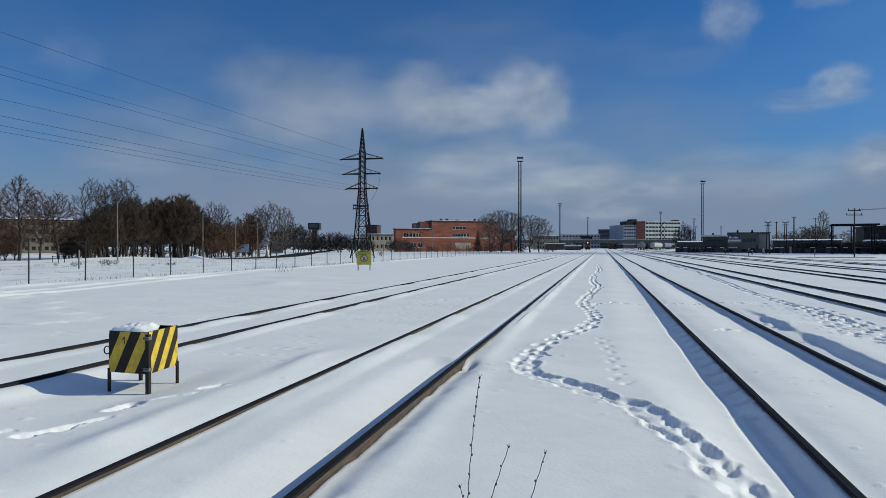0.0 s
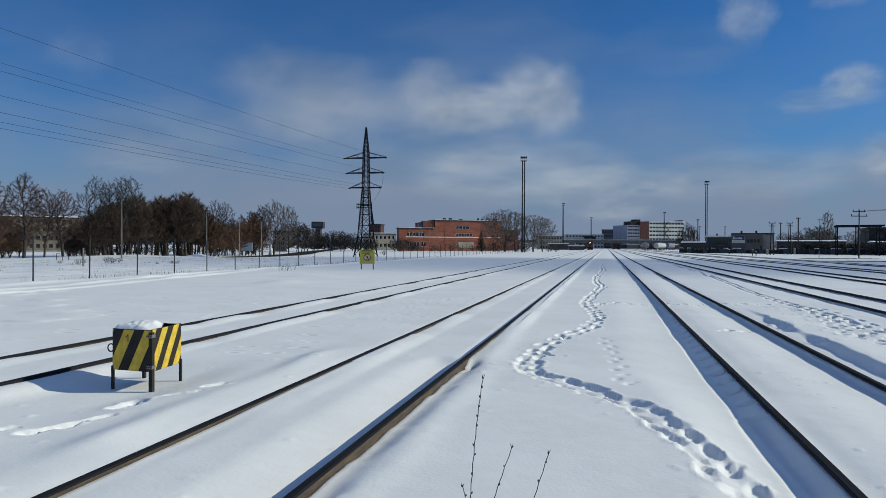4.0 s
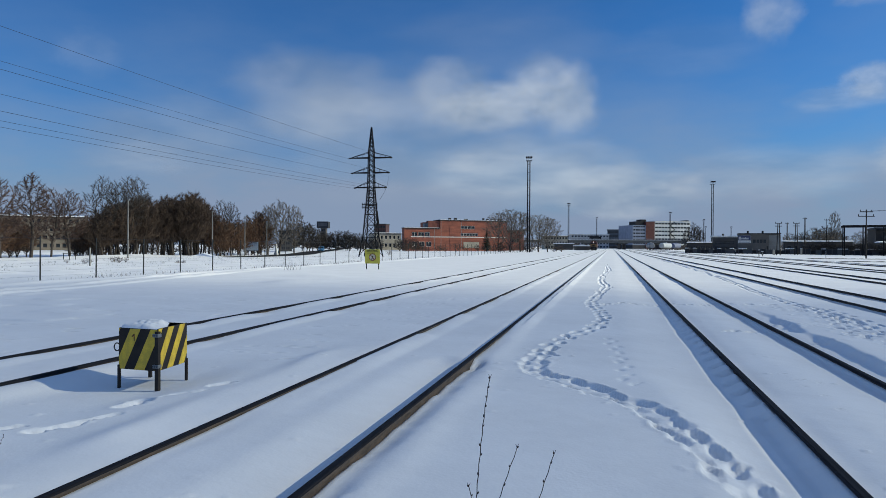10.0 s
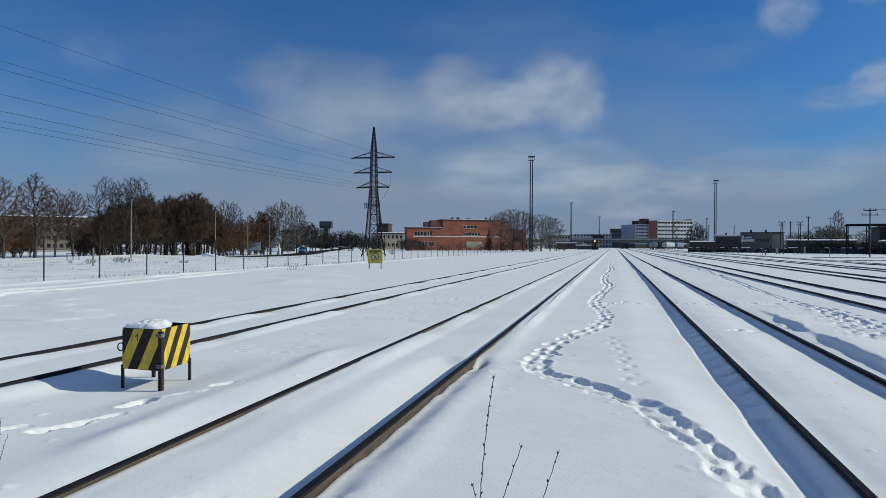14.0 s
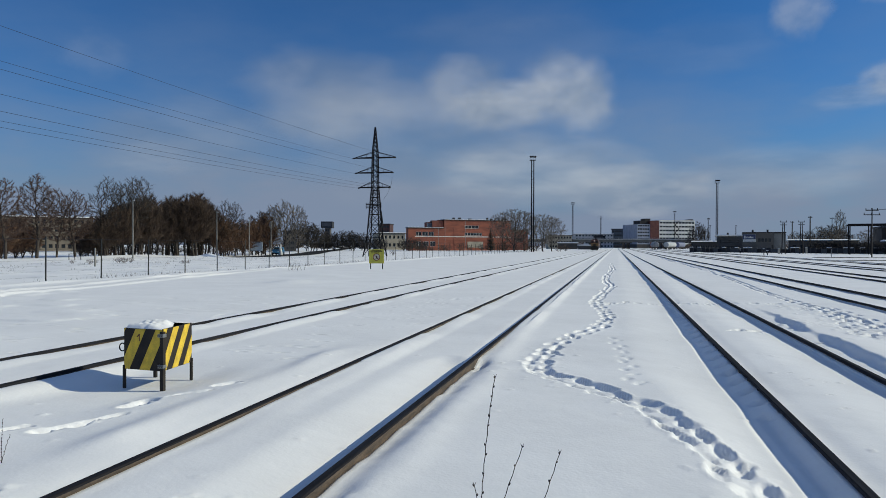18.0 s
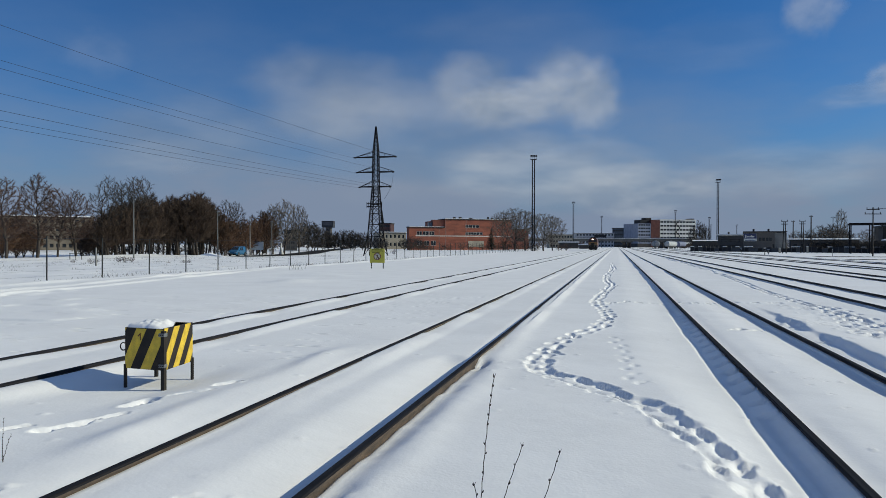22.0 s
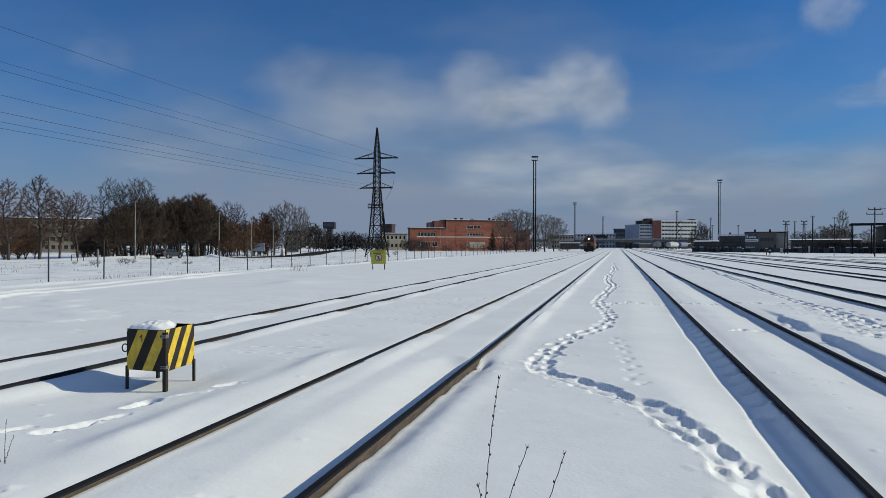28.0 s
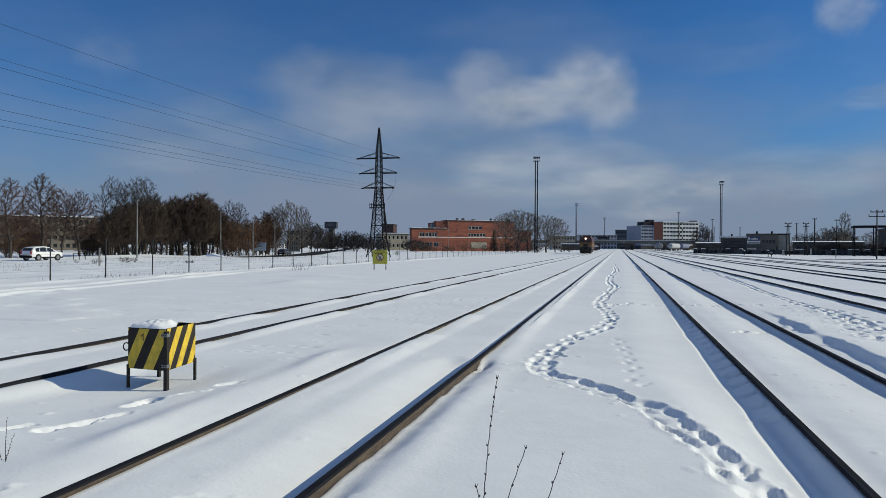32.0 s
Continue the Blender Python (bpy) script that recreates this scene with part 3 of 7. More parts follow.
def striped_box():
    """A yellow and black striped box on four legs; its corner post faces the tracks."""
    b = thing("striped_track_box", "yellow and black striped metal box on legs with snow on top", "trackside box", -5.39, 7.0, -0.10)
    zl, zh = 0.20, 0.71
    fl, rr = Vector((-5.98, 7.04)), Vector((-5.47, 7.68))
    c = Vector((-5.39, 7.0))
    for end, name, first, lab, slant, period in ((fl, "side_panel", -0.13, "striped panel with a painted digit", 0.25, 0.31), (rr, "end_panel", -0.04, "striped end panel", 0.30, 0.27)):
        d = end - c
        w = d.length
        if name == "side_panel":
            ang, org = math.atan2(-d.y, -d.x), d
        else:
            ang, org = math.atan2(d.y, d.x), Vector((0, 0))
        p = stripe_panel(b, name, w, zl, zh + (0.012 if name == "end_panel" else 0.0), slant, period, first, lab)
        p.matrix_basis = pose(org.x, org.y, 0, 0, 0, math.degrees(ang))
        if name == "side_panel":
            bm = bmesh.new()
            box(bm, 0.0, -0.002, 0.0, 0.016, 0.0, 0.115)
            beam(bm, (0.008, -0.001, 0.108), (-0.034, -0.001, 0.066), 0.013)
            part("digit", bm, mat("faded_red_paint", (0.1, 0.02, 0.015), 0.7, 0, 0.3, 20.0), p, "dark red painted digit one").matrix_basis = pose(w * 0.40, -0.0105, zl + 0.36) @ Matrix.Scale(0.78, 4)
    back = fl + (rr - c)
    # the two far panels close the box
    for a, q in ((fl, back), (rr, back)):
        d = q - a
        p = part("back_panel", B(0, -0.006, zl, d.length, 0.006, zh, bevel=0.003), BLACK, b)
        p.matrix_basis = pose(a.x - c.x, a.y - c.y, 0, 0, 0, math.degrees(math.atan2(d.y, d.x)))
    for q, wd in ((c, 0.05), (fl, 0.032), (rr, 0.032), (back, 0.04)):
        d = q - c
        h = zh - 0.02 if q == c else zl + 0.05
        part("leg", B(d.x - wd / 2, d.y - wd / 2, -0.25, d.x + wd / 2, d.y + wd / 2, h, bevel=0.005), BLACK, b)
    for z in (zl + 0.04, zh - 0.09):
        clamp = part("hinge", B(-0.052, -0.034, z, 0.034, 0.03, z + 0.042, bevel=0.006), GALV, b, "pale grey clamp")
        for x0 in (-0.04, -0.012, 0.016):
            part("bolt", tube(bmesh.new(), (x0, -0.041, z + 0.021), (x0, -0.0345, z + 0.021), 0.007, n=8), BLACK, clamp)
    bm = bmesh.new()
    for k in range(10):
        a0, a1 = k * math.tau / 10, (k + 1) * math.tau / 10
        tube(bm, (math.cos(a0) * 0.035, 0, math.sin(a0) * 0.05), (math.cos(a1) * 0.035, 0, math.sin(a1) * 0.05), 0.008, n=5)
    d = fl - c
    part("ring_handle", bm, BLACK, b).matrix_basis = pose(d.x - 0.03, d.y, zl + 0.27, 0, 0, 30)
    tp = bmesh.new()
    vs = [tp.verts.new((q.x - c.x, q.y - c.y, zh - 0.004)) for q in (c, rr, back, fl)]
    tp.faces.new(vs)
    g = bmesh.ops.extrude_face_region(tp, geom=tp.faces[:])
    for v in g["geom"]:
        if isinstance(v, bmesh.types.BMVert):
            v.co.z += 0.008
    part("lid", tp, BLACK, b)
    # heaped snow on the lid
    n, verts, faces = 30, [], []
    for j in range(n + 1):
        for i in range(n + 1):
            u, v = i / n, j / n
            pnt = (fl - c) * u * 0.97 + (rr - c) * v * 0.97
            edge = min(u, 1 - u, v, 1 - v)
            z = 0.075 * (1 - math.exp(-edge * 22)) * (0.85 + 0.4 * noise.noise(Vector((u * 3, v * 3, 1))) + 0.3 * noise.noise(Vector((u * 11, v * 11, 4)))) - 0.03 * max(0, v - 0.7)
            z *= 0.9 * min(1, max(0.05, (u - 0.04) / 0.3)) * (1 - min(1, max(0, (v - 0.1 - 1.5 * u) / 0.2)))
            verts.append((pnt.x, pnt.y, zh + 0.004 + max(0, z)))
    for j in range(n):
        for i in range(n):
            k = j * (n + 1) + i
            faces.append((k, k + 1, k + n + 2, k + n + 1))
    cap = new("snow_cap", pydata("snow_cap", verts, faces, SNOW, True))
    cap.location = (c.x, c.y, -0.10)
    tagged(cap, "heap of white snow lying on the striped box", "snow")


striped_box()


# ---- dry weeds ----
def weed(right, base_y, height, lean, seed, bend=1.2, dense=1.0):
    """One dry stalk with small buds that sit on it; right and lean: where its foot stands and how far its tip leans across the view."""
    rnd = random.Random(seed)
    w = thing("dry_weed", "thin dry brown weed stalk with small buds in snow", "weed", -0.2343 * base_y + 0.9722 * right, 0.9722 * base_y + 0.2343 * right, -0.12, 13.55, group="dry weeds in the snow")
    n = max(14, int(height / 0.032))
    pts, zig = [], 1
    for i in range(n + 1):
        f = i / n
        zig = -zig
        pts.append(Vector((lean * f ** bend + zig * 0.0012 + 0.003 * math.sin(f * 11 + seed), 0.01 * math.sin(f * 6 + seed), height * f)))
    r = [0.0026 * (1 - 0.5 * i / n) for i in range(n + 1)]
    bm = bmesh.new()
    for i in range(n):
        tube(bm, pts[i], pts[i + 1], r[i], r[i + 1], n=6, caps=i == n - 1)
    part("stalk", bm, STALK, w)
    side = 1
    for i in range(3, n + 1):
        if rnd.random() < 0.62 * dense or i == n:
            side = -side
            up = (pts[i] - pts[i - 1]).normalized()
            q = pts[i] + Vector((side * (r[i] + 0.0012), rnd.uniform(-0.001, 0.001), 0.001))
            k = rnd.uniform(0.6, 1.0)
            bm = bmesh.new()
            tube(bm, q - up * 0.004 * k, q + up * 0.001 * k + Vector((side * 0.0008, 0, 0)), 0.0015, 0.0030 * k, n=6)
            tube(bm, q + up * 0.001 * k + Vector((side * 0.0008, 0, 0)), q + up * 0.0065 * k + Vector((side * 0.0022, 0, 0)), 0.0030 * k, 0.0006, n=6)
            part("bud", bm, STALK, w)
    if dense < 1.2:
        bm = bmesh.new()
        for sx in (-1, 1):
            tube(bm, pts[n], pts[n] + Vector((sx * 0.005, 0, 0.012)), r[n], 0.0006, n=5)
        part("tip", bm, STALK, w)
    return w


WEEDS = [weed(0.039, 2.25, 1.331, 0.088, 1, 2.0), weed(-0.075, 2.25, 1.094, 0.298, 2), weed(0.088, 2.25, 1.076, 0.258, 3), weed(0.178, 2.25, 0.963, -0.12, 4),
         weed(-3.55, 5.08, 0.42, 0.03, 6, dense=1.5), weed(-3.58, 5.10, 0.36, -0.05, 7, dense=1.5), weed(-3.53, 5.06, 0.30, 0.07, 8, dense=1.5), weed(-3.56, 5.07, 0.22, -0.09, 9, dense=1.5)]


# ---- trees ----
def branch_nodes(rnd, height, clear, reach, leader, tips, step, lean=0.0, spread=0.0):
    """Branches that grow towards scattered tips: lists of node places and parents. leader: how high one stem runs, as a share of the height."""
    gen = np.random.default_rng(rnd.randint(0, 10 ** 6))
    f = gen.random(tips)
    z = clear + (height - clear) * f
    r = np.array([reach(v) for v in f]) * gen.random(tips) ** 0.42
    a = gen.random(tips) * math.tau
    goals = np.stack([r * np.cos(a), r * np.sin(a), z], 1)
    nodes, parent, p, d = [np.array((0.0, 0.0, -0.25))], [-1], np.array((0.0, 0.0, -0.25)), np.array((lean, spread, 1.0))
    d /= np.linalg.norm(d)
    while p[2] < max(clear * 0.8, height * leader):
        d = d + gen.normal(0, 0.05, 3) + np.array((0, 0, 0.05))
        d /= np.linalg.norm(d)
        p = p + d * step
        nodes.append(p)
        parent.append(len(nodes) - 2)
    alive = np.ones(tips, bool)
    for _ in range(70):
        if not alive.any() or len(nodes) > 2000:
            break
        P = np.array(nodes)
        g = goals[alive]
        dist = np.linalg.norm(g[:, None, :] - P[None, :, :], axis=2)
        # a tip draws on the wood below it rather than on that above it
        dist = dist + 0.6 * np.maximum(0, P[None, :, 2] - g[:, None, 2])
        who = dist.argmin(1)
        for i in np.unique(who):
            v = g[who == i] - P[i]
            v = (v / np.linalg.norm(v, axis=1)[:, None]).mean(0) + gen.normal(0, 0.13, 3) + np.array((0, 0, 0.12))
            q = P[i] + v / max(1e-6, np.linalg.norm(v)) * step
            nodes.append(q)
            parent.append(int(i))
        P = np.array(nodes)
        near = np.linalg.norm(goals[:, None, :] - P[None, -400:, :], axis=2).min(1)
        alive &= near > step * 1.2
    # straighten the kinks
    P, up = np.array(nodes), np.array(parent)
    inner = np.zeros(len(P), bool)
    inner[up[1:]] = True
    inner[0] = False
    for _ in range(3):
        mean, count = np.zeros_like(P), np.zeros(len(P))
        np.add.at(mean, up[1:], P[1:])
        np.add.at(count, up[1:], 1)
        mean[1:] = mean[1:] / np.maximum(count[1:, None], 1) * 0.5 + P[up[1:]] * 0.5
        P = np.where(inner[:, None], P * 0.45 + mean * 0.55, P)
    return list(P), parent


def tree_meshes(seed, height, radius, clear, tips, twigs, twig_len, twig_w, twig_mat, widest=0.5, leader=0.3, stems=1, stout=0.015, rise=0.5, top=0.75, step=0.5):
    """A bare winter tree: trunk and limbs in one mesh, fine twigs in another. widest: how high in the crown it is broadest; top: how blunt the crown ends."""
    rnd = random.Random(seed)
    bm_v, bm_f, tw_v, tw_f = [], [], [], []
    lump = [rnd.uniform(0.8, 1.15) for _ in range(7)]

    def reach(f):
        g = f / widest * 0.5 if f < widest else 0.5 + (f - widest) / (1 - widest) * 0.5
        return radius * lump[int(f * 6.99)] * (math.sin(math.pi * min(1.0, max(0.0, g))) ** top * 0.95 + 0.05)

    for st in range(stems):
        tall = height * (1 if st == 0 else rnd.uniform(0.8, 0.97))
        nodes, parent = branch_nodes(rnd, tall, clear, reach, leader, tips // stems, step, rnd.gauss(0, 0.05 + 0.14 * (stems > 1)), rnd.gauss(0, 0.05 + 0.14 * (stems > 1)))
        off = Vector((rnd.gauss(0, 0.45), rnd.gauss(0, 0.45), 0)) if stems > 1 else Vector((0, 0, 0))
        n = len(nodes)
        pts = [Vector(p) + off for p in nodes]
        kids = [[] for _ in range(n)]
        for i in range(1, n):
            kids[parent[i]].append(i)
        size = [0.0] * n
        for i in range(n - 1, -1, -1):
            size[i] = sum(size[k] ** 1.5 for k in kids[i]) ** (1 / 1.5) if kids[i] else 1.0
        unit = height * stout / size[0] / stems ** 0.5
        rad = [max(0.006, unit * v) for v in size]
        fine = []
        heads = [(0, None)]
        while heads:
            i, base = heads.pop()
            chain = ([base] if base is not None else []) + [i]
            while kids[i]:
                ks = sorted(kids[i], key=lambda k: -size[k])
                heads += [(k, i) for k in ks[1:]]
                i = ks[0]
                chain.append(i)
            if len(chain) < 2:
                continue
            m = 7 if rad[chain[-1 if base is None else 1]] > 0.1 else 4 if rad[chain[1]] > 0.03 else 3
            rings = []
            for j, c in enumerate(chain):
                d = (pts[chain[min(j + 1, len(chain) - 1)]] - pts[chain[max(j - 1, 0)]]).normalized()
                u = d.orthogonal().normalized()
                w = d.cross(u)
                r = rad[c] if not (j == 0 and base is not None) else rad[chain[1]]
                rings.append(len(bm_v))
                for k in range(m):
                    t = math.tau * k / m
                    bm_v.append(pts[c] + u * (math.cos(t) * r) + w * (math.sin(t) * r))
                if size[c] < 14 and j:
                    fine.append((pts[c], d))
            for o, q in zip(rings, rings[1:]):
                for k in range(m):
                    k2 = (k + 1) % m
                    bm_f.append((o + k, o + k2, q + k2, q + k))
        for i in range(twigs // stems):
            p, d = fine[i % len(fine)]
            t = (d * 0.75 + Vector((p.x, p.y, 0)) * (0.35 / radius) + Vector((rnd.gauss(0, 0.42), rnd.gauss(0, 0.42), rnd.gauss(0.35 * rise, 0.36)))).normalized()
            L = twig_len * rnd.uniform(0.4, 1.3)
            s = p + d * rnd.uniform(-0.5, 0.4) * step
            w = t.orthogonal().normalized() * twig_w * rnd.uniform(0.6, 1.2)
            w.rotate(Matrix.Rotation(rnd.uniform(0, 6.28), 3, t))
            o = len(tw_v)
            mid = s + t * L * 0.35
            e = s + t * L + Vector((rnd.uniform(-1, 1), rnd.uniform(-1, 1), rise)) * L * 0.12
            fork = mid + (t + w.normalized() * rnd.choice((-0.6, 0.6))).normalized() * L * 0.5
            tw_v += [s - w, s + w, e, mid - w * 0.7, mid + w * 0.7, fork]
            tw_f += [(o, o + 1, o + 2), (o + 3, o + 4, o + 5)]
    return pydata("trunk", bm_v, bm_f, BARK, True), pydata("crown", tw_v, tw_f, twig_mat)


KINDS = {
    "haze": [tree_meshes(s, 9.0, 3.2, 1.0, 500, 8000, 0.7, 0.011, TWIGPALE, 0.5, 0.15, 2, stout=0.016, rise=0.8, top=0.5) for s in (27, 28)],
    "tall": [tree_meshes(s, 12.0, 3.3, 2.6, 1300, 18000, 0.5, 0.009, TWIGRED, 0.42, 0.6, stout=0.019, top=0.7, step=0.4) for s in (1, 2, 12)],
    "slim": [tree_meshes(s, 12.0, 2.7, 3.0, 800, 6500, 0.55, 0.010, DARKTWIG, 0.5, 0.6, stout=0.015, rise=0.8, top=0.6, step=0.4) for s in (3, 4)],
    "bushy": [tree_meshes(s, 9.0, 3.1, 1.9, 420, 15000, 0.7, 0.013, TWIG, 0.45, 0.12, 2, stout=0.028, rise=1.1, top=0.5) for s in (5, 6, 7)],
    "round": [tree_meshes(s, 13.0, 5.2, 2.0, 900, 11000, 0.75, 0.012, TWIGPALE, 0.62, 0.12, stout=0.02, rise=0.7, top=0.55) for s in (8, 9)],
    "plume": [tree_meshes(s, 12.0, 3.0, 1.8, 800, 9000, 0.7, 0.012, TWIGPALE, 0.62, 0.3, stout=0.02, rise=1.0, top=0.5) for s in (19, 20)],
    "russet": [tree_meshes(s, 9.0, 3.1, 1.2, 360, 8500, 0.75, 0.017, RUSSET, 0.45, 0.15, 2, stout=0.02, top=0.5) for s in (15, 16)],
    "dark": [tree_meshes(s, 9.0, 3.1, 0.9, 480, 9000, 0.7, 0.015, DARKTWIG, 0.5, 0.15, 2, stout=0.016, rise=0.8, top=0.5) for s in (17, 18)],
    "bush": [tree_meshes(s, 3.0, 1.5, 0.15, 90, 900, 0.45, 0.018, TWIG, 0.5, 0.05, 3, stout=0.015, step=0.3) for s in (10, 11)],
}
TREE_HEIGHT = {"haze": 9.0, "tall": 12.0, "slim": 12.0, "bushy": 9.0, "russet": 9.0, "dark": 9.0, "round": 13.0, "plume": 12.0, "bush": 3.0}


def tree(kind, x, y, height, label, group="", seed=0, wide=1.0, z=-0.05):
    z = -0.33 - dip(x, y) if x < -55 else z
    rnd = random.Random(seed * 7 + int(x * 10))
    pair = rnd.choice(KINDS[kind])
    name = "bush" if kind == "bush" else "tree"
    t = thing(name, label, name, x, y, z, rnd.uniform(0, 360), group=group)
    s = height / TREE_HEIGHT[kind]
    t.scale = (s * wide, s * wide, s)
    part("trunk", pair[0], None, t)
    part("crown", pair[1], None, t)
    return t


def trees():
    rnd = random.Random(77)
    lab = "tall bare deciduous tree with reddish twigs behind the road"
    tree("tall", -75.94, 68.10, 10.35, lab, "bare trees beside the road", 1)
    tree("tall", -75.46, 72.33, 11.36, lab, "bare trees beside the road", 2)
    tree("tall", -77.79, 77.94, 9.94, lab, "bare trees beside the road", 3)
    tree("tall", -76.73, 80.26, 9.78, lab, "bare trees beside the road", 4)
    lab = "slim bare tree standing above the thicket"
    tree("slim", -75.86, 85.61, 12.45, lab, "trees above the thicket", 6)
    tree("slim", -76.13, 88.63, 11.70, lab, "trees above the thicket", 7)
    tree("slim", -75.66, 90.80, 12.89, lab, "trees above the thicket", 8)
    tree("slim", -76.44, 93.70, 12.93, lab, "trees above the thicket", 9)
    tree("slim", -75.90, 117.49, 11.25, lab, "trees above the thicket", 10)
    tree("slim", -76.16, 121.54, 10.84, lab, "trees above the thicket", 11)
    # dense brown thicket: rows of low-branched trees
    lab = "dense low-branched bare tree of a brown thicket"
    THICKET = [(150, 378), (172, 366), (195, 350), (218, 352), (240, 342), (262, 348), (285, 344), (305, 347), (322, 342), (342, 352), (360, 372), (382, 388), (405, 384), (425, 380), (445, 376)]
    for k, (u, yy) in enumerate(THICKET):
        for r in range(3):
            b = (u + rnd.uniform(-9, 9) - 784) / 1170
            d = (76 + r * 6 + rnd.uniform(-1.5, 1.5)) / (0.2343 - b * 0.9722)
            x, y = d * (-0.2343 + b * 0.9722), d * (0.9722 + b * 0.2343)
            tree("russet" if u >= 355 and r < 2 else "bushy", x, y, CAM_Z + 0.1 + (437 - yy + rnd.uniform(-14, 2)) / 1170 * d, lab, "brown thicket trees", k * 3 + r, 0.95)
    # bushes added to darken the gaps where shade lies behind the trunks
    lab = "dark leafless bushes added to fill the shaded gap behind the thicket"
    for k in range(26):
        b = (140 + k * 12.5 + rnd.uniform(-4, 4) - 784) / 1170
        d = (97 + rnd.uniform(-2, 3)) / (0.2343 - b * 0.9722)
        tree("bush", d * (-0.2343 + b * 0.9722), d * (0.9722 + b * 0.2343), rnd.uniform(2.2, 3.0), lab, "undergrowth", 210 + k, 1.5)
    lab = "round-crowned pale bare tree at the road bend"
    tree("plume", -76.79, 137.85, 11.14, lab, "round trees", 21, 1.0)
    tree("plume", -73.28, 136.63, 12.04, lab, "round trees", 22, 1.0)
    tree("plume", -72.0, 141.5, 11.3, lab, "round trees", 23, 0.8)
    lab = "dark bare tree in the distance"
    for k, (u, d, yy) in enumerate(((508, 235, 398), (520, 240, 393), (532, 250, 398), (546, 255, 414), (558, 258, 413), (570, 262, 413), (582, 265, 410), (594, 262, 410), (604, 258, 412), (616, 258, 414), (628, 255, 420), (642, 250, 422), (655, 250, 424), (690, 255, 425), (704, 248, 422), (716, 245, 424), (728, 240, 430))):
        b = (u - 784) / 1170
        tree("dark", d * (-0.2343 + b * 0.9722), d * (0.9722 + b * 0.2343), CAM_Z + 0.3 + (437 - yy) / 1170 * d, lab, "distant trees", 30 + k, 1.6)
    lab = "large spreading bare tree by the brick building"
    tree("round", -35.70, 214.61, 12.42, lab, "trees by the brick building", 41, 1.1)
    tree("round", -30.76, 206.54, 13.04, lab, "trees by the brick building", 42, 1.25)
    tree("round", -28.18, 211.28, 12.53, lab, "trees by the brick building", 43, 1.1)
    tree("round", -21.27, 200.60, 11.06, lab, "trees by the brick building", 44, 1.3)
    tree("round", -19.26, 208.29, 10.51, lab, "trees by the brick building", 45, 1.2)
    lab = "bare tree beside the white office building"
    tree("dark", 47.89, 453.85, 14.52, lab, "trees by the office building", 51, 0.7)
    tree("dark", 53.02, 465.38, 17.83, lab, "trees by the office building", 52, 0.7)
    tree("dark", 55.03, 455.57, 15.26, lab, "trees by the office building", 53, 0.7)
    lab = "grey bare tree behind the railway sheds"
    for k, (u, d, yy) in enumerate(((1382, 320, 411), (1400, 330, 410), (1424, 320, 402), (1436, 330, 399), (1446, 320, 402), (1458, 330, 404), (1500, 260, 408), (1540, 240, 402), (1558, 240, 398), (1580, 240, 396), (1605, 240, 396))):
        b = (u - 784) / 1170
        tree("dark" if k % 2 else "haze", d * (-0.2343 + b * 0.9722), d * (0.9722 + b * 0.2343), CAM_Z + (437 - yy) / 1170 * d, lab, "trees behind the sheds", 60 + k, 1.5)
    lab = "dark leafless scrub at the yard's edge"
    for k in range(16):
        u, d = 1418 + k * 12 + rnd.uniform(-4, 4), 172 - k * 1.6
        b = (u - 784) / 1170
        tree("dark", d * (-0.2343 + b * 0.9722), d * (0.9722 + b * 0.2343), rnd.uniform(2.6, 3.8), lab, "scrub along the yard", 240 + k, 1.9)
    tree("plume", 97.47, 332.08, 17.6, "tall slim pale poplar behind the sheds", "", 80, 0.62)
    lab = "low russet tree keeping some dry leaves behind the tall trees"
    for k, (u, yy) in enumerate(((-30, 384), (-8, 386), (8, 390), (24, 400), (112, 398), (122, 398), (136, 388), (148, 384), (160, 390))):
        b = (u - 784) / 1170
        d = (82 + (k * 5 % 4)) / (0.2343 - b * 0.9722)
        tree("russet", d * (-0.2343 + b * 0.9722), d * (0.9722 + b * 0.2343), CAM_Z + 0.2 + (437 - yy) / 1170 * d, lab, "brown thicket trees", 170 + k, 1.1)
    lab = "brown leafless undergrowth between the trees"
    for k in range(7):
        u, d = (-34, -20, -6, 118, 130, 142, 154)[k], 98 + (k * 37 % 9)
        b = (u - 784) / 1170
        tree("bush", d * (-0.2343 + b * 0.9722), d * (0.9722 + b * 0.2343), 2.2 + (k * 13 % 5) * 0.3, lab, "undergrowth", 120 + k, 1.2)
    lab = "small dry shrub in the snowy field"
    for k, (u, d, h) in enumerate(((96, 62, 0.5), (128, 60, 0.7), (140, 62, 0.5), (178, 66, 0.8), (190, 64, 0.9), (203, 66, 0.7), (300, 60, 0.6), (306, 62, 0.5), (270, 58, 0.4))):
        b = (u - 784) / 1170
        tree("bush", d * (-0.2343 + b * 0.9722), d * (0.9722 + b * 0.2343), h * 0.7, lab, "dry shrubs", 150 + k, 1.6, -0.15)
    lab = "low leafless bush at the fence"
    for k, (u, d, h) in enumerate(((700, 235, 3), (710, 236, 3.2), (722, 238, 2.4), (740, 236, 2.0), (760, 235, 2.6), (775, 234, 2.2), (790, 232, 2.8), (806, 232, 2.0), (832, 228, 2.4), (858, 218, 3.0), (868, 216, 3.2), (880, 214, 3.0), (892, 212, 3.2), (905, 210, 3.0), (916, 206, 2.6), (926, 205, 2.4), (640, 120, 1.1), (672, 118, 0.9), (966, 205, 2.2), (980, 215, 2.4))):
        b = (u - 784) / 1170
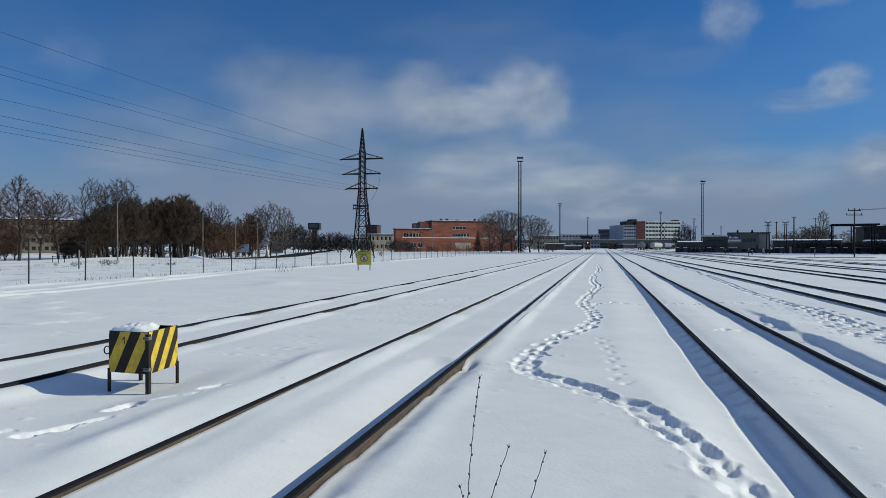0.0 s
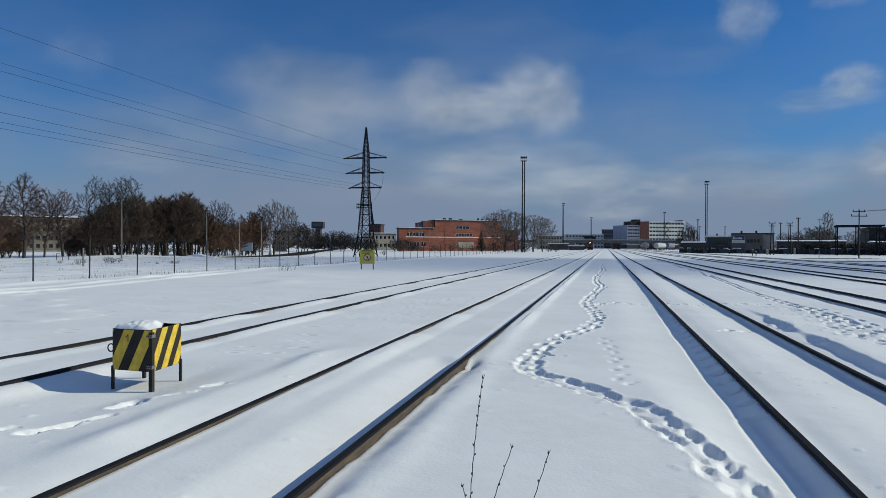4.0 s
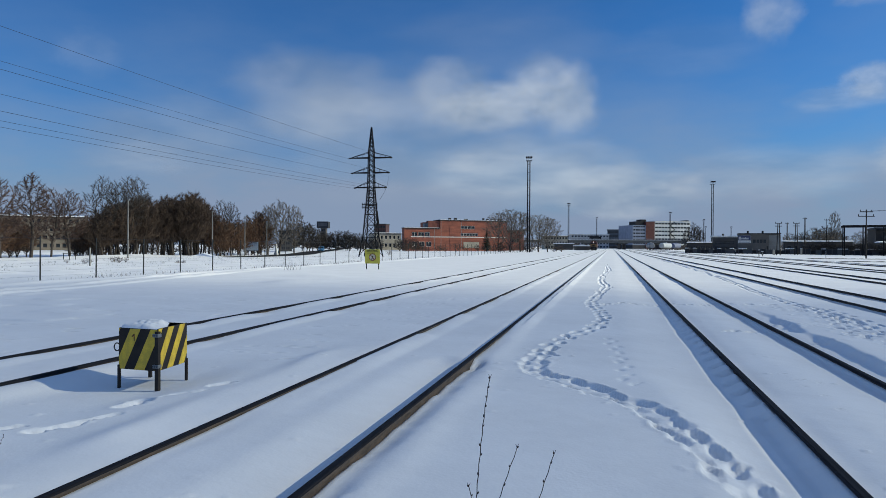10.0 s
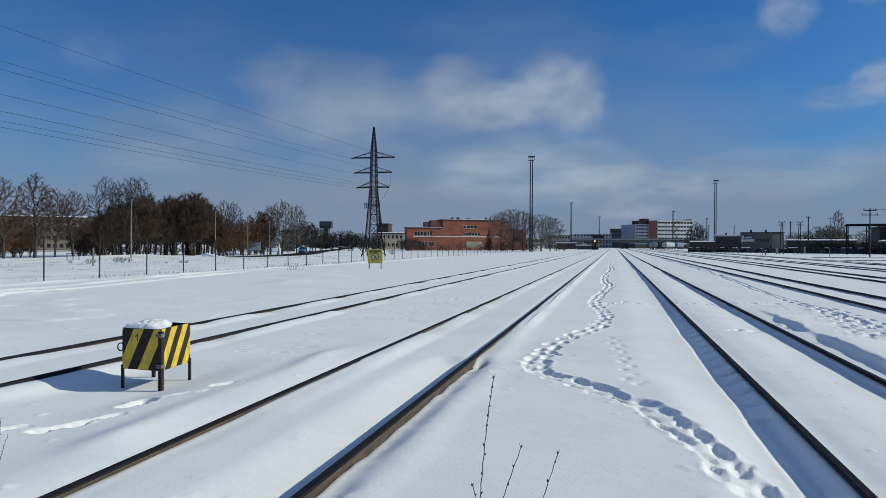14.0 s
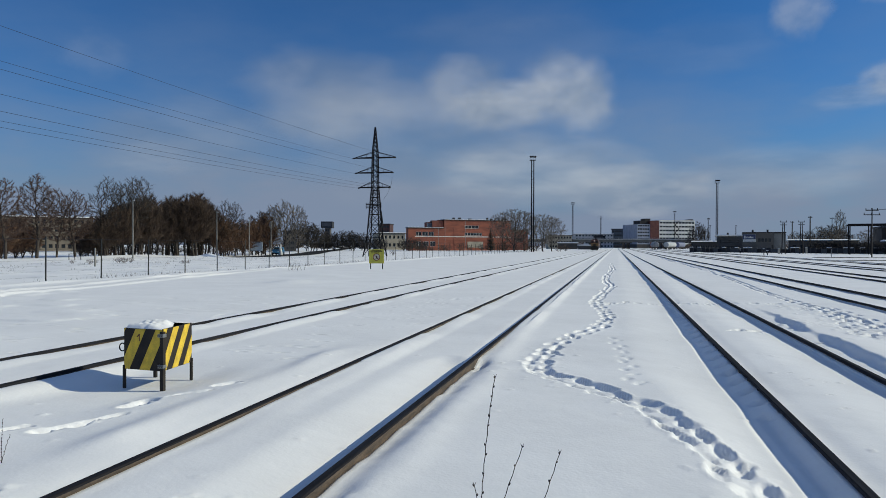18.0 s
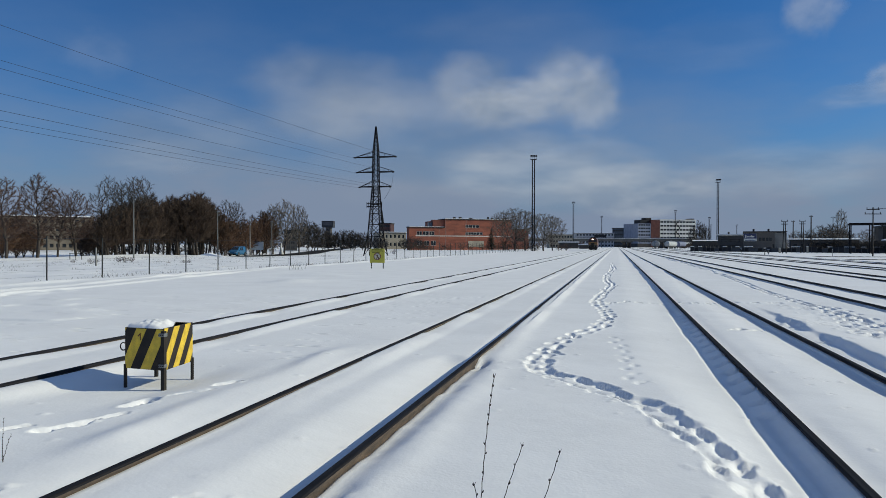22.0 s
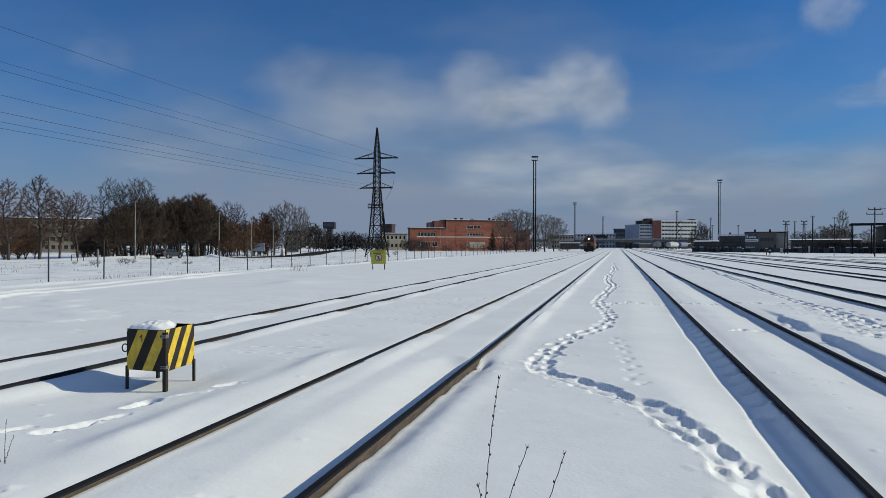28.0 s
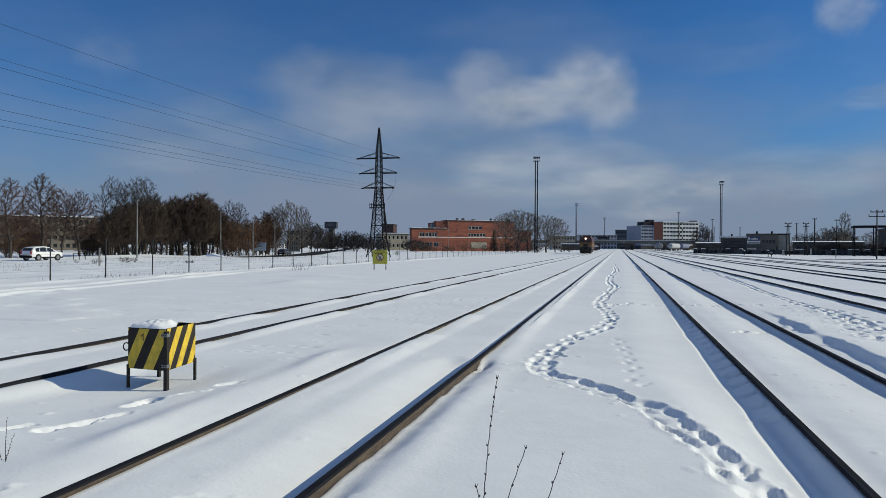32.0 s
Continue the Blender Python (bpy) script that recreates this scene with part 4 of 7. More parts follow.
        tree("bush", d * (-0.2343 + b * 0.9722), d * (0.9722 + b * 0.2343), h, lab, "bushes along the fence", 90 + k, 1.5)


trees()


def far_woods():
    """A low dark belt of distant woods and scrub round the horizon."""
    rnd = random.Random(91)
    verts, faces = [], []
    for u0, u1, d, top, n in ((-700, 160, 330, 7.0, 4000), (440, 740, 420, 6.5, 5200), (880, 1010, 480, 6.5, 2600), (985, 1012, 760, 6.0, 500), (1180, 1380, 420, 5.0, 2600), (1360, 1640, 420, 10.0, 4200), (1560, 2600, 380, 9.0, 5000)):
        for _ in range(n):
            u = rnd.uniform(u0, u1)
            b = (u - 784) / 1170
            dd = d + rnd.uniform(0, 40)
            crown = top * (0.65 + 0.35 * math.sin(u * 0.11 + math.sin(u * 0.037) * 3))
            p = Vector((dd * (-0.2343 + b * 0.9722), dd * (0.9722 + b * 0.2343), rnd.uniform(-0.5, crown)))
            t = Vector((rnd.gauss(0, 0.5), rnd.gauss(0, 0.5), rnd.uniform(0.3, 1.3))) * rnd.uniform(0.8, 1.9)
            w = Vector((rnd.uniform(-1, 1), rnd.uniform(-1, 1), rnd.uniform(-0.3, 0.3))) * rnd.uniform(0.1, 0.32)
            o = len(verts)
            verts += [p - w, p + w, p + t]
            faces.append((o, o + 1, o + 2))
    tagged(new("far_woods", pydata("far_woods", verts, faces, TWIG)), "dark belt of distant bare woods on the horizon", "woods", kind="stuff")


far_woods()


def spruce(x, y, height):
    rnd = random.Random(4)
    t = thing("spruce_tree", "dark green conical spruce by the brick building", "tree", x, y, -0.05)
    part("trunk", tube(bmesh.new(), (0, 0, -0.2), (0, 0, height * 0.95), 0.16, 0.02, 7), BARK, t)
    verts, faces = [], []
    for k in range(2600):
        f = rnd.random() ** 0.7
        z = height * (1 - f * 0.95)
        R = 0.36 * height * f * (0.75 + 0.35 * math.sin(z * 5.0) ** 2) + 0.05
        a = rnd.uniform(0, math.tau)
        r0 = R * rnd.uniform(0.1, 0.7)
        L = R * rnd.uniform(0.25, 0.5)
        p = Vector((math.cos(a) * r0, math.sin(a) * r0, z))
        d = Vector((math.cos(a), math.sin(a), rnd.uniform(-0.55, 0.1)))
        s = Vector((-math.sin(a), math.cos(a), rnd.uniform(-0.3, 0.3))) * rnd.uniform(0.05, 0.12)
        o = len(verts)
        verts += [p - s, p + s, p + d * L]
        faces.append((o, o + 1, o + 2))
    part("crown", pydata("crown", verts, faces, SPRUCE), None, t)


spruce(-40.58, 218.58, 7.73)


# ---- chain-link fence ----
def fence():
    f = thing("wire_fence", "wire mesh fence on thin grey posts in snow", "fence", -25.3, 0.0, 0.0)
    post = mesh_of("post", tube(bmesh.new(), (0, 0, -0.5), (0, 0, 2.0), 0.032, n=8), GREYPOST)
    first, last, step = 15.1, 214.0, 3.31
    n = int((last - first) / step)
    rnd = random.Random(8)
    for k in range(n + 1):
        part("post", post, None, f, "thin grey steel post").matrix_basis = pose(rnd.uniform(-0.05, 0.05), first + k * step + {2: -0.55, 3: -0.25, 4: -0.15}.get(k, 0.0), rnd.uniform(-0.06, 0.04), rnd.uniform(-0.6, 0.6), rnd.uniform(-0.6, 0.6))
    for k in range(8):
        z = 0.17 + k * 0.25
        part("wire", tube(bmesh.new(), (0, first, z), (0, last, z), 0.006 if k == 7 else 0.002, n=4), WIRE, f)


def dry_grass():
    """Dry stalks and tufts poking through the snow along the fence and the field behind it."""
    rnd = random.Random(31)
    verts, faces = [], []

    def tuft(x, y, h, n):
        for _ in range(n):
            a = rnd.uniform(0, math.tau)
            p = Vector((x + rnd.gauss(0, 0.25), y + rnd.gauss(0, 0.35), -0.1))
            t = p + Vector((math.cos(a) * h * 0.35, math.sin(a) * h * 0.35, h * rnd.uniform(0.5, 1.1)))
            w = Vector((-math.sin(a), math.cos(a), 0)) * 0.012
            o = len(verts)
            verts.extend((p - w, p + w, t))
            faces.append((o, o + 1, o + 2))

    for _ in range(190):
        tuft(-25.3 + rnd.gauss(0.1, 0.35), rnd.uniform(24, 110), rnd.uniform(0.1, 0.32), rnd.randint(3, 10))
    for _ in range(420):
        tuft(rnd.uniform(-56, -26.5), 22 + 75 * rnd.random() ** 1.3, rnd.uniform(0.05, 0.2), rnd.randint(3, 9))
    for cx, cy in ((-21.5, 42.0), (-21.2, 41.4)):
        tuft(cx, cy, 0.8, 8)
    o = new("dry_grass", pydata("dry_grass", verts, faces, STALK))
    tagged(o, "dry brown grass stalks poking through the snow", "dry grass", kind="stuff")


dry_grass()
fence()


# ---- warning sign ----
def warning_sign():
    s = thing("warning_sign", "yellow warning board with a round prohibition mark on two posts", "sign", -17.1, 46.06, -0.05, 13.5)
    SIGNY = mat("sign_yellow", (0.55, 0.49, 0.06), 0.5, 0, 0.12, 3.0)
    part("board", B(-0.55, -0.012, 0.38, 0.55, 0.012, 1.42, bevel=0.006), SIGNY, s, "yellow board")
    for x in (-0.44, 0.44):
        part("post", B(x - 0.03, 0.014, -0.4, x + 0.03, 0.07, 1.35), DARKSTEEL, s)
    RED = mat("sign_red", (0.25, 0.05, 0.03), 0.5, 0, 0.15, 3.0)
    bm = bmesh.new()
    n = 28
    rings = [[bm.verts.new((math.cos(k * math.tau / n) * r, -0.016, 0.85 + math.sin(k * math.tau / n) * r)) for k in range(n)] for r in (0.22, 0.27)]
    for k in range(n):
        j = (k + 1) % n
        bm.faces.new((rings[0][k], rings[0][j], rings[1][j], rings[1][k]))
    part("ring", bm, mat("sign_dark_red", (0.16, 0.02, 0.02), 0.5, 0, 0.15, 3.0), s, "dark red ring")
    part("disc", tube(bmesh.new(), (0, -0.0145, 0.85), (0, -0.012, 0.85), 0.22, n=28), mat("sign_pale", (0.6, 0.55, 0.42), 0.5, 0, 0.1, 3.0), s, "pale disc")
    bm = bmesh.new()
    beam(bm, (-0.18, -0.018, 1.03), (0.18, -0.018, 0.67), 0.03)
    part("slash", bm, RED, s, "dark red slash")
    bm = bmesh.new()
    beam(bm, (0.0, -0.015, 0.95), (0.02, -0.015, 0.82), 0.06)
    beam(bm, (0.02, -0.015, 0.82), (-0.07, -0.015, 0.68), 0.035)
    beam(bm, (0.02, -0.015, 0.82), (0.1, -0.015, 0.68), 0.035)
    part("mark", bm, BLACK, s)
    for z, a, b in ((1.34, -0.38, 0.36), (1.25, -0.44, 0.42), (1.16, -0.40, 0.20)):
        part("lettering_bar", B(a, -0.016, z - 0.022, b, -0.011, z + 0.022), BLACK, s, "dark bar of lettering")


warning_sign()


# ---- lattice power pylon ----
PYLON = (-36.33, 97.19, -0.05)
TOPS = {"peak": 20.15, "a": 15.39, "b": 13.06, "c": 10.77}


def pylon():
    t = thing("power_pylon", "dark steel lattice power pylon with three pairs of arms", "pylon", PYLON[0], PYLON[1], PYLON[2], 3.0)
    H = TOPS["peak"]
    # half width of the body by height
    prof = [(0.0, 1.55), (3.0, 1.0), (TOPS["c"] - 0.4, 0.48), (TOPS["a"] + 0.9, 0.38), (H, 0.05)]

    def half(z):
        for (z0, w0), (z1, w1) in zip(prof, prof[1:]):
            if z <= z1:
                return w0 + (w1 - w0) * (z - z0) / (z1 - z0)
        return prof[-1][1]

    corners = [(-1, -1), (1, -1), (1, 1), (-1, 1)]
    for cx, cy in corners:
        bm = bmesh.new()
        for (z0, w0), (z1, w1) in zip(prof, prof[1:]):
            beam(bm, (cx * w0, cy * w0, z0 - (0.5 if z0 == 0 else 0)), (cx * w1, cy * w1, z1), 0.15 if z0 < 9 else 0.11)
        part("leg", bm, DARKSTEEL, t)
    levels, z = [0.0, 3.0], 3.0
    while z < H - 0.8:
        z += max(0.6, half(z) * 1.9)
        levels.append(min(z, H))
    for k in range(4):
        (ax, ay), (bx, by) = corners[k], corners[(k + 1) % 4]
        bm = bmesh.new()
        for z0, z1 in zip(levels, levels[1:]):
            w0, w1 = half(z0), half(z1)
            beam(bm, (ax * w0, ay * w0, z0), (bx * w1, by * w1, z1), 0.06)
            beam(bm, (bx * w0, by * w0, z0), (ax * w1, ay * w1, z1), 0.06)
            if z1 < 10 or z1 - z0 > 1.0:
                beam(bm, (ax * w1, ay * w1, z1), (bx * w1, by * w1, z1), 0.07)
        part("lattice_face", bm, DARKSTEEL, t)
    for key, reach in (("a", 3.30), ("b", 2.91), ("c", 2.46)):
        z = TOPS[key]
        for sgn in (-1, 1):
            w = half(z)
            bm = bmesh.new()
            for cy in (-1, 1):
                beam(bm, (sgn * w, cy * w, z), (sgn * reach, 0, z), 0.13)
                beam(bm, (sgn * w, cy * w, z + 0.85), (sgn * reach, 0, z + 0.06), 0.06)
            for q in (0.35, 0.65):
                x = sgn * (w + (reach - w) * q)
                beam(bm, (x, -w * (1 - q), z), (x, w * (1 - q), z), 0.07)
                beam(bm, (x, 0, z), (x, 0, z + 0.85 * (1 - q)), 0.04)
            arm = part("cross_arm", bm, DARKSTEEL, t)
            bm = bmesh.new()
            for i in range(7):
                tube(bm, (sgn * reach, -0.1 - i * 0.13, z - 0.03 - i * 0.02), (sgn * reach, -0.19 - i * 0.13, z - 0.045 - i * 0.02), 0.11, 0.07, 8)
            part("insulator", bm, DARKSTEEL, arm)
    for z, x in ((8.09, 0.0), (7.65, 0.0)):
        bm = bmesh.new()
        beam(bm, (-1.25, -0.8, z), (1.25, -0.8, z), 0.09)
        for sx in (-1.2, -0.9, 1.2):
            tube(bm, (sx, -0.8, z - 0.25), (sx, -0.8, z + 0.25), 0.05, 0.05, 6)
        part("bracket", bm, DARKSTEEL, t)
    for x0, x1 in ((1.3, 1.05), (1.6, 1.3)):
        part("cable_riser", tube(bmesh.new(), (x0, -1.0, 4.92), (x1, -0.9, 7.03), 0.07, 0.04, 6), DARKSTEEL, t)
    # slack jumper leads on the far arms
    for key, reach, drop in (("b", 2.73, 3.6),):
        bm = bmesh.new()
        pts = [Vector((reach - 1.4 * f * f, 0.1, TOPS[key] - 0.6 - drop * f)) for f in np.linspace(0, 1, 7)]
        for p, q in zip(pts, pts[1:]):
            tube(bm, p, q, 0.018, n=4)
        part("jumper_lead", bm, WIRE, t)


pylon()


def power_lines():
    """Conductors from the pylon's arms towards the next pylon behind the camera."""
    ca, sa = math.cos(radians(3)), math.sin(radians(3))
    far = (-37.5, -62.0)
    for key, reach in (("a", 3.30), ("b", 2.91), ("c", 2.46)):
        for sgn, up in ((-1, 0.0), (1, 0.0), (-1, 0.42)):
            if up and key != "c":
                continue
            p = Vector((PYLON[0] + ca * sgn * reach, PYLON[1] + sa * sgn * reach, TOPS[key] - 0.2 + up))
            q = Vector((far[0] + sgn * reach, far[1], TOPS[key] - 0.3 + up))
            pts = [p.lerp(q, f) - Vector((0, 0, 1.22 * 4 * f * (1 - f))) for f in np.linspace(0, 1, 25)]
            tagged(new("power_line", strand("power_line", pts, 0.0115, WIRE)), "thin dark overhead power cable hung from the pylon", "cable", "overhead power cables")


power_lines()


# ---- buildings ----
def wall_with_windows(parent, name, x0, x1, z0, z1, depth, wins, wall_mat, recess=0.18, frame_mat=None, glass=None, label=""):
    """A block from x0 to x1 whose front (local -y) has real window openings. wins: (x, z, w, h)."""
    xs = sorted({x0, x1, *[w[0] for w in wins], *[w[0] + w[2] for w in wins]})
    zs = sorted({z0, z1, *[w[1] for w in wins], *[w[1] + w[3] for w in wins]})
    verts, faces, idx = [], [], {}

    def v(x, y, z):
        k = (round(x, 3), round(y, 3), round(z, 3))
        if k not in idx:
            idx[k] = len(verts)
            verts.append(k)
        return idx[k]

    for xa, xb in zip(xs, xs[1:]):
        for za, zb in zip(zs, zs[1:]):
            cx, cz = (xa + xb) / 2, (za + zb) / 2
            if any(w[0] < cx < w[0] + w[2] and w[1] < cz < w[1] + w[3] for w in wins):
                continue
            faces.append((v(xa, 0, za), v(xb, 0, za), v(xb, 0, zb), v(xa, 0, zb)))
    for x, z, w, h in wins:
        a, b = [(x, z), (x + w, z), (x + w, z + h), (x, z + h)], recess
        for (p, q), (r, s) in zip(a, a[1:] + a[:1]):
            faces.append((v(p, 0, q), v(p, b, q), v(r, b, s), v(r, 0, s)))
    c = [(x0, z0), (x1, z0), (x1, z1), (x0, z1)]
    for (p, q), (r, s) in zip(c, c[1:] + c[:1]):
        faces.append((v(r, 0, s), v(r, depth, s), v(p, depth, q), v(p, 0, q)))
    faces.append((v(x1, depth, z0), v(x0, depth, z0), v(x0, depth, z1), v(x1, depth, z1)))
    body = part(name, pydata(name, verts, faces, wall_mat), None, parent, label)
    meshes = {}
    for x, z, w, h in wins:
        k = (round(w, 2), round(h, 2))
        if k not in meshes:
            bm = bmesh.new()
            if frame_mat:
                t = min(0.09, w * 0.08)
                box(bm, 0, recess - 0.07, 0, w, recess - 0.01, t)
                box(bm, 0, recess - 0.07, h - t, w, recess - 0.01, h)
                n = max(1, round(w / 1.3))
                for i in range(n + 1):
                    xx = min(max(i * w / n - t / 2, 0), w - t)
                    box(bm, xx, recess - 0.065, t, xx + t, recess - 0.012, h - t)
            else:
                box(bm, w * 0.48, recess - 0.05, 0, w * 0.52, recess - 0.012, h)
            meshes[k] = (mesh_of("pane", B(0, recess - 0.004, 0, w, recess + 0.02, h), glass or GLASS), mesh_of("window", bm, frame_mat or DARKSTEEL))
        win = part("window", meshes[k][1], None, body)
        win.matrix_basis = pose(x, 0, z)
        part("pane", meshes[k][0], None, win)
    return body


def row(x0, x1, n, z, w, h):
    """n windows of width w spread evenly from x0 to x1."""
    if n == 1:
        return [((x0 + x1 - w) / 2, z, w, h)]
    return [(x0 + (x1 - w - x0) * i / (n - 1), z, w, h) for i in range(n)]


def brick_building():
    b = thing("brick_building", "red brick flat-roofed public building with white-framed windows", "building", -80.1, 248.8, -0.3, 34.0)
    b.scale = (1.067, 1, 1)
    zb = 0.0
    k = 0.2308
    wing_top, main_top, band = 8.81, 12.16, 5.58
    W = 65 * k
    wins = [(17 * k, 5.81, 9 * k, 1.62), (27.5 * k, 5.81, 10 * k, 1.62), (38.5 * k, 5.81, 8.5 * k, 1.62)]
    wins += [(17 * k, 1.66, 9 * k, 1.96), (29.5 * k, 1.66, 9 * k, 1.96), (41 * k, 1.66, 9 * k, 1.96)]
    wall_with_windows(b, "wing_wall", 0.9, W, zb, wing_top, 3, wins, BRICK, 0.2, FRAMEWHITE, label="two-storey red brick wing")
    M0, M1 = W, W + 120 * k
    wins = [(M0 + 36 * k, 8.93, 25 * k, 1.27), (M0 + 36 * k, 6.04, 31 * k, 1.15), (M0 + 41 * k, 1.20, 28 * k, 2.42)]
    wall_with_windows(b, "main_wall", M0, M1, zb, main_top, 26, wins[:2], BRICK, 0.2, FRAMEWHITE, label="three-storey red brick block")
    part("entrance_panel", B(M0 + 41 * k, -0.12, 1.20, M0 + 69 * k, 0.12, 3.62), PALEWALL, b, "pale weathered entrance panel")
    for x0, x1, z, dp in ((0.9, W - 0.26, wing_top, 3.1), (M0, M1, main_top, 8.0)):
        part("roof_edge", B(x0 - 0.25, -0.25, z + 0.003, x1 + 0.25, dp, z + 0.35), ROOFDARK, b, "dark flat roof edge")
        part("roof_snow", B(x0 - 0.1, -0.12, z + 0.353, x1 + 0.1, dp - 0.1, z + 0.5, bevel=0.05), SNOW, b, "thin snow on the roof")
    part("stone_band", B(15 * k, -0.12, band - 0.16, M1 - 0.05, -0.003, band + 0.16), FRAMEWHITE, b, "white stone band")
    part("roof_block", B(10.4, 0.4, wing_top + 0.51, W - 0.27, 3.0, main_top - 0.1), BRICKDARK, b, "dark brick upper block")
    part("roof_block", B(9.0, 0.9, wing_top + 0.51, 10.38, 2.9, main_top - 1.2), BLUEGLASS, b, "blue glazed corner")
    L0, L1 = M1, M1 + 32 * k
    wall_with_windows(b, "side_wall", L0 + 0.01, L1, zb, 8.58, 20, row(L0 + 2, L1 - 2, 3, 3.74, 1.2, 1.4), BRICKDARK, 0.2, label="lower brick side wing")
    part("roof_edge", B(L0 + 0.26, -0.2, 8.58, L1 + 0.2, 8, 8.81), ROOFDARK, b)
    for u in (53, 64.5, 100):
        x = u * k
        part("flagpole", tube(bmesh.new(), (x, -1.5, -0.1), (x, -1.5, 12.04 if u > 60 else 8.81), 0.07, 0.05, 6), GALV, b)
    rnd = random.Random(3)
    for u in (82, 92, 110, 143, 150, 172):
        x = u * k
        part("roof_vent", B(x, 1.0, main_top + 0.5, x + rnd.uniform(0.5, 1.6), 2.0, main_top + rnd.uniform(0.9, 1.5)), ROOFDARK, b)


brick_building()


def striped_block(parent, x0, x1, z0, z1, storeys, wall, glass, depth, label, n=8):
    """A storeyed block with window bands between floor panels."""
    h = (z1 - z0) / storeys
    wins = []
    for s in range(storeys):
        wins += row(x0 + 0.6, x1 - 0.6, n, z0 + s * h + h * 0.34, (x1 - x0 - 1.2) / n * 0.88, h * 0.42)
    return wall_with_windows(parent, "facade", x0, x1, z0, z1, depth, wins, wall, 0.25, None, glass, label)


def office_building():
    d = 640
    b = thing("office_building", "white and red six-storey office building in the distance", "building", 19.6, 650.0, -0.5, 25.0)
    b.scale = (1.1, 1, 1)
    k = d / 1170
    top = 26.28
    striped_block(b, 0, 22 * k, 4, 22.99, 6, mat("pale_blue_panel", (0.24, 0.27, 0.34), 0.8, 0, 0.2, 0.3), GLASS, 30, "pale blue-grey wing with window bands", 5)
    part("facade", B(22 * k + 0.02, -0.4, 0, 37 * k, 30, top), mat("dark_red_panel", (0.11, 0.036, 0.03), 0.85, 0, 0.3, 0.5), b, "dark red stair block")
    striped_block(b, 37 * k + 0.02, 99 * k, 4, top, 6, WHITEWALL, GLASS, 26, "white panelled wing", 11)
    part("facade", B(0, 0.05, 0, 99 * k, 26, 3.98), GREYWALL, b)
    part("roof_edge", B(37 * k, -0.4, top + 0.01, 99 * k, 25, top + 0.7), FRAMEWHITE, b)
    part("roof_house", B(7 * k, 3, 22.99, 31 * k, 16, 26.55), ROOFDARK, b)
    part("roof_house", B(16 * k, 3, 26.60, 25 * k, 12, 28.46), ROOFDARK, b)
    part("roof_house", B(93 * k, 3, top + 0.7, 99 * k, 12, 28.19), ROOFDARK, b)
    bm = bmesh.new()
    for f in range(6):
        z = 4 + f * (top - 4) / 6
        hh = (top - 4) / 6
        s = 1 if f % 2 else -1
        beam(bm, (67 * k - s * 2.0, -1.2, z), (67 * k + s * 2.0, -1.2, z + hh), 0.5)
    part("fire_stair", bm, DARKSTEEL, b, "zigzag outside stair")
    g = thing("glazed_block", "dark blue-grey office block behind the bridge", "building", -4.00, 708.79, -0.5, 0.0)
    k = 690 / 1170
    striped_block(g, 0, 41 * k, 3, 19.35, 4, BLUEGLASS, GLASS, 20, "dark glazed front", 10)
    part("facade", B(0.05, 0.05, 0, 41 * k - 0.05, 20, 2.98), GREYWALL, g)
    part("roof_edge", B(-0.5, -0.5, 19.35 + 0.01, 41 * k + 0.5, 20, 20.24), ROOFDARK, g)


office_building()


def flat_block(name, label, u0, u1, ytop, d, x, y, wall, storeys, n, snow=True, rz=13.5, frames=None):
    b = thing(name, label, "building", x, y, -0.3, rz)
    k = d / 1170
    w, top = (u1 - u0) * k, CAM_Z + (437 - ytop) * k
    h = top / storeys
    wins = []
    for s in range(storeys):
        wins += row(0.8, w - 0.8, n, s * h + h * 0.36, min(1.7, (w - 1.6) / n * 0.62), h * 0.46)
    wall_with_windows(b, "wall", 0, w, 0, top, 12, wins, wall, 0.18, frames)
    part("roof_edge", B(-0.3, -0.3, top + 0.004, w + 0.3, 12.3, top + 0.3), ROOFDARK, b)
    if snow:
        part("roof_snow", B(-0.25, -0.25, top + 0.304, w + 0.25, 12.2, top + 0.62, bevel=0.08), SNOW, b, "snow on the flat roof")
    return b


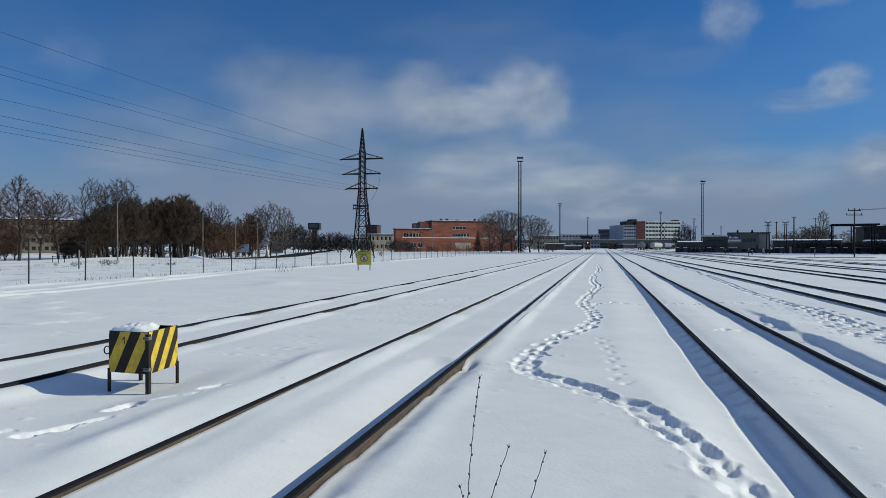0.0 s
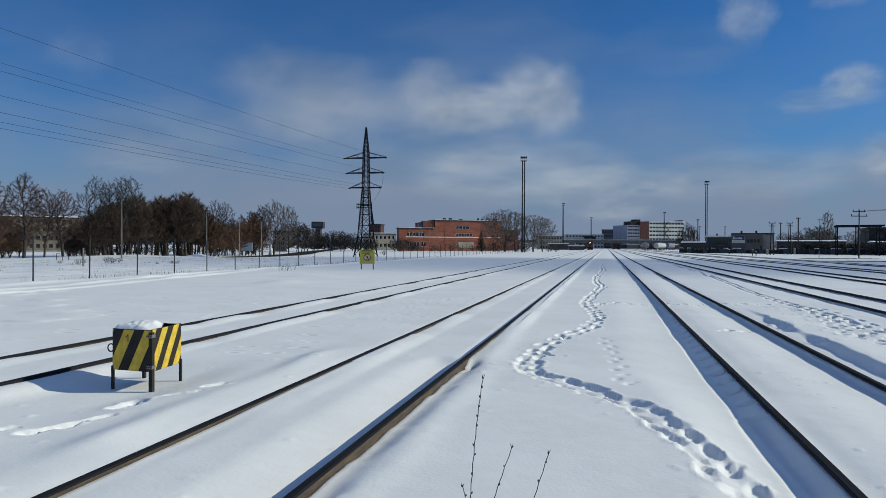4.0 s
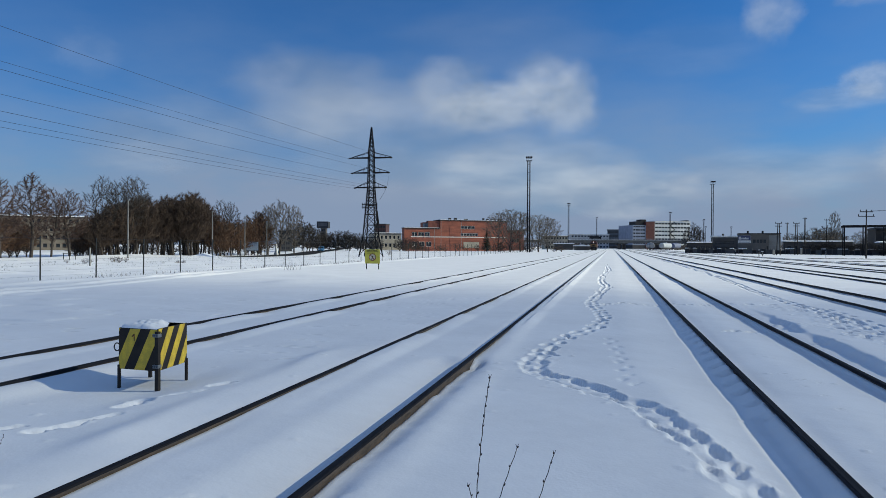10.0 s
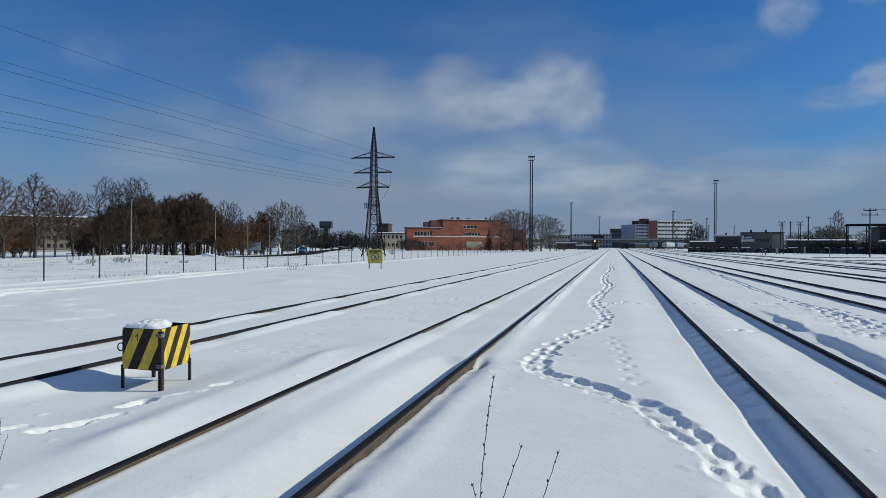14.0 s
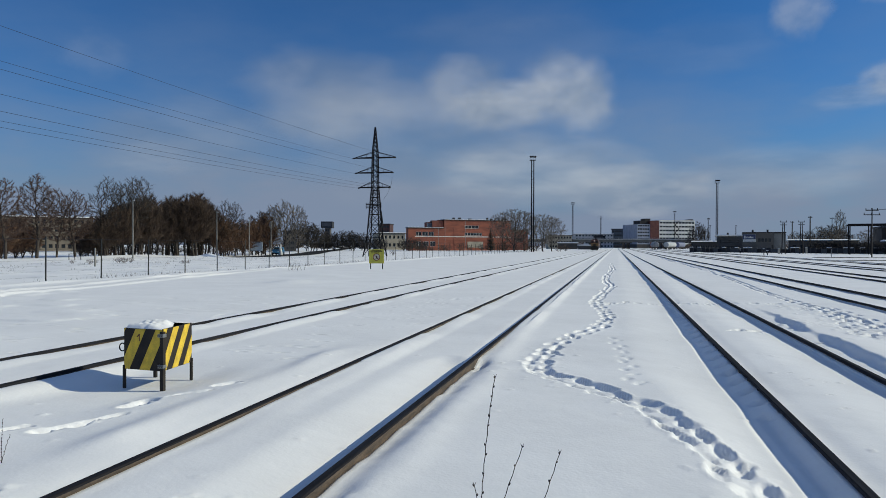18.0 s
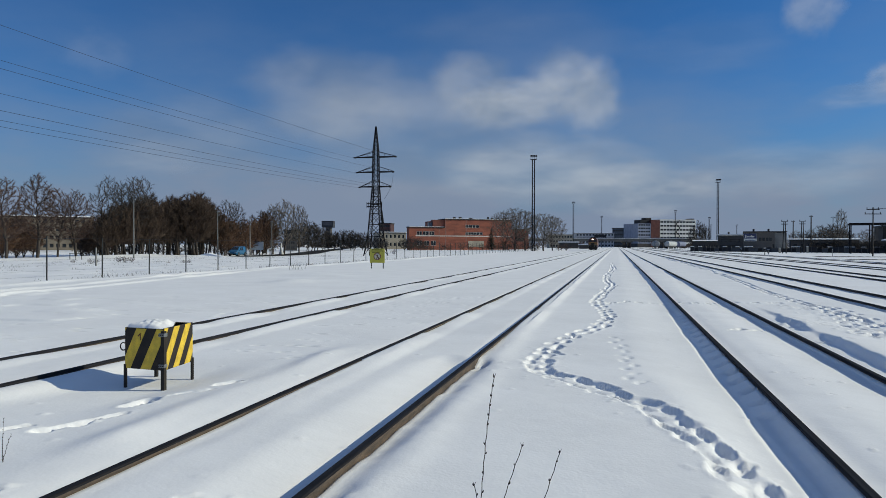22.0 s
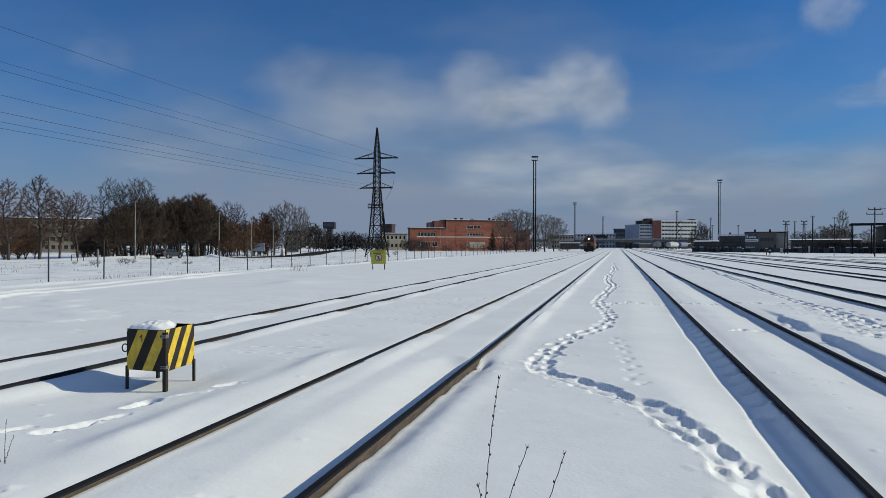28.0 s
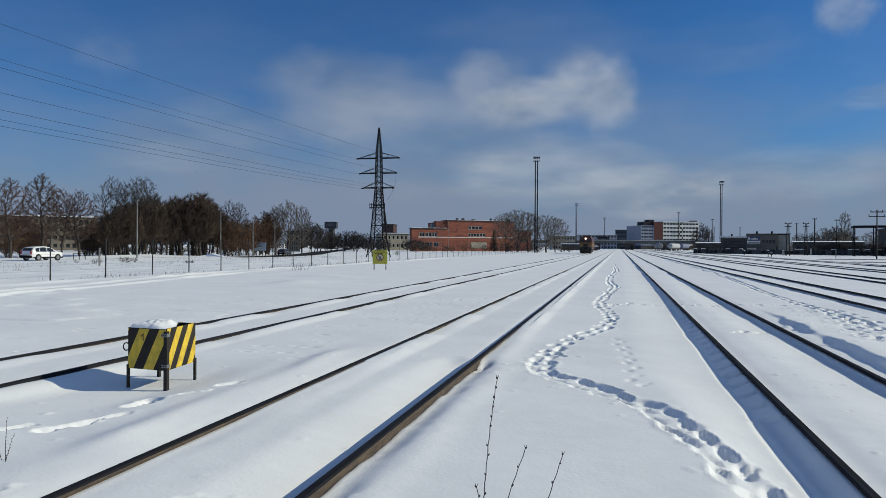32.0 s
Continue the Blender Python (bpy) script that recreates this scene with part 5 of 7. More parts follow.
def far_blocks():
    flat_block("apartment_block", "pale apartment block seen through bare trees", -60, 112, 386, 190, -177.76, 152.60, CREAMWALL, 4, 16, rz=45)
    flat_block("house", "pale two-storey house with a snowy roof", 663, 712, 415, 300, -104.19, 283.48, PALEWALL, 2, 6, frames=FRAMEWHITE, rz=34)
    flat_block("apartment_block", "low pale block with a snowy roof beyond the trees", 948, 990, 418, 430, -42.15, 432.15, PALEWALL, 3, 8)
    flat_block("apartment_block", "low pale block with a snowy roof behind the bridge", 995, 1062, 415.5, 640, -37.74, 649.23, PALEGREY, 4, 12)
    t = thing("brick_tower", "dark red-brown square tower block", "building", -146.2, 396.8, -0.3, 6)
    k = 420 / 1170
    striped_block(t, 0, 21 * k, 0.2, 15.30, 5, mat("dark_maroon_cladding", (0.062, 0.026, 0.027), 0.85, 0, 0.3, 0.6), GLASS, 10, "dark red-brown front", 4)
    part("roof_edge", B(-0.4, -0.4, 15.30, 21 * k + 0.4, 10, 15.84), ROOFDARK, t)
    flat_block("apartment_block", "dull grey-brown block behind the bare trees", 482, 503, 411, 215, -104.69, 195.7, GREYWALL, 4, 4, False, rz=30)
    r = thing("roof_tank_building", "grey block with a dark box on its roof", "building", -167.5, 359.2, -0.6, 13.55)
    striped_block(r, 1.6, 4.6, 0.2, 12.4, 4, GREYWALL, GLASS, 5, "slim grey shaft", 2)
    tank = part("roof_box", B(-0.6, -0.6, 12.41, 6.2, 5.4, 16.3, bevel=0.15), mat("blue_black_cladding", (0.016, 0.019, 0.027), 0.7, 0, 0.3, 0.6), r, "blue-black box on the roof")
    part("roof_box_panel", B(0.1, -0.66, 13.6, 5.5, -0.604, 15.6), mat("slate_panel", (0.05, 0.056, 0.072), 0.6, 0, 0.3, 0.6), tank, "slate-grey panel")


far_blocks()


# ---- road bridge ----
def bridge():
    d = 460
    k = d / 1170
    b = thing("road_bridge", "long grey concrete road bridge over the tracks with snowy edges", "bridge", -67.26, 456.96, 0.0, 10.0)
    W = 302 * k
    zb, zt = 4.41, 6.38
    part("deck", B(0, 0, zb, W, 11, zt - 0.3, bevel=0.1), mat("bridge_concrete", (0.12, 0.12, 0.118), 0.85, 0, 0.35, 0.4), b, "grey concrete deck")
    part("kerb", B(-0.1, -0.35, zt - 0.297, W + 0.1, 11.2, zt, bevel=0.05), CONCRETE, b, "pale concrete edge beam")
    part("snow_edge", B(0, -0.3, zt + 0.003, W, 0.6, zt + 0.22, bevel=0.06), SNOW, b, "snow lying along the edge")
    post = mesh_of("railing_post", B(-0.05, 0.0, 0, 0.05, 0.1, 1.1), GALV)
    n = 60
    for i in range(n):
        part("railing_post", post, None, b).matrix_basis = pose(0.5 + (W - 1) * i / (n - 1), 0.1, zt)
    for z in (0.55, 1.08):
        part("rail_bar", B(0.3, 0.1, zt + z, W - 0.3, 0.18, zt + z + 0.07), GALV, b)
    for u in (22, 62, 102, 132, 140, 190, 198, 253, 261):
        part("pier", B(u * k - 0.42, 1, -0.3, u * k + 0.42, 10, zb - 0.004, bevel=0.08), mat("brown_pier_paint", (0.055, 0.038, 0.033), 0.8, 0, 0.3, 0.5), b, "brown-painted bridge pier")
    for u0, u1 in ((128, 144), (186, 202), (249, 265)):
        part("cross_head", B(u0 * k, 0.6, zb - 0.75, u1 * k, 10.4, zb - 0.003, bevel=0.08), CONCRETEDARK, b)
    lorry = thing("lorry", "dark lorry crossing the road bridge", "lorry", -14.61, 472.74, 6.61, 10)
    part("cargo_box", B(0, 0, 0.7, 6.0, 2.4, 2.6, bevel=0.06), ROOFDARK, lorry)
    part("cab", B(6.1, 0.1, 0.5, 7.9, 2.3, 2.2, bevel=0.2), DARKSTEEL, lorry)
    for x in (1.0, 2.1, 6.9):
        part("wheel", tube(bmesh.new(), (x, -0.02, 0.4), (x, 0.25, 0.4), 0.42, n=14), RUBBER, lorry)
    # snowy earth ramp and shed at the foot of the bridge
    s = thing("platform_shed", "low grey shed with a snowy roof under the bridge", "shed", -17.54, 335.22, 0, 10)
    part("wall", B(0, 0, -0.2, 7.33, 5, 1.94), GREYWALL, s)
    part("roof", B(-0.3, -0.3, 1.94, 7.33 + 0.3, 5.3, 2.34), SNOW, s, "snow-covered roof")
    s = thing("platform_shed", "long low shed with a snowy roof beyond the trees", "shed", -29.90, 363.10, 0, 10)
    part("wall", B(0, 0, -0.2, 10.15, 5, 3.20), GREYWALL, s)
    part("roof", B(-0.3, -0.3, 3.20, 10.15 + 0.3, 5.3, 3.69), SNOW, s, "snow-covered roof")


bridge()


# ---- light masts ----
def light_mast(x, y, height, label, gap=0.62):
    m = thing("light_mast", label, "light mast", x, y, -0.1, 13.5, group="yard light masts")
    for s in (-1, 1):
        part("pole", tube(bmesh.new(), (s * gap / 2, 0, -0.3), (s * gap / 2, 0, height - 1.2), 0.19, 0.14, 8), DARKSTEEL, m)
    bm = bmesh.new()
    z = 1.0
    while z < height - 1.5:
        beam(bm, (-gap / 2, 0, z), (gap / 2, 0, z), 0.05)
        z += 2.2
    part("rungs", bm, DARKSTEEL, m)
    part("platform", B(-0.85, -0.5, height - 1.25, 0.85, 0.5, height - 1.1), DARKSTEEL, m)
    bm = bmesh.new()
    for x0, y0, x1, y1 in ((-0.82, -0.5, 0.82, -0.5), (-0.82, 0.5, 0.82, 0.5), (-0.82, -0.5, -0.82, 0.5), (0.82, -0.5, 0.82, 0.5)):
        beam(bm, (x0, y0, height - 0.4), (x1, y1, height - 0.4), 0.06)
    for x0 in (-0.82, -0.27, 0.27, 0.82):
        beam(bm, (x0, -0.5, height - 1.1), (x0, -0.5, height - 0.4), 0.05)
    part("railing", bm, DARKSTEEL, m)
    lamp = mesh_of("floodlight", B(-0.2, -0.2, -0.18, 0.2, 0.2, 0.22, bevel=0.05), DARKSTEEL)
    for x0 in (-0.72, -0.24, 0.24, 0.72):
        part("floodlight", lamp, None, m).matrix_basis = pose(x0, -0.55, height - 0.22, 25, 0, 0)
    return m


light_mast(-23.05, 189.89, 27.48, "tall twin-pole yard light mast with floodlights")
light_mast(38.54, 278.79, 27.86, "tall twin-pole yard light mast with floodlights")
for _m in ((-23.83, 385.14, 26.67), (-11.22, 532.18, 24.77), (38.95, 477.41, 25.77), (70.01, 551.76, 23.88), (87.76, 679.47, 21.90), (111.69, 685.24, 21.90)):
    light_mast(*_m, "distant slim yard light mast", 0.5)


# ---- right-hand railway buildings, poles and frames ----
def station():
    d = 215
    k = d / 1170
    b = thing("railway_building", "flat-roofed railway service building with grey and pinkish walls", "building", 31.63, 228.78, -0.2, -9.0)
    k *= 0.87
    w1, w2, w3 = 47 * k, 103 * k, 124 * k
    zt1, zt2 = 5.15, 6.16
    wall_with_windows(b, "wall", 0, w1, 0, zt1, 14, [(1.0, 3.04, w1 - 2.0, 0.92), (0.8, 0.56, w1 - 1.6, 1.47)], GREYWALL, 0.2, DARKSTEEL, label="grey wall with a long window band")
    part("roof_edge", B(-0.6, -0.5, zt1 + 0.003, w1, 14, zt1 + 0.35), FRAMEWHITE, b, "pale roof edge")
    part("roof_snow", B(-0.4, -0.2, zt1 + 0.353, w1, 13.8, zt1 + 0.5), SNOW, b)
    wins = row(w1 + 28 * k, w1 + 51 * k, 4, 3.41, 4.6 * k, 1.01)
    wall_with_windows(b, "wall", w1 + 0.01, w2, 0, zt2, 15, wins, PINKWALL, 0.15, DARKSTEEL, label="pinkish rendered wall")
    part("wall", B(w2 + 0.005, 0.4, 0, w3, 15, zt2 - 0.15), CONCRETE, b, "pale side bay")
    part("roof_edge", B(w1, -0.25, zt2 + 0.003, w3 + 0.1, 15, zt2 + 0.28), ROOFDARK, b)
    SIGN = mat("sign_blue", (0.035, 0.045, 0.11), 0.5, 0, 0.2, 0.6)
    s = part("sign_board", B(w1 + 1 * k, -0.12, 3.31, w1 + 24 * k, -0.004, 5.70), FRAMEWHITE, b, "white and blue sign board")
    part("sign_shape", B(w1 + 1.2 * k, -0.16, 4.14, w1 + 23.8 * k, -0.123, 5.67), SIGN, s, "dark blue field")
    for q, ww, z0, z1 in ((3, 2.6, 422, 417), (7, 1.6, 421.5, 419), (9.2, 1.6, 421.5, 419), (11.4, 1.6, 421.5, 419), (13.6, 1.6, 421.5, 418), (15.8, 1.6, 421.5, 419), (18, 1.6, 421.5, 419)):
        part("sign_shape", B(w1 + q * k, -0.19, CAM_Z + (437 - z0) * 215 / 1170, w1 + (q + ww) * k, -0.163, CAM_Z + (437 - z1) * 215 / 1170), FRAMEWHITE, s, "white plain shape")
    part("sign_shape", B(w1 + 3 * k, -0.16, 3.50, w1 + 22 * k, -0.123, 3.68), SIGN, s)
    part("door", B(w1 + 52 * k, -0.08, 0.1, w1 + 55 * k, -0.003, 2.4), ROOFDARK, b)
    for u, h in ((20, 0.9), (66, 0.8), (93, 0.8)):
        part("roof_vent", tube(bmesh.new(), (u * k, 4, (zt1 if u < 47 else zt2) + 0.3), (u * k, 4, (zt1 if u < 47 else zt2) + 0.3 + h), 0.3, 0.3, 8), ROOFDARK, b)
    # long low sheds
    for lab, u0, u1, yt, dd, x, y, wl in (("long low shed with a snow-covered roof", 1368, 1472, 426, 235, 58.98, 255.94, GREYWALL),
                                          ("low shed with a snow-covered roof", 1200, 1246, 429, 240, 26.73, 253.31, GREYWALL),
                                          ("dark low shed at the yard's edge", 1538, 1640, 427, 175, 68.64, 196.55, CONCRETEDARK)):
        kk = dd / 1170
        s = thing("shed", lab, "shed", x, y, -0.2, -12.0, group="yard sheds")
        W, T = (u1 - u0) * kk, CAM_Z + (437 - yt) * kk
        wall_with_windows(s, "wall", 0, W, 0, T, 9, row(1.2, W - 1.2, 9, T * 0.35, W / 9 * 0.5, T * 0.3), wl, 0.15, None)
        part("roof", B(-0.4, -0.5, T + 0.003, W + 0.4, 9.4, T + 0.2), ROOFDARK, s)
        bm = bmesh.new()
        prism(bm, [(-0.45, 0.203), (9.3, 0.203), (9.3, 0.4), (4.5, 0.62), (-0.45, 0.33)], -0.35, W + 0.35)
        part("roof_snow", bm, SNOW, s, "snow on the roof").matrix_basis = Matrix.Translation((0, 0, T)) @ Matrix(((0, 1, 0, 0), (1, 0, 0, 0), (0, 0, 1, 0), (0, 0, 0, 1)))
    # dark hall behind the steel frame
    BROWN = mat("brown_cladding", (0.03, 0.024, 0.02), 0.85, 0, 0.35, 0.25, second=(0.018, 0.016, 0.015))
    hall = thing("goods_hall", "dark brown flat-roofed goods hall behind the steel frame", "hall", 72.8, 212.2, -0.2, -10.0)
    wall_with_windows(hall, "wall", 0, 46, 0, 7.2, 14, row(1.5, 44.5, 11, 4.6, 2.2, 1.1), BROWN, 0.15, None, label="dark brown clad front")
    part("roof_edge", B(-0.4, -0.5, 7.203, 46.4, 14.2, 7.75), ROOFDARK, hall, "dark roof edge")
    for q in range(4):
        door = part("gate", B(4 + q * 11, -0.08, 0.1, 8.2 + q * 11, -0.004, 3.9), CONCRETEDARK, hall, "grey sliding gate")
        part("gate_rail", B(3.6 + q * 11, -0.16, 3.92, 8.6 + q * 11, -0.01, 4.1), DARKSTEEL, door)
    # fence of dark boards along the far side of the yard
    f = thing("board_fence", "long dark board fence along the yard", "fence", 20.53, 200.39, -0.1, 0)
    p0, p1 = Vector((21.18, 206.72)), Vector((66.56, 170.34))
    ln = (p1 - p0).length
    f.matrix_basis = pose(p0.x, p0.y, -0.1, 0, 0, math.degrees(math.atan2((p1 - p0).y, (p1 - p0).x)))
    n = 46
    rnd = random.Random(12)
    meshes = [mesh_of("fence_panel", B(0, 0, 0.1, ln / n - 0.08, 0.08, h), m) for h, m in ((1.25, CONCRETEDARK), (1.45, ROOFDARK), (1.1, WOODPOLE))]
    cap = mesh_of("snow_cap", B(-0.02, -0.12, 1.46, ln / n * 0.8, 0.16, 1.6, bevel=0.03), SNOW)
    pst = mesh_of("post", B(-0.08, -0.05, -0.2, 0.04, 0.13, 1.55), CONCRETEDARK)
    for i in range(n):
        part("fence_panel", rnd.choice(meshes), None, f).matrix_basis = pose(i * ln / n, 0, 0)
        part("post", pst, None, f).matrix_basis = pose(i * ln / n, 0, 0)
        if rnd.random() < 0.45:
            part("snow_cap", cap, None, f).matrix_basis = pose(i * ln / n, 0, 0)


station()


def a_pole(x, y, height, label):
    p = thing("utility_pole", label, "utility pole", x, y, -0.1, 13.5, group="wooden utility poles")
    for s in (-1, 1):
        part("pole_leg", tube(bmesh.new(), (s * 0.42, 0, -0.4), (s * 0.16, 0, height - 0.4), 0.12, 0.09, 8), WOODPOLE, p)
    for z in (height - 0.35, height - 1.0):
        part("cross_arm", B(-0.75, -0.08, z, 0.75, 0.08, z + 0.14), WOODPOLE, p)
    ins = mesh_of("insulator", tube(bmesh.new(), (0, 0, 0), (0, 0, 0.3), 0.07, 0.05, 6), DARKSTEEL)
    for x0 in (-0.65, 0.65):
        part("insulator", ins, None, p).matrix_basis = pose(x0, 0, height - 0.2)
    return p


def line_pole(x, y, height, label, arms=2, r=0.1):
    p = thing("utility_pole", label, "utility pole", x, y, -0.1, 13.5, group="wooden utility poles")
    part("pole", tube(bmesh.new(), (0, 0, -0.4), (0, 0, height), r * 1.15, r * 0.8, 8), WOODPOLE, p)
    for i in range(arms):
        z = height - 0.45 - i * 0.75
        w = (0.65 if arms == 1 else 1.05) if i == 0 else 1.35
        part("cross_arm", B(-w, -0.07, z, w, 0.07, z + 0.13), WOODPOLE, p)
        ins = mesh_of("insulator", tube(bmesh.new(), (0, 0, 0), (0, 0, 0.3), 0.06, 0.05, 6), DARKSTEEL)
        for x0 in (-w + 0.1, 0.0, w - 0.1):
            part("insulator", ins, None, p).matrix_basis = pose(x0, 0.1, z + 0.13)
    return p


a_pole(37.01, 165.27, 7.64, "dark A-shaped wooden utility pole in snow")
a_pole(43.62, 177.15, 8.03, "dark A-shaped wooden utility pole in snow")
line_pole(57.75, 224.79, 11.12, "distant dark utility pole behind the sheds", 1, 0.2)
line_pole(64.22, 226.35, 10.77, "distant dark utility pole behind the sheds", 1)
line_pole(41.51, 125.21, 8.27, "dark wooden utility pole with two cross arms", 2)
line_pole(61.43, 261.68, 10.89, "distant dark utility pole behind the sheds", 1, 0.2)


def pole_wires():
    h = 7.88
    p = Vector((41.51, 125.21, h))
    q = Vector((44.25, 97.07, 7.76))
    for o in (-1.0, 0.0, 1.0):
        pts = [p.lerp(q, f) + Vector((o, 0, -0.9 * 4 * f * (1 - f) * 0.3)) for f in np.linspace(0, 1, 9)]
        tagged(new("power_line", strand("power_line", pts, 0.014, WIRE)), "thin dark cable from the wooden pole", "cable", "cables from the wooden pole")


pole_wires()


def gantry():
    g = thing("steel_gantry", "dark steel portal frame beside the sheds", "gantry", 50.86, 166.55, -0.1, -14)
    k = 150 / 1170
    h = 6.53
    for u in (0, 31, 62):
        for yy in (0, 6):
            part("column", B(u * k - 0.12, yy - 0.12, -0.2, u * k + 0.12, yy + 0.12, h, bevel=0.02), DARKSTEEL, g)
    for yy in (0, 6):
        part("beam", B(-0.4, yy - 0.16, h + 0.003, 70 * k, yy + 0.16, h + 0.4), DARKSTEEL, g)
    for u in (2, 33, 60):
        part("cross_beam", B(u * k - 0.1, 0.17, h + 0.05, u * k + 0.1, 5.83, h + 0.3), DARKSTEEL, g)


gantry()


def dwarf_signal(x, y, h, label):
    s = thing("dwarf_signal", label, "signal", x, y, -0.08, 0, group="low trackside signals")
    part("post", B(-0.06, -0.06, -0.2, 0.06, 0.06, h * 0.45), DARKSTEEL, s)
    part("head", B(-0.2, -0.14, h * 0.45, 0.2, 0.14, h, bevel=0.05), DARKSTEEL, s)
    part("lens", tube(bmesh.new(), (0, -0.18, h * 0.72), (0, -0.143, h * 0.72), 0.1, n=12), GALV, s)
    part("snow_cap", B(-0.19, -0.13, h + 0.003, 0.19, 0.13, h + 0.1, bevel=0.04), SNOW, s)


dwarf_signal(27.55, 138.30, 1.25, "small dark trackside signal capped with snow")
dwarf_signal(29.07, 142.78, 0.9, "small dark trackside signal capped with snow")
dwarf_signal(29.89, 176.93, 1.1, "small dark trackside signal capped with snow")


def marker_post(x, y, h, w, material, label):
    s = thing("marker_post", label, "post", x, y, -0.1, 13.5, group="yard marker posts")
    part("post", B(-w / 2, -w / 2, -0.3, w / 2, w / 2, h, bevel=0.02), material, s)
    part("snow_cap", B(-w / 2 + 0.005, -w / 2 + 0.005, h + 0.003, w / 2 - 0.005, w / 2 - 0.005, h + 0.08), SNOW, s)


marker_post(46.49, 184.01, 1.6, 0.35, PALEWALL, "pale concrete cabinet by the tracks")
marker_post(37.89, 173.71, 1.2, 0.4, PALEWALL, "pale concrete cabinet by the tracks")
marker_post(34.99, 123.64, 1.2, 0.08, GALV, "thin grey marker post in snow")
marker_post(35.73, 214.34, 1.4, 0.3, PALEWALL, "pale concrete cabinet by the tracks")


def switch_heap(x, y, w, label):
    """A low mound of bare ballast and switch gear breaking the snow."""
    rnd = random.Random(int(x))
    verts, faces, n, m = [], [], 26, 6
    for j in range(m + 1):
        for i in range(n + 1):
            e = min(i, n - i, 3) / 3 * min(j, m - j, 2) / 2
            verts.append((w * (i / n - 0.5), (j / m - 0.5) * 2.2, 0.14 * e * (0.7 + rnd.uniform(0, 0.5)) - 0.02))
    for j in range(m):
        for i in range(n):
            a = j * (n + 1) + i
            faces.append((a, a + 1, a + n + 2, a + n + 1))
    o = new("ballast_mound", pydata("ballast_mound", verts, faces, CONCRETEDARK))
    o.matrix_basis = pose(x, y, -0.08, 0, 0, 4)
    tagged(o, label, "ballast", "bare ballast mounds")


switch_heap(33.66, 92.46, 14.0, "dark bare ballast mound showing through snow")
switch_heap(35.78, 115.60, 13.0, "dark bare ballast mound showing through snow")


# ---- along the road ----
def road_lamp(x, y, h, label="slim grey street lamp beside the road"):
    l = thing("street_lamp", label, "street lamp", x, y, -0.1, 0, group="street lamps along the road")
    part("pole", tube(bmesh.new(), (0, 0, -0.3), (0, 0, h), 0.1, 0.06, 8), CONCRETE, l)
    part("lamp_head", B(-0.12, -0.1, h + 0.003, 0.3, 0.1, h + 0.1, bevel=0.03), GALV, l)


road_lamp(-64.87, 77.97, 7.88)
road_lamp(-64.62, 97.58, 7.21)
road_lamp(-64.71, 107.84, 6.69)
road_lamp(-64.87, 116.03, 6.25)


def concrete_post(x, y, h):
    p = thing("concrete_post", "short pale concrete post standing in the snow", "post", x, y, -0.1)
    part("post", B(-0.055, -0.055, -0.3, 0.055, 0.055, h, bevel=0.015), CONCRETE, p)


concrete_post(-43.09, 47.22, 1.45)

b = thing("bus_shelter_frame", "low dark bench frame beside the road", "bench", -67.98, 70.02, -0.33, 10)
for _x in (0, 0.8, 1.6):
    part("leg", B(_x, 0, -0.2, _x + 0.06, 0.06, 0.75), DARKSTEEL, b)
part("bar", B(-0.05, 0, 0.753, 1.75, 0.06, 0.82), DARKSTEEL, b)


def billboard(x, y):
    b = thing("billboard", "pale grey blank billboard on short posts", "billboard", x, y, -0.33 - float(dip(x, y)), 12)
    part("panel", B(-1.51, -0.06, 1.06, 1.51, 0.06, 2.86, bevel=0.02), mat("billboard_face", (0.36, 0.44, 0.52), 0.6, 0, 0.12, 0.8), b, "pale grey panel")
    part("frame", B(-1.59, 0.063, 0.98, 1.59, 0.14, 2.94), DARKSTEEL, b)
    for i in range(5):
        xx = -1.34 + i * 0.67
        part("post", B(xx - 0.08, -0.05, -0.3, xx + 0.08, 0.05, 1.057), DARKSTEEL, b)


billboard(-75.9, 129.1)


def monument(x, y):
    """A pointed white form, as if wrapped, on the snow by the road bend."""
    bm = bmesh.new()
    rings = [(0.0, 1.0, 0.0), (0.5, 0.95, 0.05), (0.9, 0.7, 0.12), (1.5, 0.62, 0.02), (2.0, 0.5, -0.16), (2.5, 0.34, -0.02), (2.9, 0.3, 0.1), (3.2, 0.1, 0.06)]
    prev = None
    for z, r, o in rings:
        cur = [bm.verts.new((o + math.cos(k * math.tau / 10) * r * (1 + 0.15 * math.sin(k * 2.3 + z)), math.sin(k * math.tau / 10) * r * 0.8, z)) for k in range(10)]
        if prev:
            for k in range(10):
                bm.faces.new((prev[k], prev[(k + 1) % 10], cur[(k + 1) % 10], cur[k]))
        prev = cur
    bm.faces.new(prev)
    o = new("monument", mesh_of("monument", bm, WHITEWALL, True))
    o.matrix_basis = pose(x, y, -0.33 - float(dip(x, y)))
    o.scale = (0.5, 0.5, 0.8)
    tagged(o, "pointed white monument standing in snow by the road", "monument")


monument(-71.94, 132.84)


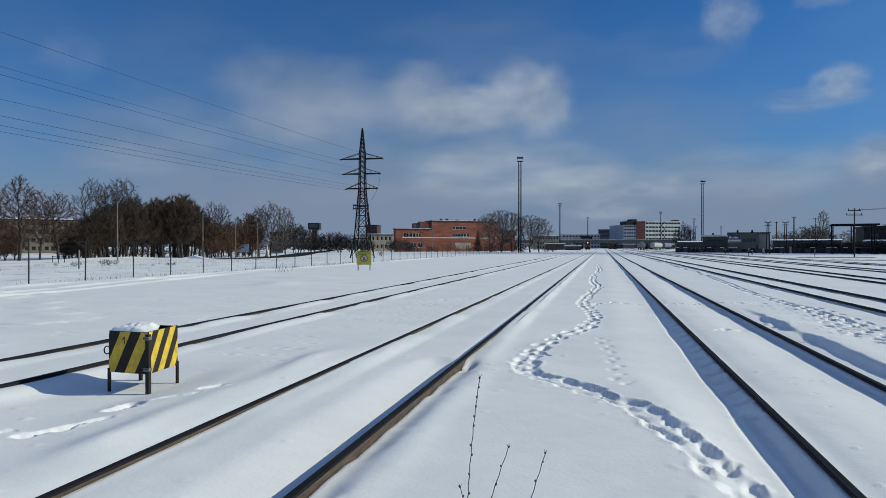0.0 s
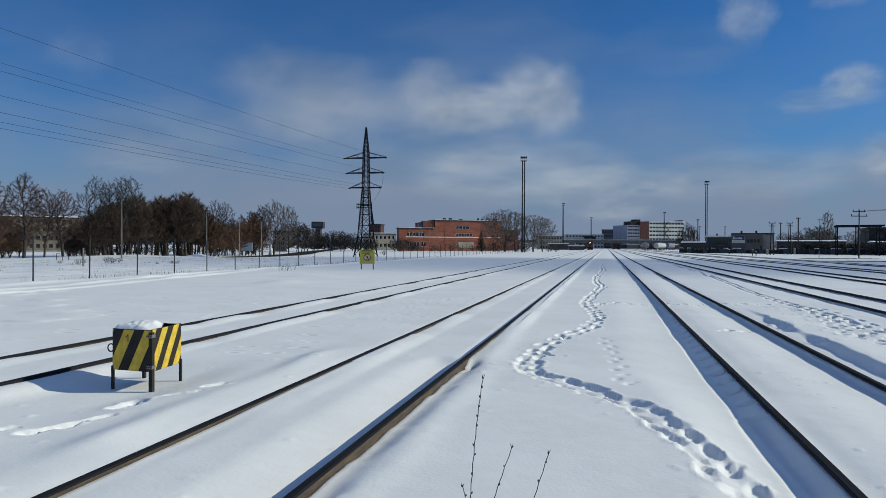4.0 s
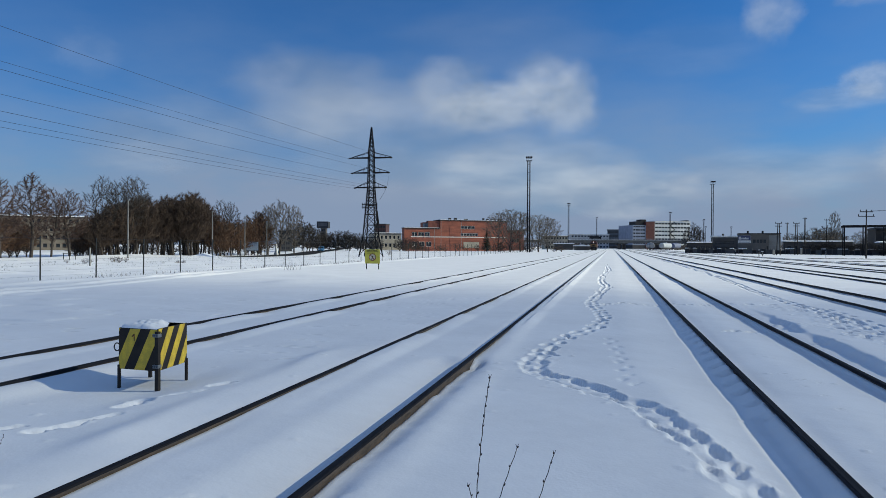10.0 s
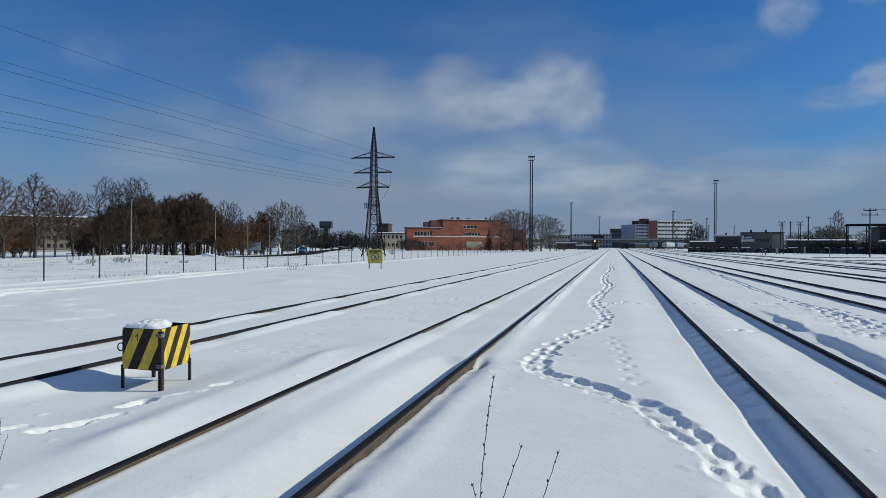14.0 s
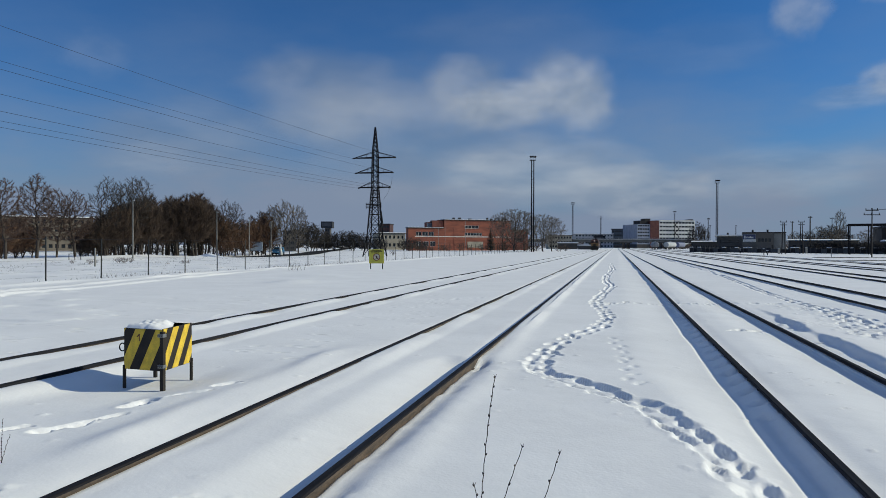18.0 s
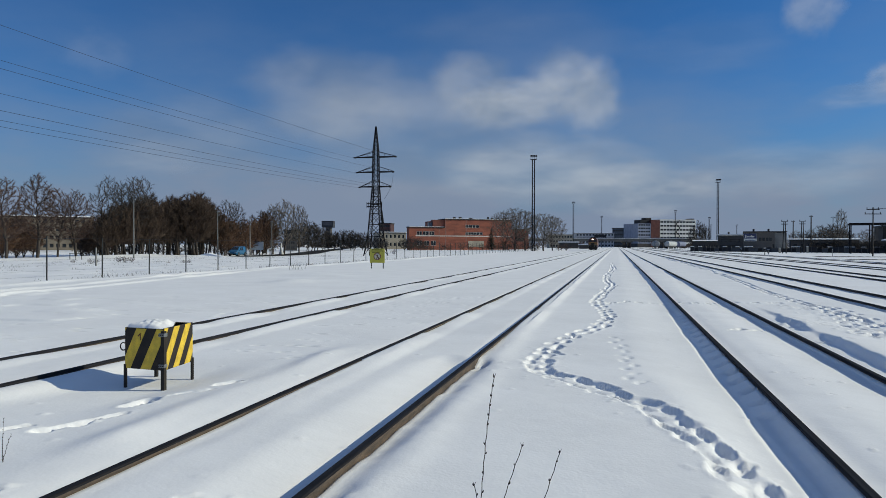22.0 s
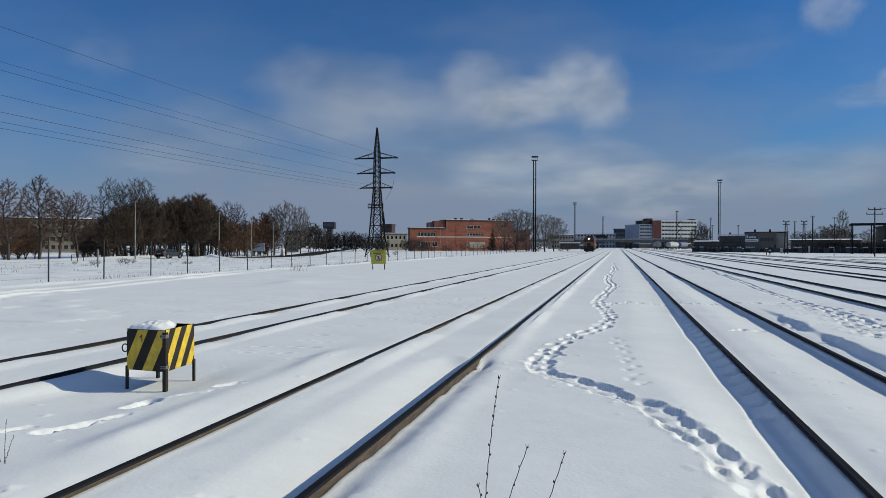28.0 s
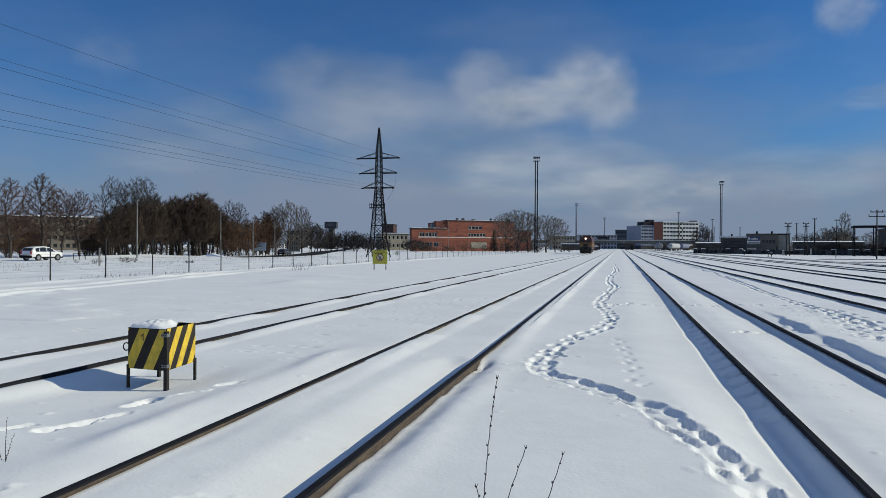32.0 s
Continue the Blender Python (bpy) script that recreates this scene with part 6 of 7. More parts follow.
# road: a ploughed dark strip where it bends away
def road():
    way = [(-68, -150), (-68, 20), (-68, 97), (-67.2, 108), (-67.2, 122), (-70.6, 137.4), (-75.6, 152), (-84.2, 174), (-93, 197), (-104, 225), (-126.7, 285.7), (-168, 397), (-240, 560)]
    for nm, w, z, m, lab, start in (("road", 3.6, -0.29, mat("packed_snow", (0.62, 0.62, 0.63), 0.6, 0, 0.25, 0.25, second=(0.3, 0.3, 0.3), stretch=(1, 0.12, 1)), "road covered with grey packed snow", 0),
                                    ("road_surface", 3.4, -0.25, ASPHALT, "dark wet asphalt where the road is cleared", 3)):
        pts = way[start:]
        verts, faces = [], []
        for i, (x, y) in enumerate(pts):
            a, b = pts[max(0, i - 1)], pts[min(len(pts) - 1, i + 1)]
            d = Vector((b[0] - a[0], b[1] - a[1])).normalized()
            n = Vector((d.y, -d.x)) * w
            zz = z - float(dip(x, y))
            verts += [(x - n.x, y - n.y, zz), (x + n.x, y + n.y, zz)]
        for i in range(len(pts) - 1):
            faces.append((2 * i, 2 * i + 1, 2 * i + 3, 2 * i + 2))
        tagged(new(nm, pydata(nm, verts, faces, m)), lab, "road", kind="structure")


road()


# ---- road vehicles ----
def profile_at(profile, y):
    for (y0, z0), (y1, z1) in zip(profile, profile[1:]):
        if y <= y1:
            return z0 + (z1 - z0) * (y - y0) / (y1 - y0)
    return profile[-1][1]


def car(name, label, paint, profile, width, belt, side_windows, screen, rear, clad=False):
    """A car along local +y, lofted over its roof line: painted body, inset windows, lamps, bumpers, mirrors, four wheels.
    profile: (y, z) of the roof line from tail to nose; side_windows: (y0, y1) pairs; screen and rear: (y0, y1) of the front and rear glass."""
    c = thing(name, label, "car", 0, 0, 0)
    y_lo, y_hi = profile[0][0], profile[-1][0]
    half, roof = width / 2, max(z for _, z in profile)

    def narrow(y):
        e = max(0.0, (abs(y - (y_lo + y_hi) / 2) - (y_hi - y_lo) / 2 + 0.45) / 0.45)
        return 1 - 0.13 * e * e

    def flank(y, z):
        """Half width of the body at y and height z: bulging to the belt, leaning in above it."""
        w = half * narrow(y)
        if z < belt:
            return w * (0.94 + 0.06 * math.sin(math.pi * 0.5 * min(1, (z - 0.28) / 0.35)))
        return w * (1 - 0.24 * (z - belt) / (roof - belt))

    def section(y):
        t = profile_at(profile, y)
        b = min(belt, t - 0.05)
        zs = [0.28, 0.45, 0.65, b * 0.5 + 0.325, b, b + (t - b) * 0.5, t - min(0.06, (t - b) * 0.3)]
        right = [(flank(y, z), z) for z in zs]
        right += [(right[-1][0] * 0.86, t - 0.012), (right[-1][0] * 0.45, t)]
        return [(-x, y, z) for x, z in right] + [(x, y, z) for x, z in reversed(right)]

    ys = [y_lo + (y_hi - y_lo) * i / 40 for i in range(41)]
    rings = [section(y) for y in ys]
    n = len(rings[0])
    verts = [v for r in rings for v in r]
    faces = [(i * n + k, (i + 1) * n + k, (i + 1) * n + (k + 1) % n, i * n + (k + 1) % n) for i in range(40) for k in range(n)]
    faces += [tuple(range(n)), tuple(40 * n + k for k in reversed(range(n)))]
    body = pydata("body", verts, faces, paint, True)
    bm = bmesh.new()
    bm.from_mesh(body)
    bmesh.ops.recalc_face_normals(bm, faces=bm.faces[:])
    bm.to_mesh(body)
    bm.free()
    part("body", body, None, c)

    def strip(pairs, thick):
        """A thin pane through pairs of outer edge points, with some thickness inwards."""
        bm = bmesh.new()
        outer = [[bm.verts.new(p) for p in pr] for pr in pairs]
        inner = [[bm.verts.new(Vector(p) + thick) for p in pr] for pr in pairs]
        for a0, a1, b0, b1 in zip(outer, outer[1:], inner, inner[1:]):
            bm.faces.new((a0[0], a1[0], a1[1], a0[1]))
            bm.faces.new((b0[1], b1[1], b1[0], b0[0]))
            bm.faces.new((a0[0], b0[0], b1[0], a1[0]))
            bm.faces.new((a1[1], b1[1], b0[1], a0[1]))
        for a0, b0 in ((outer[0], inner[0]), (outer[-1], inner[-1])):
            bm.faces.new((a0[0], a0[1], b0[1], b0[0]))
        bmesh.ops.recalc_face_normals(bm, faces=bm.faces[:])
        return bm

    for s in (-1, 1):
        for y0, y1 in side_windows:
            pairs = []
            for i in range(7):
                y = y0 + (y1 - y0) * i / 6
                zt = profile_at(profile, y) - 0.13
                if zt > belt + 0.08:
                    pairs.append(((s * (flank(y, belt + 0.05) + 0.008), y, belt + 0.05), (s * (flank(y, zt) + 0.008), y, zt)))
            part("side_window", strip(pairs, Vector((-s * 0.03, 0, 0))), GLASS, c, "dark car window")
        yh, yt = y_hi - 0.16, y_lo + 0.1
        zh = profile_at(profile, yh) - 0.16
        part("headlight", B(s * half * 0.72 - 0.17, yh - 0.12, zh - 0.07, s * half * 0.72 + 0.17, y_hi - 0.02, zh + 0.07, bevel=0.03), mat("headlamp_glass", (0.6, 0.62, 0.65), 0.15, 0, 0.1, 4.0), c)
        part("tail_light", B(s * half * 0.8 - 0.1, y_lo - 0.015, belt - 0.22, s * half * 0.8 + 0.1, yt + 0.1, belt + 0.12, bevel=0.03), mat("tail_lamp_red", (0.35, 0.02, 0.015), 0.3, 0, 0.1, 4.0), c, "red tail light")
        part("mirror", B(s * (half + 0.06) - 0.09, screen[0] + 0.42, belt + 0.02, s * (half + 0.06) + 0.09, screen[0] + 0.54, belt + 0.16, bevel=0.03), paint, c)
        if clad:
            part("sill", B(s * half - 0.03, y_lo + 0.2, 0.26, s * half + 0.02, y_hi - 0.2, 0.42, bevel=0.02), DARKSTEEL, c, "black plastic sill")
    for (y0, y1), nm in ((screen, "windscreen"), (rear, "rear_window")):
        pairs = []
        for i in range(6):
            y = y0 + (y1 - y0) * i / 5
            z = profile_at(profile, y)
            w = flank(y, z) * 0.8
            pairs.append(((-w, y, z + 0.012), (w, y, z + 0.012)))
        part(nm, strip(pairs, Vector((0, 0, -0.03))), GLASS, c, "dark car window")
    part("bumper", B(-half * 0.9, y_lo - 0.06, 0.3, half * 0.9, y_lo + 0.15, 0.6, bevel=0.05), DARKSTEEL, c, "dark rear bumper")
    part("bumper", B(-half * 0.88, y_hi - 0.18, 0.26, half * 0.88, y_hi + 0.04, 0.5, bevel=0.05), DARKSTEEL, c)
    part("plate", B(-0.26, y_lo - 0.075, 0.66, 0.26, y_lo - 0.005, 0.78), FRAMEWHITE, c)
    for s in (-1, 1):
        for y in (y_lo + 0.88, y_hi - 0.88):
            part("wheel_arch", tube(bmesh.new(), (s * (half - 0.12), y, 0.36), (s * (half + 0.004), y, 0.36), 0.41, n=22), BLACK, c)
            w = part("wheel", tube(bmesh.new(), (-0.1, 0, 0), (0.1, 0, 0), 0.345, n=22), RUBBER, c, "black tyre")
            w.matrix_basis = pose(s * (half - 0.07), y, 0.345)
            part("rim", tube(bmesh.new(), (-0.106, 0, 0), (0.106, 0, 0), 0.23, n=16), CHROME, w, "grey alloy rim")
    return c


WHITEPAINT = mat("white_car_paint", (0.75, 0.75, 0.75), 0.3, 0, 0.05, 1.0, coat=0.6)
BLUEPAINT = mat("bright_blue_car_paint", (0.016, 0.13, 0.27), 0.35, 0, 0.08, 1.0, coat=0.6)
DARKPAINT = mat("dark_green_car_paint", (0.012, 0.018, 0.017), 0.35, 0, 0.1, 1.0, coat=0.6)
SUV = car("suv", "white family SUV driving on the snowy road", WHITEPAINT,
          [(-2.26, 0.62), (-2.22, 1.0), (-2.08, 1.22), (-1.82, 1.5), (-1.5, 1.6), (-0.7, 1.67), (0.0, 1.65), (0.45, 1.56), (0.85, 1.36), (1.25, 1.08), (1.75, 1.02), (2.1, 0.88), (2.25, 0.6)],
          1.84, 0.98, ((-1.72, -1.2), (-1.12, -0.2), (-0.12, 0.8)), (0.42, 1.18), (-2.13, -1.86), clad=True)
VAN = car("van", "bright blue small van driving on the snowy road", BLUEPAINT,
          [(-2.2, 0.62), (-2.17, 1.1), (-2.08, 1.6), (-1.9, 1.82), (-0.6, 1.85), (0.35, 1.8), (0.75, 1.62), (1.2, 1.22), (1.45, 1.1), (1.9, 1.0), (2.12, 0.85), (2.2, 0.6)],
          1.8, 1.05, ((-0.7, 0.05), (0.12, 0.85)), (0.6, 1.2), (-2.15, -2.06))
DARKCAR = car("estate_car", "dark estate car driving away along the road", DARKPAINT,
              [(-2.3, 0.6), (-2.27, 0.95), (-2.05, 1.2), (-1.85, 1.36), (-0.6, 1.44), (0.1, 1.42), (0.55, 1.28), (1.05, 0.96), (1.8, 0.88), (2.15, 0.75), (2.3, 0.55)],
              1.8, 0.92, ((-1.75, -1.2), (-1.12, -0.25), (-0.17, 0.65)), (0.3, 1.0), (-2.15, -1.9))


# ---- locomotive ----
def locomotive():
    g = thing("locomotive", "dark red and yellow diesel locomotive with one lit headlight", "locomotive", 0, 0, 0)
    REDP = mat("loco_dark_red", (0.065, 0.016, 0.013), 0.5, 0, 0.25, 1.0)
    YEL = mat("loco_orange_yellow", (0.22, 0.105, 0.025), 0.5, 0, 0.25, 1.0)
    # front towards local -y
    bm = bmesh.new()
    prism(bm, [(-1.45, 1.15), (1.45, 1.15), (1.5, 1.4), (1.5, 3.4), (1.25, 3.95), (0.6, 4.25), (-0.6, 4.25), (-1.25, 3.95), (-1.5, 3.4), (-1.5, 1.4)], 0.35, 15.5)
    part("body", bm, REDP, g, "dark red body")
    part("nose", B(-1.42, -0.25, 1.75, 1.42, 0.347, 2.75, bevel=0.12), YEL, g, "orange-yellow front")
    part("grille", B(-0.6, -0.285, 1.8, 0.6, -0.254, 2.45, bevel=0.01), BLACK, g, "black nose grille")
    part("lower_front", B(-1.44, -0.2, 1.152, 1.44, 0.346, 1.747, bevel=0.06), BLACK, g, "black lower front")
    part("cab_front", B(-1.4, 0.0, 2.753, 1.4, 0.346, 3.75, bevel=0.1), REDP, g)
    for s in (-1, 1):
        part("cab_window", B(s * 0.72 - 0.42, -0.02, 2.95, s * 0.72 + 0.42, 0.02, 3.5, bevel=0.02), GLASS, g)
        part("side_stripe", B(s * 1.503 - 0.01, 0.4, 1.9, s * 1.503 + 0.01, 15.4, 2.5), YEL, g, "yellow side band")
        part("buffer", tube(bmesh.new(), (s * 0.92, -0.95, 1.05), (s * 0.92, -0.3, 1.05), 0.2, 0.12, 12), BLACK, g)
        bm = bmesh.new()
        for a, b_ in (((s * 1.35, -0.55, 1.1), (s * 1.35, -0.55, 2.1)), ((s * 0.6, -0.55, 1.1), (s * 0.6, -0.55, 2.1)), ((s * 0.6, -0.55, 2.1), (s * 1.35, -0.55, 2.1))):
            beam(bm, a, b_, 0.05)
        part("handrail", bm, GALV, g)
    part("frame", B(-1.5, -0.5, 0.85, 1.5, 15.6, 1.15, bevel=0.03), BLACK, g, "black underframe")
    part("snow_plough", B(-1.35, -0.55, 0.18, 1.35, -0.35, 0.84, bevel=0.05), BLACK, g)
    part("coupler", B(-0.18, -1.05, 0.85, 0.18, -0.5, 1.2, bevel=0.04), BLACK, g)
    part("headlight", tube(bmesh.new(), (0.0, -0.1, 3.72), (0.0, 0.02, 3.72), 0.17, n=14), glow("headlight_on", (1.0, 0.82, 0.62), 9.0), g, "lit headlight")
    for s in (-1, 1):
        part("marker_light", tube(bmesh.new(), (s * 1.1, -0.29, 1.5), (s * 1.1, -0.2, 1.5), 0.11, n=10), GALV, g)
    part("roof_unit", B(-0.9, 5, 4.1, 0.9, 9, 4.55, bevel=0.1), BLACK, g)
    for y in (2.2, 4.3, 11.2, 13.3):
        for s in (-1, 1):
            w = part("wheel", tube(bmesh.new(), (-0.07, 0, 0), (0.07, 0, 0), 0.52, n=20), DARKSTEEL, g)
            w.matrix_basis = pose(s * 0.8, y, 0.5)
    for y in (3.25, 12.25):
        for s in (-1, 1):
            part("bogie_frame", B(s * 1.15 - 0.08, y - 1.9, 0.35, s * 1.15 + 0.08, y + 1.9, 0.8, bevel=0.05), BLACK, g)
    return g


LOCO = locomotive()


# ---- standing train by the bridge ----
def wagons():
    WHT = mat("wagon_white", (0.42, 0.44, 0.45), 0.5, 0, 0.2, 0.4)
    BLU = mat("wagon_blue", (0.14, 0.16, 0.24), 0.5, 0, 0.2, 0.4)
    for k, (x, y, rz, body, lab) in enumerate(((20.36, 357.0, 5, mat("wagon_grey", (0.22, 0.23, 0.24), 0.55, 0, 0.3, 0.5), "grey round-ended tank wagon"), (25.75, 368.28, -25, WHT, "white round tank wagon"), (33.08, 390.62, -22, BLU, "blue tank wagon"))):
        w = thing("tank_wagon", lab + " standing on the track", "wagon", x, y, 0, rz, group="standing wagons")
        bm = bmesh.new()
        tube(bm, (0, 0.4, 2.45), (0, 11.6, 2.45), 1.45, n=20)
        bmesh.ops.create_uvsphere(bm, u_segments=16, v_segments=8, radius=1.45, matrix=Matrix.Translation((0, 0.4, 2.45)) @ Matrix.Diagonal((1, 0.3, 1, 1)))
        part("tank", bm, body, w, smooth=False)
        part("underframe", B(-1.3, 0, 0.75, 1.3, 12, 1.0), BLACK, w)
        part("dome", tube(bmesh.new(), (0, 6, 3.8), (0, 6, 4.3), 0.6, n=12), body, w)
        for yy in (1.6, 3.2, 8.8, 10.4):
            for s in (-1, 1):
                part("wheel", tube(bmesh.new(), (s * 0.73, yy, 0.48), (s * 0.86, yy, 0.48), 0.48, n=14), DARKSTEEL, w)


wagons()


# ---- clouds ----
def cloud_material(name, seed, thick, bright):
    m = bpy.data.materials.new(name)
    m.use_nodes = True
    nt = m.node_tree
    N, L = nt.nodes.new, nt.links.new
    nt.nodes.clear()
    out, mix, tr, em = N("ShaderNodeOutputMaterial"), N("ShaderNodeMixShader"), N("ShaderNodeBsdfTransparent"), N("ShaderNodeEmission")
    tc, mp = N("ShaderNodeTexCoord"), N("ShaderNodeMapping")
    mp.inputs["Location"].default_value = (seed * 3.7, seed * 1.3, 0)
    L(tc.outputs["Object"], mp.inputs[0])
    warp = N("ShaderNodeTexNoise")
    warp.inputs["Scale"].default_value, warp.inputs["Detail"].default_value = 1.6, 4
    L(mp.outputs[0], warp.inputs["Vector"])
    n = N("ShaderNodeTexNoise")
    n.inputs["Scale"].default_value, n.inputs["Detail"].default_value, n.inputs["Roughness"].default_value = 2.3, 7, 0.5
    L(mp.outputs[0], n.inputs["Vector"])
    ln = N("ShaderNodeVectorMath")
    ln.operation = "LENGTH"
    L(tc.outputs["Object"], ln.inputs[0])
    fall = N("ShaderNodeMapRange")
    fall.interpolation_type = "SMOOTHSTEP"
    fall.inputs["From Min"].default_value, fall.inputs["From Max"].default_value = 0.1, 1.0
    fall.inputs["To Min"].default_value, fall.inputs["To Max"].default_value = 0.68, -0.55
    L(ln.outputs["Value"], fall.inputs["Value"])
    ad = N("ShaderNodeMath")
    L(n.outputs["Fac"], ad.inputs[0])
    L(fall.outputs[0], ad.inputs[1])
    den = N("ShaderNodeMapRange")
    den.interpolation_type = "SMOOTHSTEP"
    den.inputs["From Min"].default_value, den.inputs["From Max"].default_value = 0.34, 1.2
    den.inputs["To Max"].default_value = thick
    L(ad.outputs[0], den.inputs["Value"])
    shade = N("ShaderNodeMix")
    shade.data_type = "RGBA"
    shade.inputs["A"].default_value, shade.inputs["B"].default_value = (0.235, 0.31, 0.415, 1), (0.49, 0.545, 0.60, 1)
    sr = N("ShaderNodeMapRange")
    sr.inputs["From Min"].default_value, sr.inputs["From Max"].default_value = 0.38, 0.62
    L(warp.outputs["Fac"], sr.inputs["Value"])
    L(sr.outputs[0], shade.inputs["Factor"])
    L(shade.outputs["Result"], em.inputs["Color"])
    em.inputs["Strength"].default_value = bright
    L(den.outputs[0], mix.inputs["Fac"])
    L(tr.outputs[0], mix.inputs[1])
    L(em.outputs[0], mix.inputs[2])
    L(mix.outputs[0], out.inputs["Surface"])
    return m


CLOUD_D = 3200.0
CLOUDS = []


def cloud(u, v, w, h, seed, drift, rise, thick=0.75, bright=1.0):
    """A soft far cloud at bearing u, height v (both as tangents), w by h wide, that drifts across in 32 s."""
    d = CLOUD_D + seed * 60
    n, m = 10, 6
    verts, faces = [], []
    for j in range(m + 1):
        for i in range(n + 1):
            a, b = 2 * i / n - 1, 2 * j / m - 1
            verts.append((a, b, -0.06 * (a * a + b * b)))
    for j in range(m):
        for i in range(n):
            k = j * (n + 1) + i
            faces.append((k, k + 1, k + n + 2, k + n + 1))
    me = pydata("cloud", verts, faces, cloud_material("cloud_vapour", seed, thick, bright), True)
    o = new("cloud", me)
    o.scale = (w * d, h * d, w * d)
    tagged(o, "soft white drifting cloud in a blue sky", "cloud", "drifting clouds")
    CLOUDS.append((o, u, v, d, drift, rise))


def sky_pose(u, v, d):
    x, y = d * (-0.2343 + u * 0.9722), d * (0.9722 + u * 0.2343)
    return pose(x, y, CAM_Z + v * d, 90, 0, 13.55 - math.degrees(math.atan(u)))


cloud(0.116, 0.234, 0.120, 0.100, 1, 0.070, 0.014, 0.45)
cloud(-0.026, 0.226, 0.120, 0.105, 2, 0.068, 0.016, 0.36, 0.93)
cloud(0.160, 0.222, 0.070, 0.080, 15, 0.072, 0.012, 0.33)
cloud(0.020, 0.200, 0.130, 0.060, 16, 0.070, 0.010, 0.35)
cloud(0.050, 0.212, 0.170, 0.070, 3, 0.070, 0.012, 0.5)
cloud(0.150, 0.205, 0.090, 0.085, 17, 0.071, 0.013, 0.4)
cloud(0.060, 0.300, 0.340, 0.110, 18, 0.060, 0.006, 0.1, 0.75)
cloud(-0.230, 0.225, 0.230, 0.140, 19, 0.045, 0.0, 0.32, 0.8)
cloud(0.340, 0.300, 0.220, 0.080, 20, 0.060, 0.004, 0.1, 0.7)
cloud(-0.420, 0.170, 0.260, 0.110, 22, 0.030, 0.0, 0.22, 0.72)
cloud(0.600, 0.250, 0.070, 0.055, 4, 0.085, 0.004, 0.4, 0.95)
cloud(0.560, 0.225, 0.130, 0.040, 14, 0.085, 0.004, 0.25)
cloud(0.690, 0.135, 0.140, 0.075, 5, 0.080, 0.004, 0.6)
cloud(0.432, 0.352, 0.075, 0.085, 6, 0.140, 0.012, 0.34, 0.95)
cloud(0.580, 0.385, 0.085, 0.045, 7, 0.130, 0.010, 0.25, 0.9)
cloud(0.100, 0.115, 0.320, 0.095, 8, 0.045, 0.0, 0.6)
cloud(0.240, 0.085, 0.200, 0.075, 9, 0.045, 0.0, 0.64)
cloud(-0.560, 0.290, 0.09, 0.065, 10, 0.02, 0.0, 0.08)
cloud(-0.480, 0.130, 0.14, 0.045, 11, 0.02, 0.0, 0.15)
cloud(-0.100, 0.180, 0.36, 0.170, 12, 0.05, 0.0, 0.44, 0.88)
cloud(0.460, 0.110, 0.300, 0.080, 13, 0.045, 0.0, 0.28)


# a thin cloud overhead whose shade crosses the yard
_veil = cloud_material("cloud_vapour", 21, 0.62, 0.8)
VEIL = new("cloud", pydata("cloud", [(a, b, 0) for b in (-1, 0, 1) for a in (-1, 0, 1)], [(0, 1, 4, 3), (1, 2, 5, 4), (3, 4, 7, 6), (4, 5, 8, 7)], _veil))
VEIL.scale = (190, 64, 100)
tagged(VEIL, "thin passing cloud that dims the sun over the yard", "cloud", "drifting clouds")


# ---- what moves ----
# how far the wind bends the weeds, in degrees at each time of the camera's rows
SWAY = [0.0, -0.13, -0.13, -0.23, -0.16, -0.25, -0.03, 0.1, 0.2, 0.2, 0.03, 0.1, 0.16, -0.12, 0.07, 0.36, 0.41, 0.27, 0.24, 0.13, 0.31, 0.51, 0.44, 0.47, 0.5, 0.43, 0.57, 0.57, 0.55, 0.54, 0.42, 0.4, 0.26, 0.54, 0.56, 0.37, 0.26, 0.32, 0.25, 0.29, 0.27, 0.42, 1.13, 1.17, 1.12, 0.85, 0.96, 0.79, 0.88, 0.86, 0.71, 0.66, 0.48, 0.51, 0.25, 0.4]
SWAY_AT = [row[0] for row in ROWS]


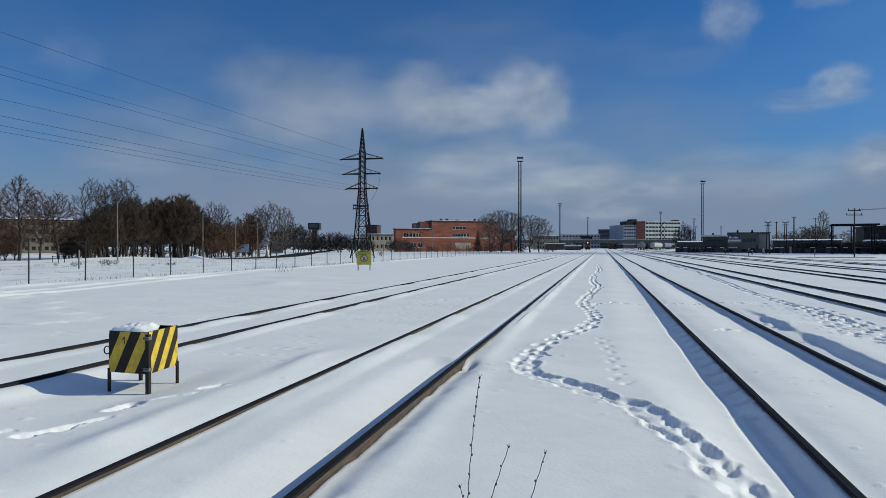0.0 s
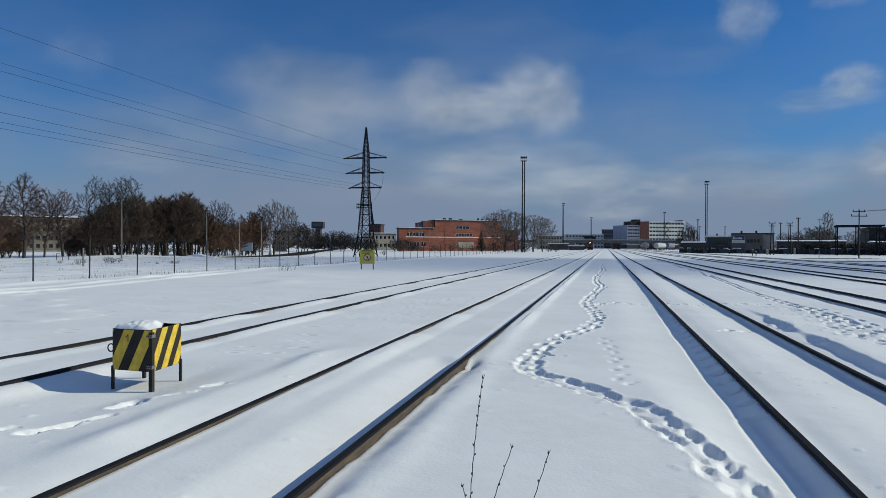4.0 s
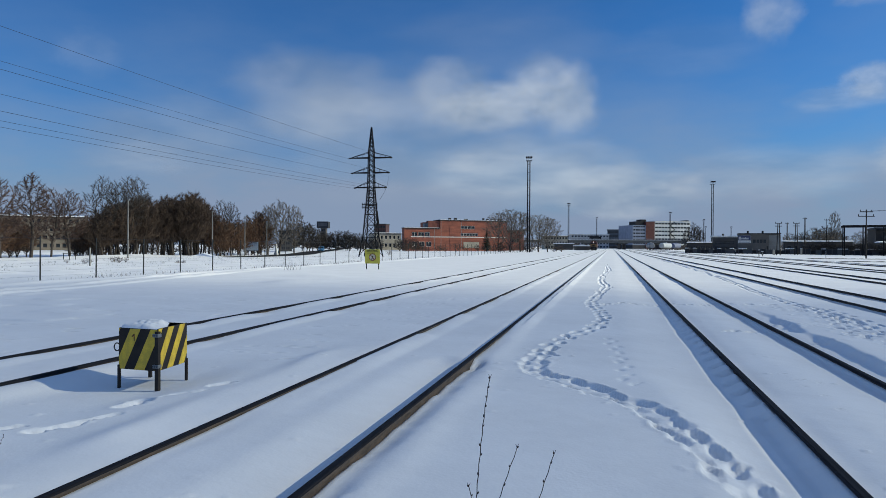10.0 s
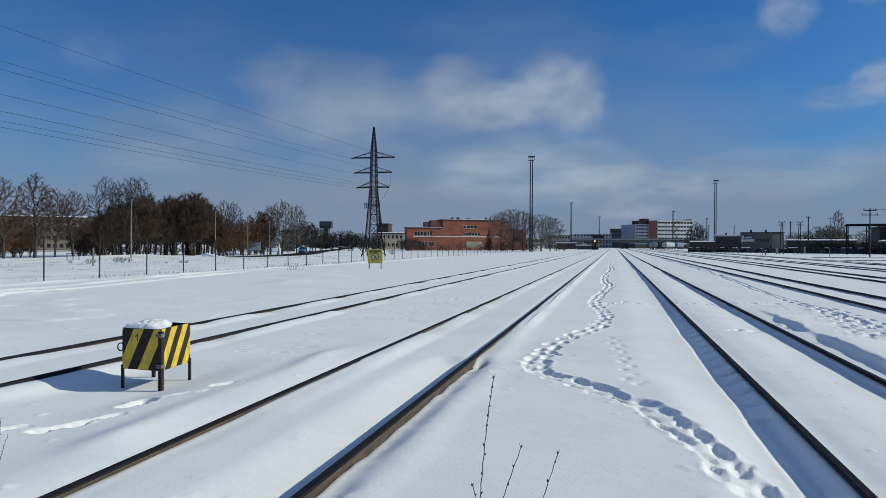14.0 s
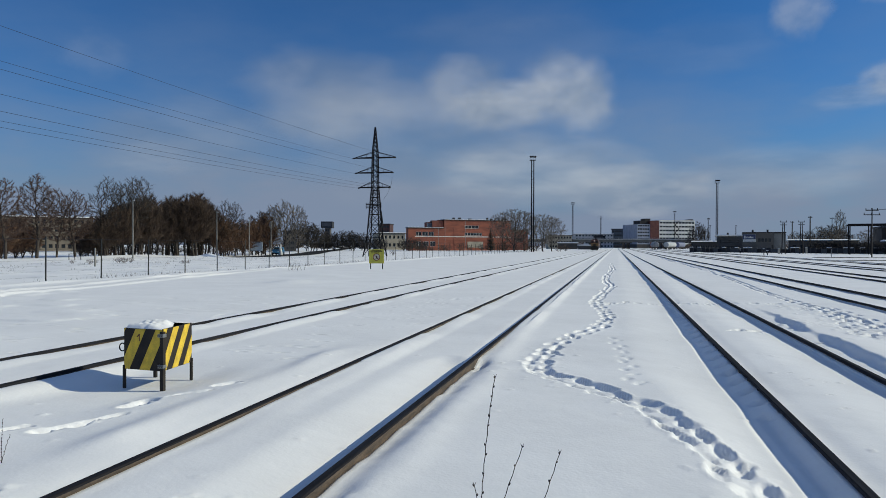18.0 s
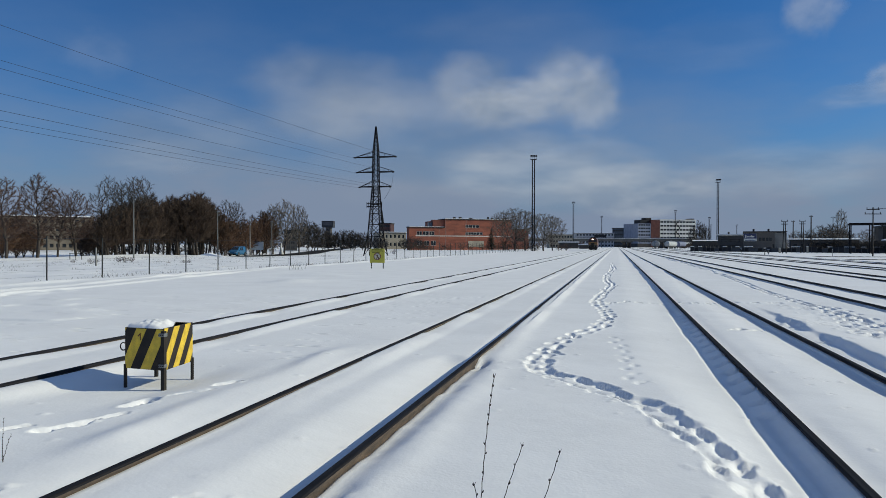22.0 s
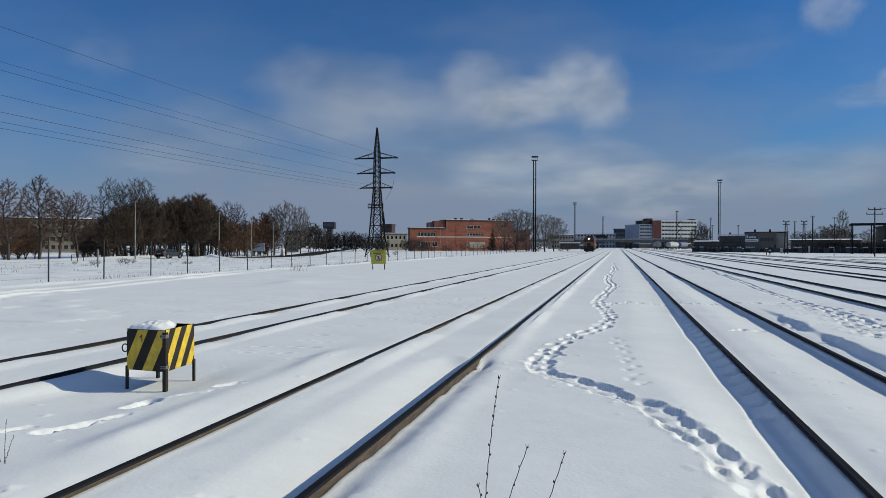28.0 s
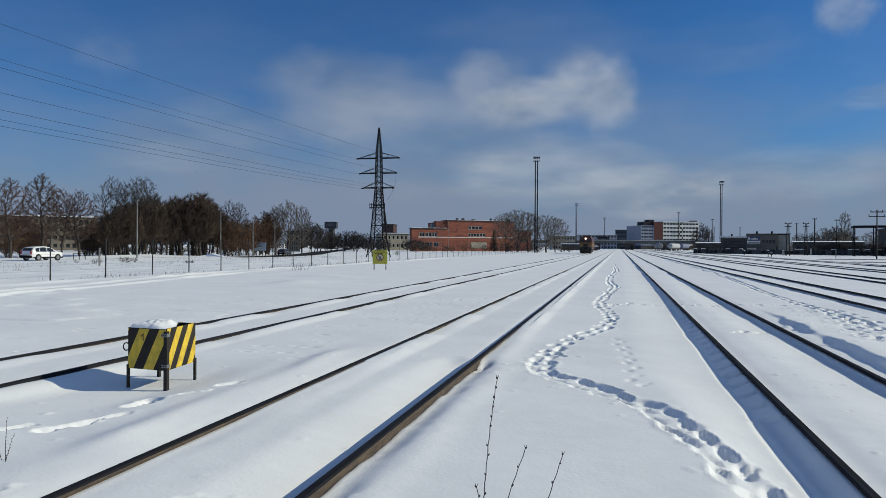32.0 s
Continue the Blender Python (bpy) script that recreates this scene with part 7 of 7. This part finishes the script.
def motions():
    for o, u, v, d, drift, rise in CLOUDS:
        s = o.scale.copy()
        walk(o, [(0, sky_pose(u, v, d)), (16, sky_pose(u + drift * 0.52, v + rise * 0.5, d)), (32, sky_pose(u + drift, v + rise, d))])
        o.scale = s
    at = SUN_DIR * 620
    walk(VEIL, [(t, pose(at.x + 25, at.y + y, at.z)) for t, y in ((0, 180), (6.0, 39.5), (9.7, 7), (13, -18), (16, -46), (32, -260))])
    walk(LOCO, [(t, pose(TRACKS[0], y, 0)) for t, y in ((0, 372), (6, 334), (12, 298), (18, 261), (24, 218), (28, 190), (32, 163))])
    # the wind bends the weeds
    for i, w in enumerate(WEEDS):
        b = w.matrix_basis.copy()
        walk(w, [(t, b @ pose(0, 0, 0, 0.1 * math.sin(t * 1.9 + i), (v * (1.0 if i < 4 else 1.6) + 0.06 * math.sin(t * 3.3 + i * 1.7)) * min(1, t + 0.001))) for t, v in zip(SWAY_AT, SWAY)])
    # blue van: comes out of the bend and drives off towards the camera's side
    van = ((0, -112, 265), (8, -86, 193), (14, -66, 134), (16.5, -61.5, 116.6), (18, -60.4, 111.9), (19, -59.6, 107.5), (20, -58.9, 103.0), (21, -58.3, 98.6), (22, -57.4, 93.0), (23, -57.2, 86.8),
           (24, -57.2, 78.9), (25, -57.2, 69.3), (26.5, -57.2, 54), (28, -57.2, 38), (32, -57.2, -4))
    dark = ((0, -57.2, -190), (20, -57.2, 4), (26, -57.2, 53), (28, -57.2, 74.5), (29, -57.2, 85.4), (30, -57.6, 94.5), (31, -58.8, 102.5), (32, -60.0, 109.7))
    suv = ((0, -57.2, -200), (24, -57.2, -17), (30, -57.2, 36.8), (31, -57.2, 45.8), (31.5, -57.2, 50.3), (32, -57.2, 54.8))
    for c, pts, flip in ((VAN, van, -1.5), (DARKCAR, dark, 1.5), (SUV, suv, 1.5)):
        pts = [(t, x * 1.189, y * 1.189) for t, x, y in pts]
        rows = []
        for i, (t, x, y) in enumerate(pts):
            a, b = pts[max(0, i - 1)], pts[min(len(pts) - 1, i + 1)]
            rz = math.degrees(math.atan2(b[2] - a[2], b[1] - a[1])) - 90
            rows.append((t, pose(x + flip, y - 0.85 * flip, -0.29 - float(dip(x, y)), 0, 0, rz)))
        walk(c, rows)


motions()
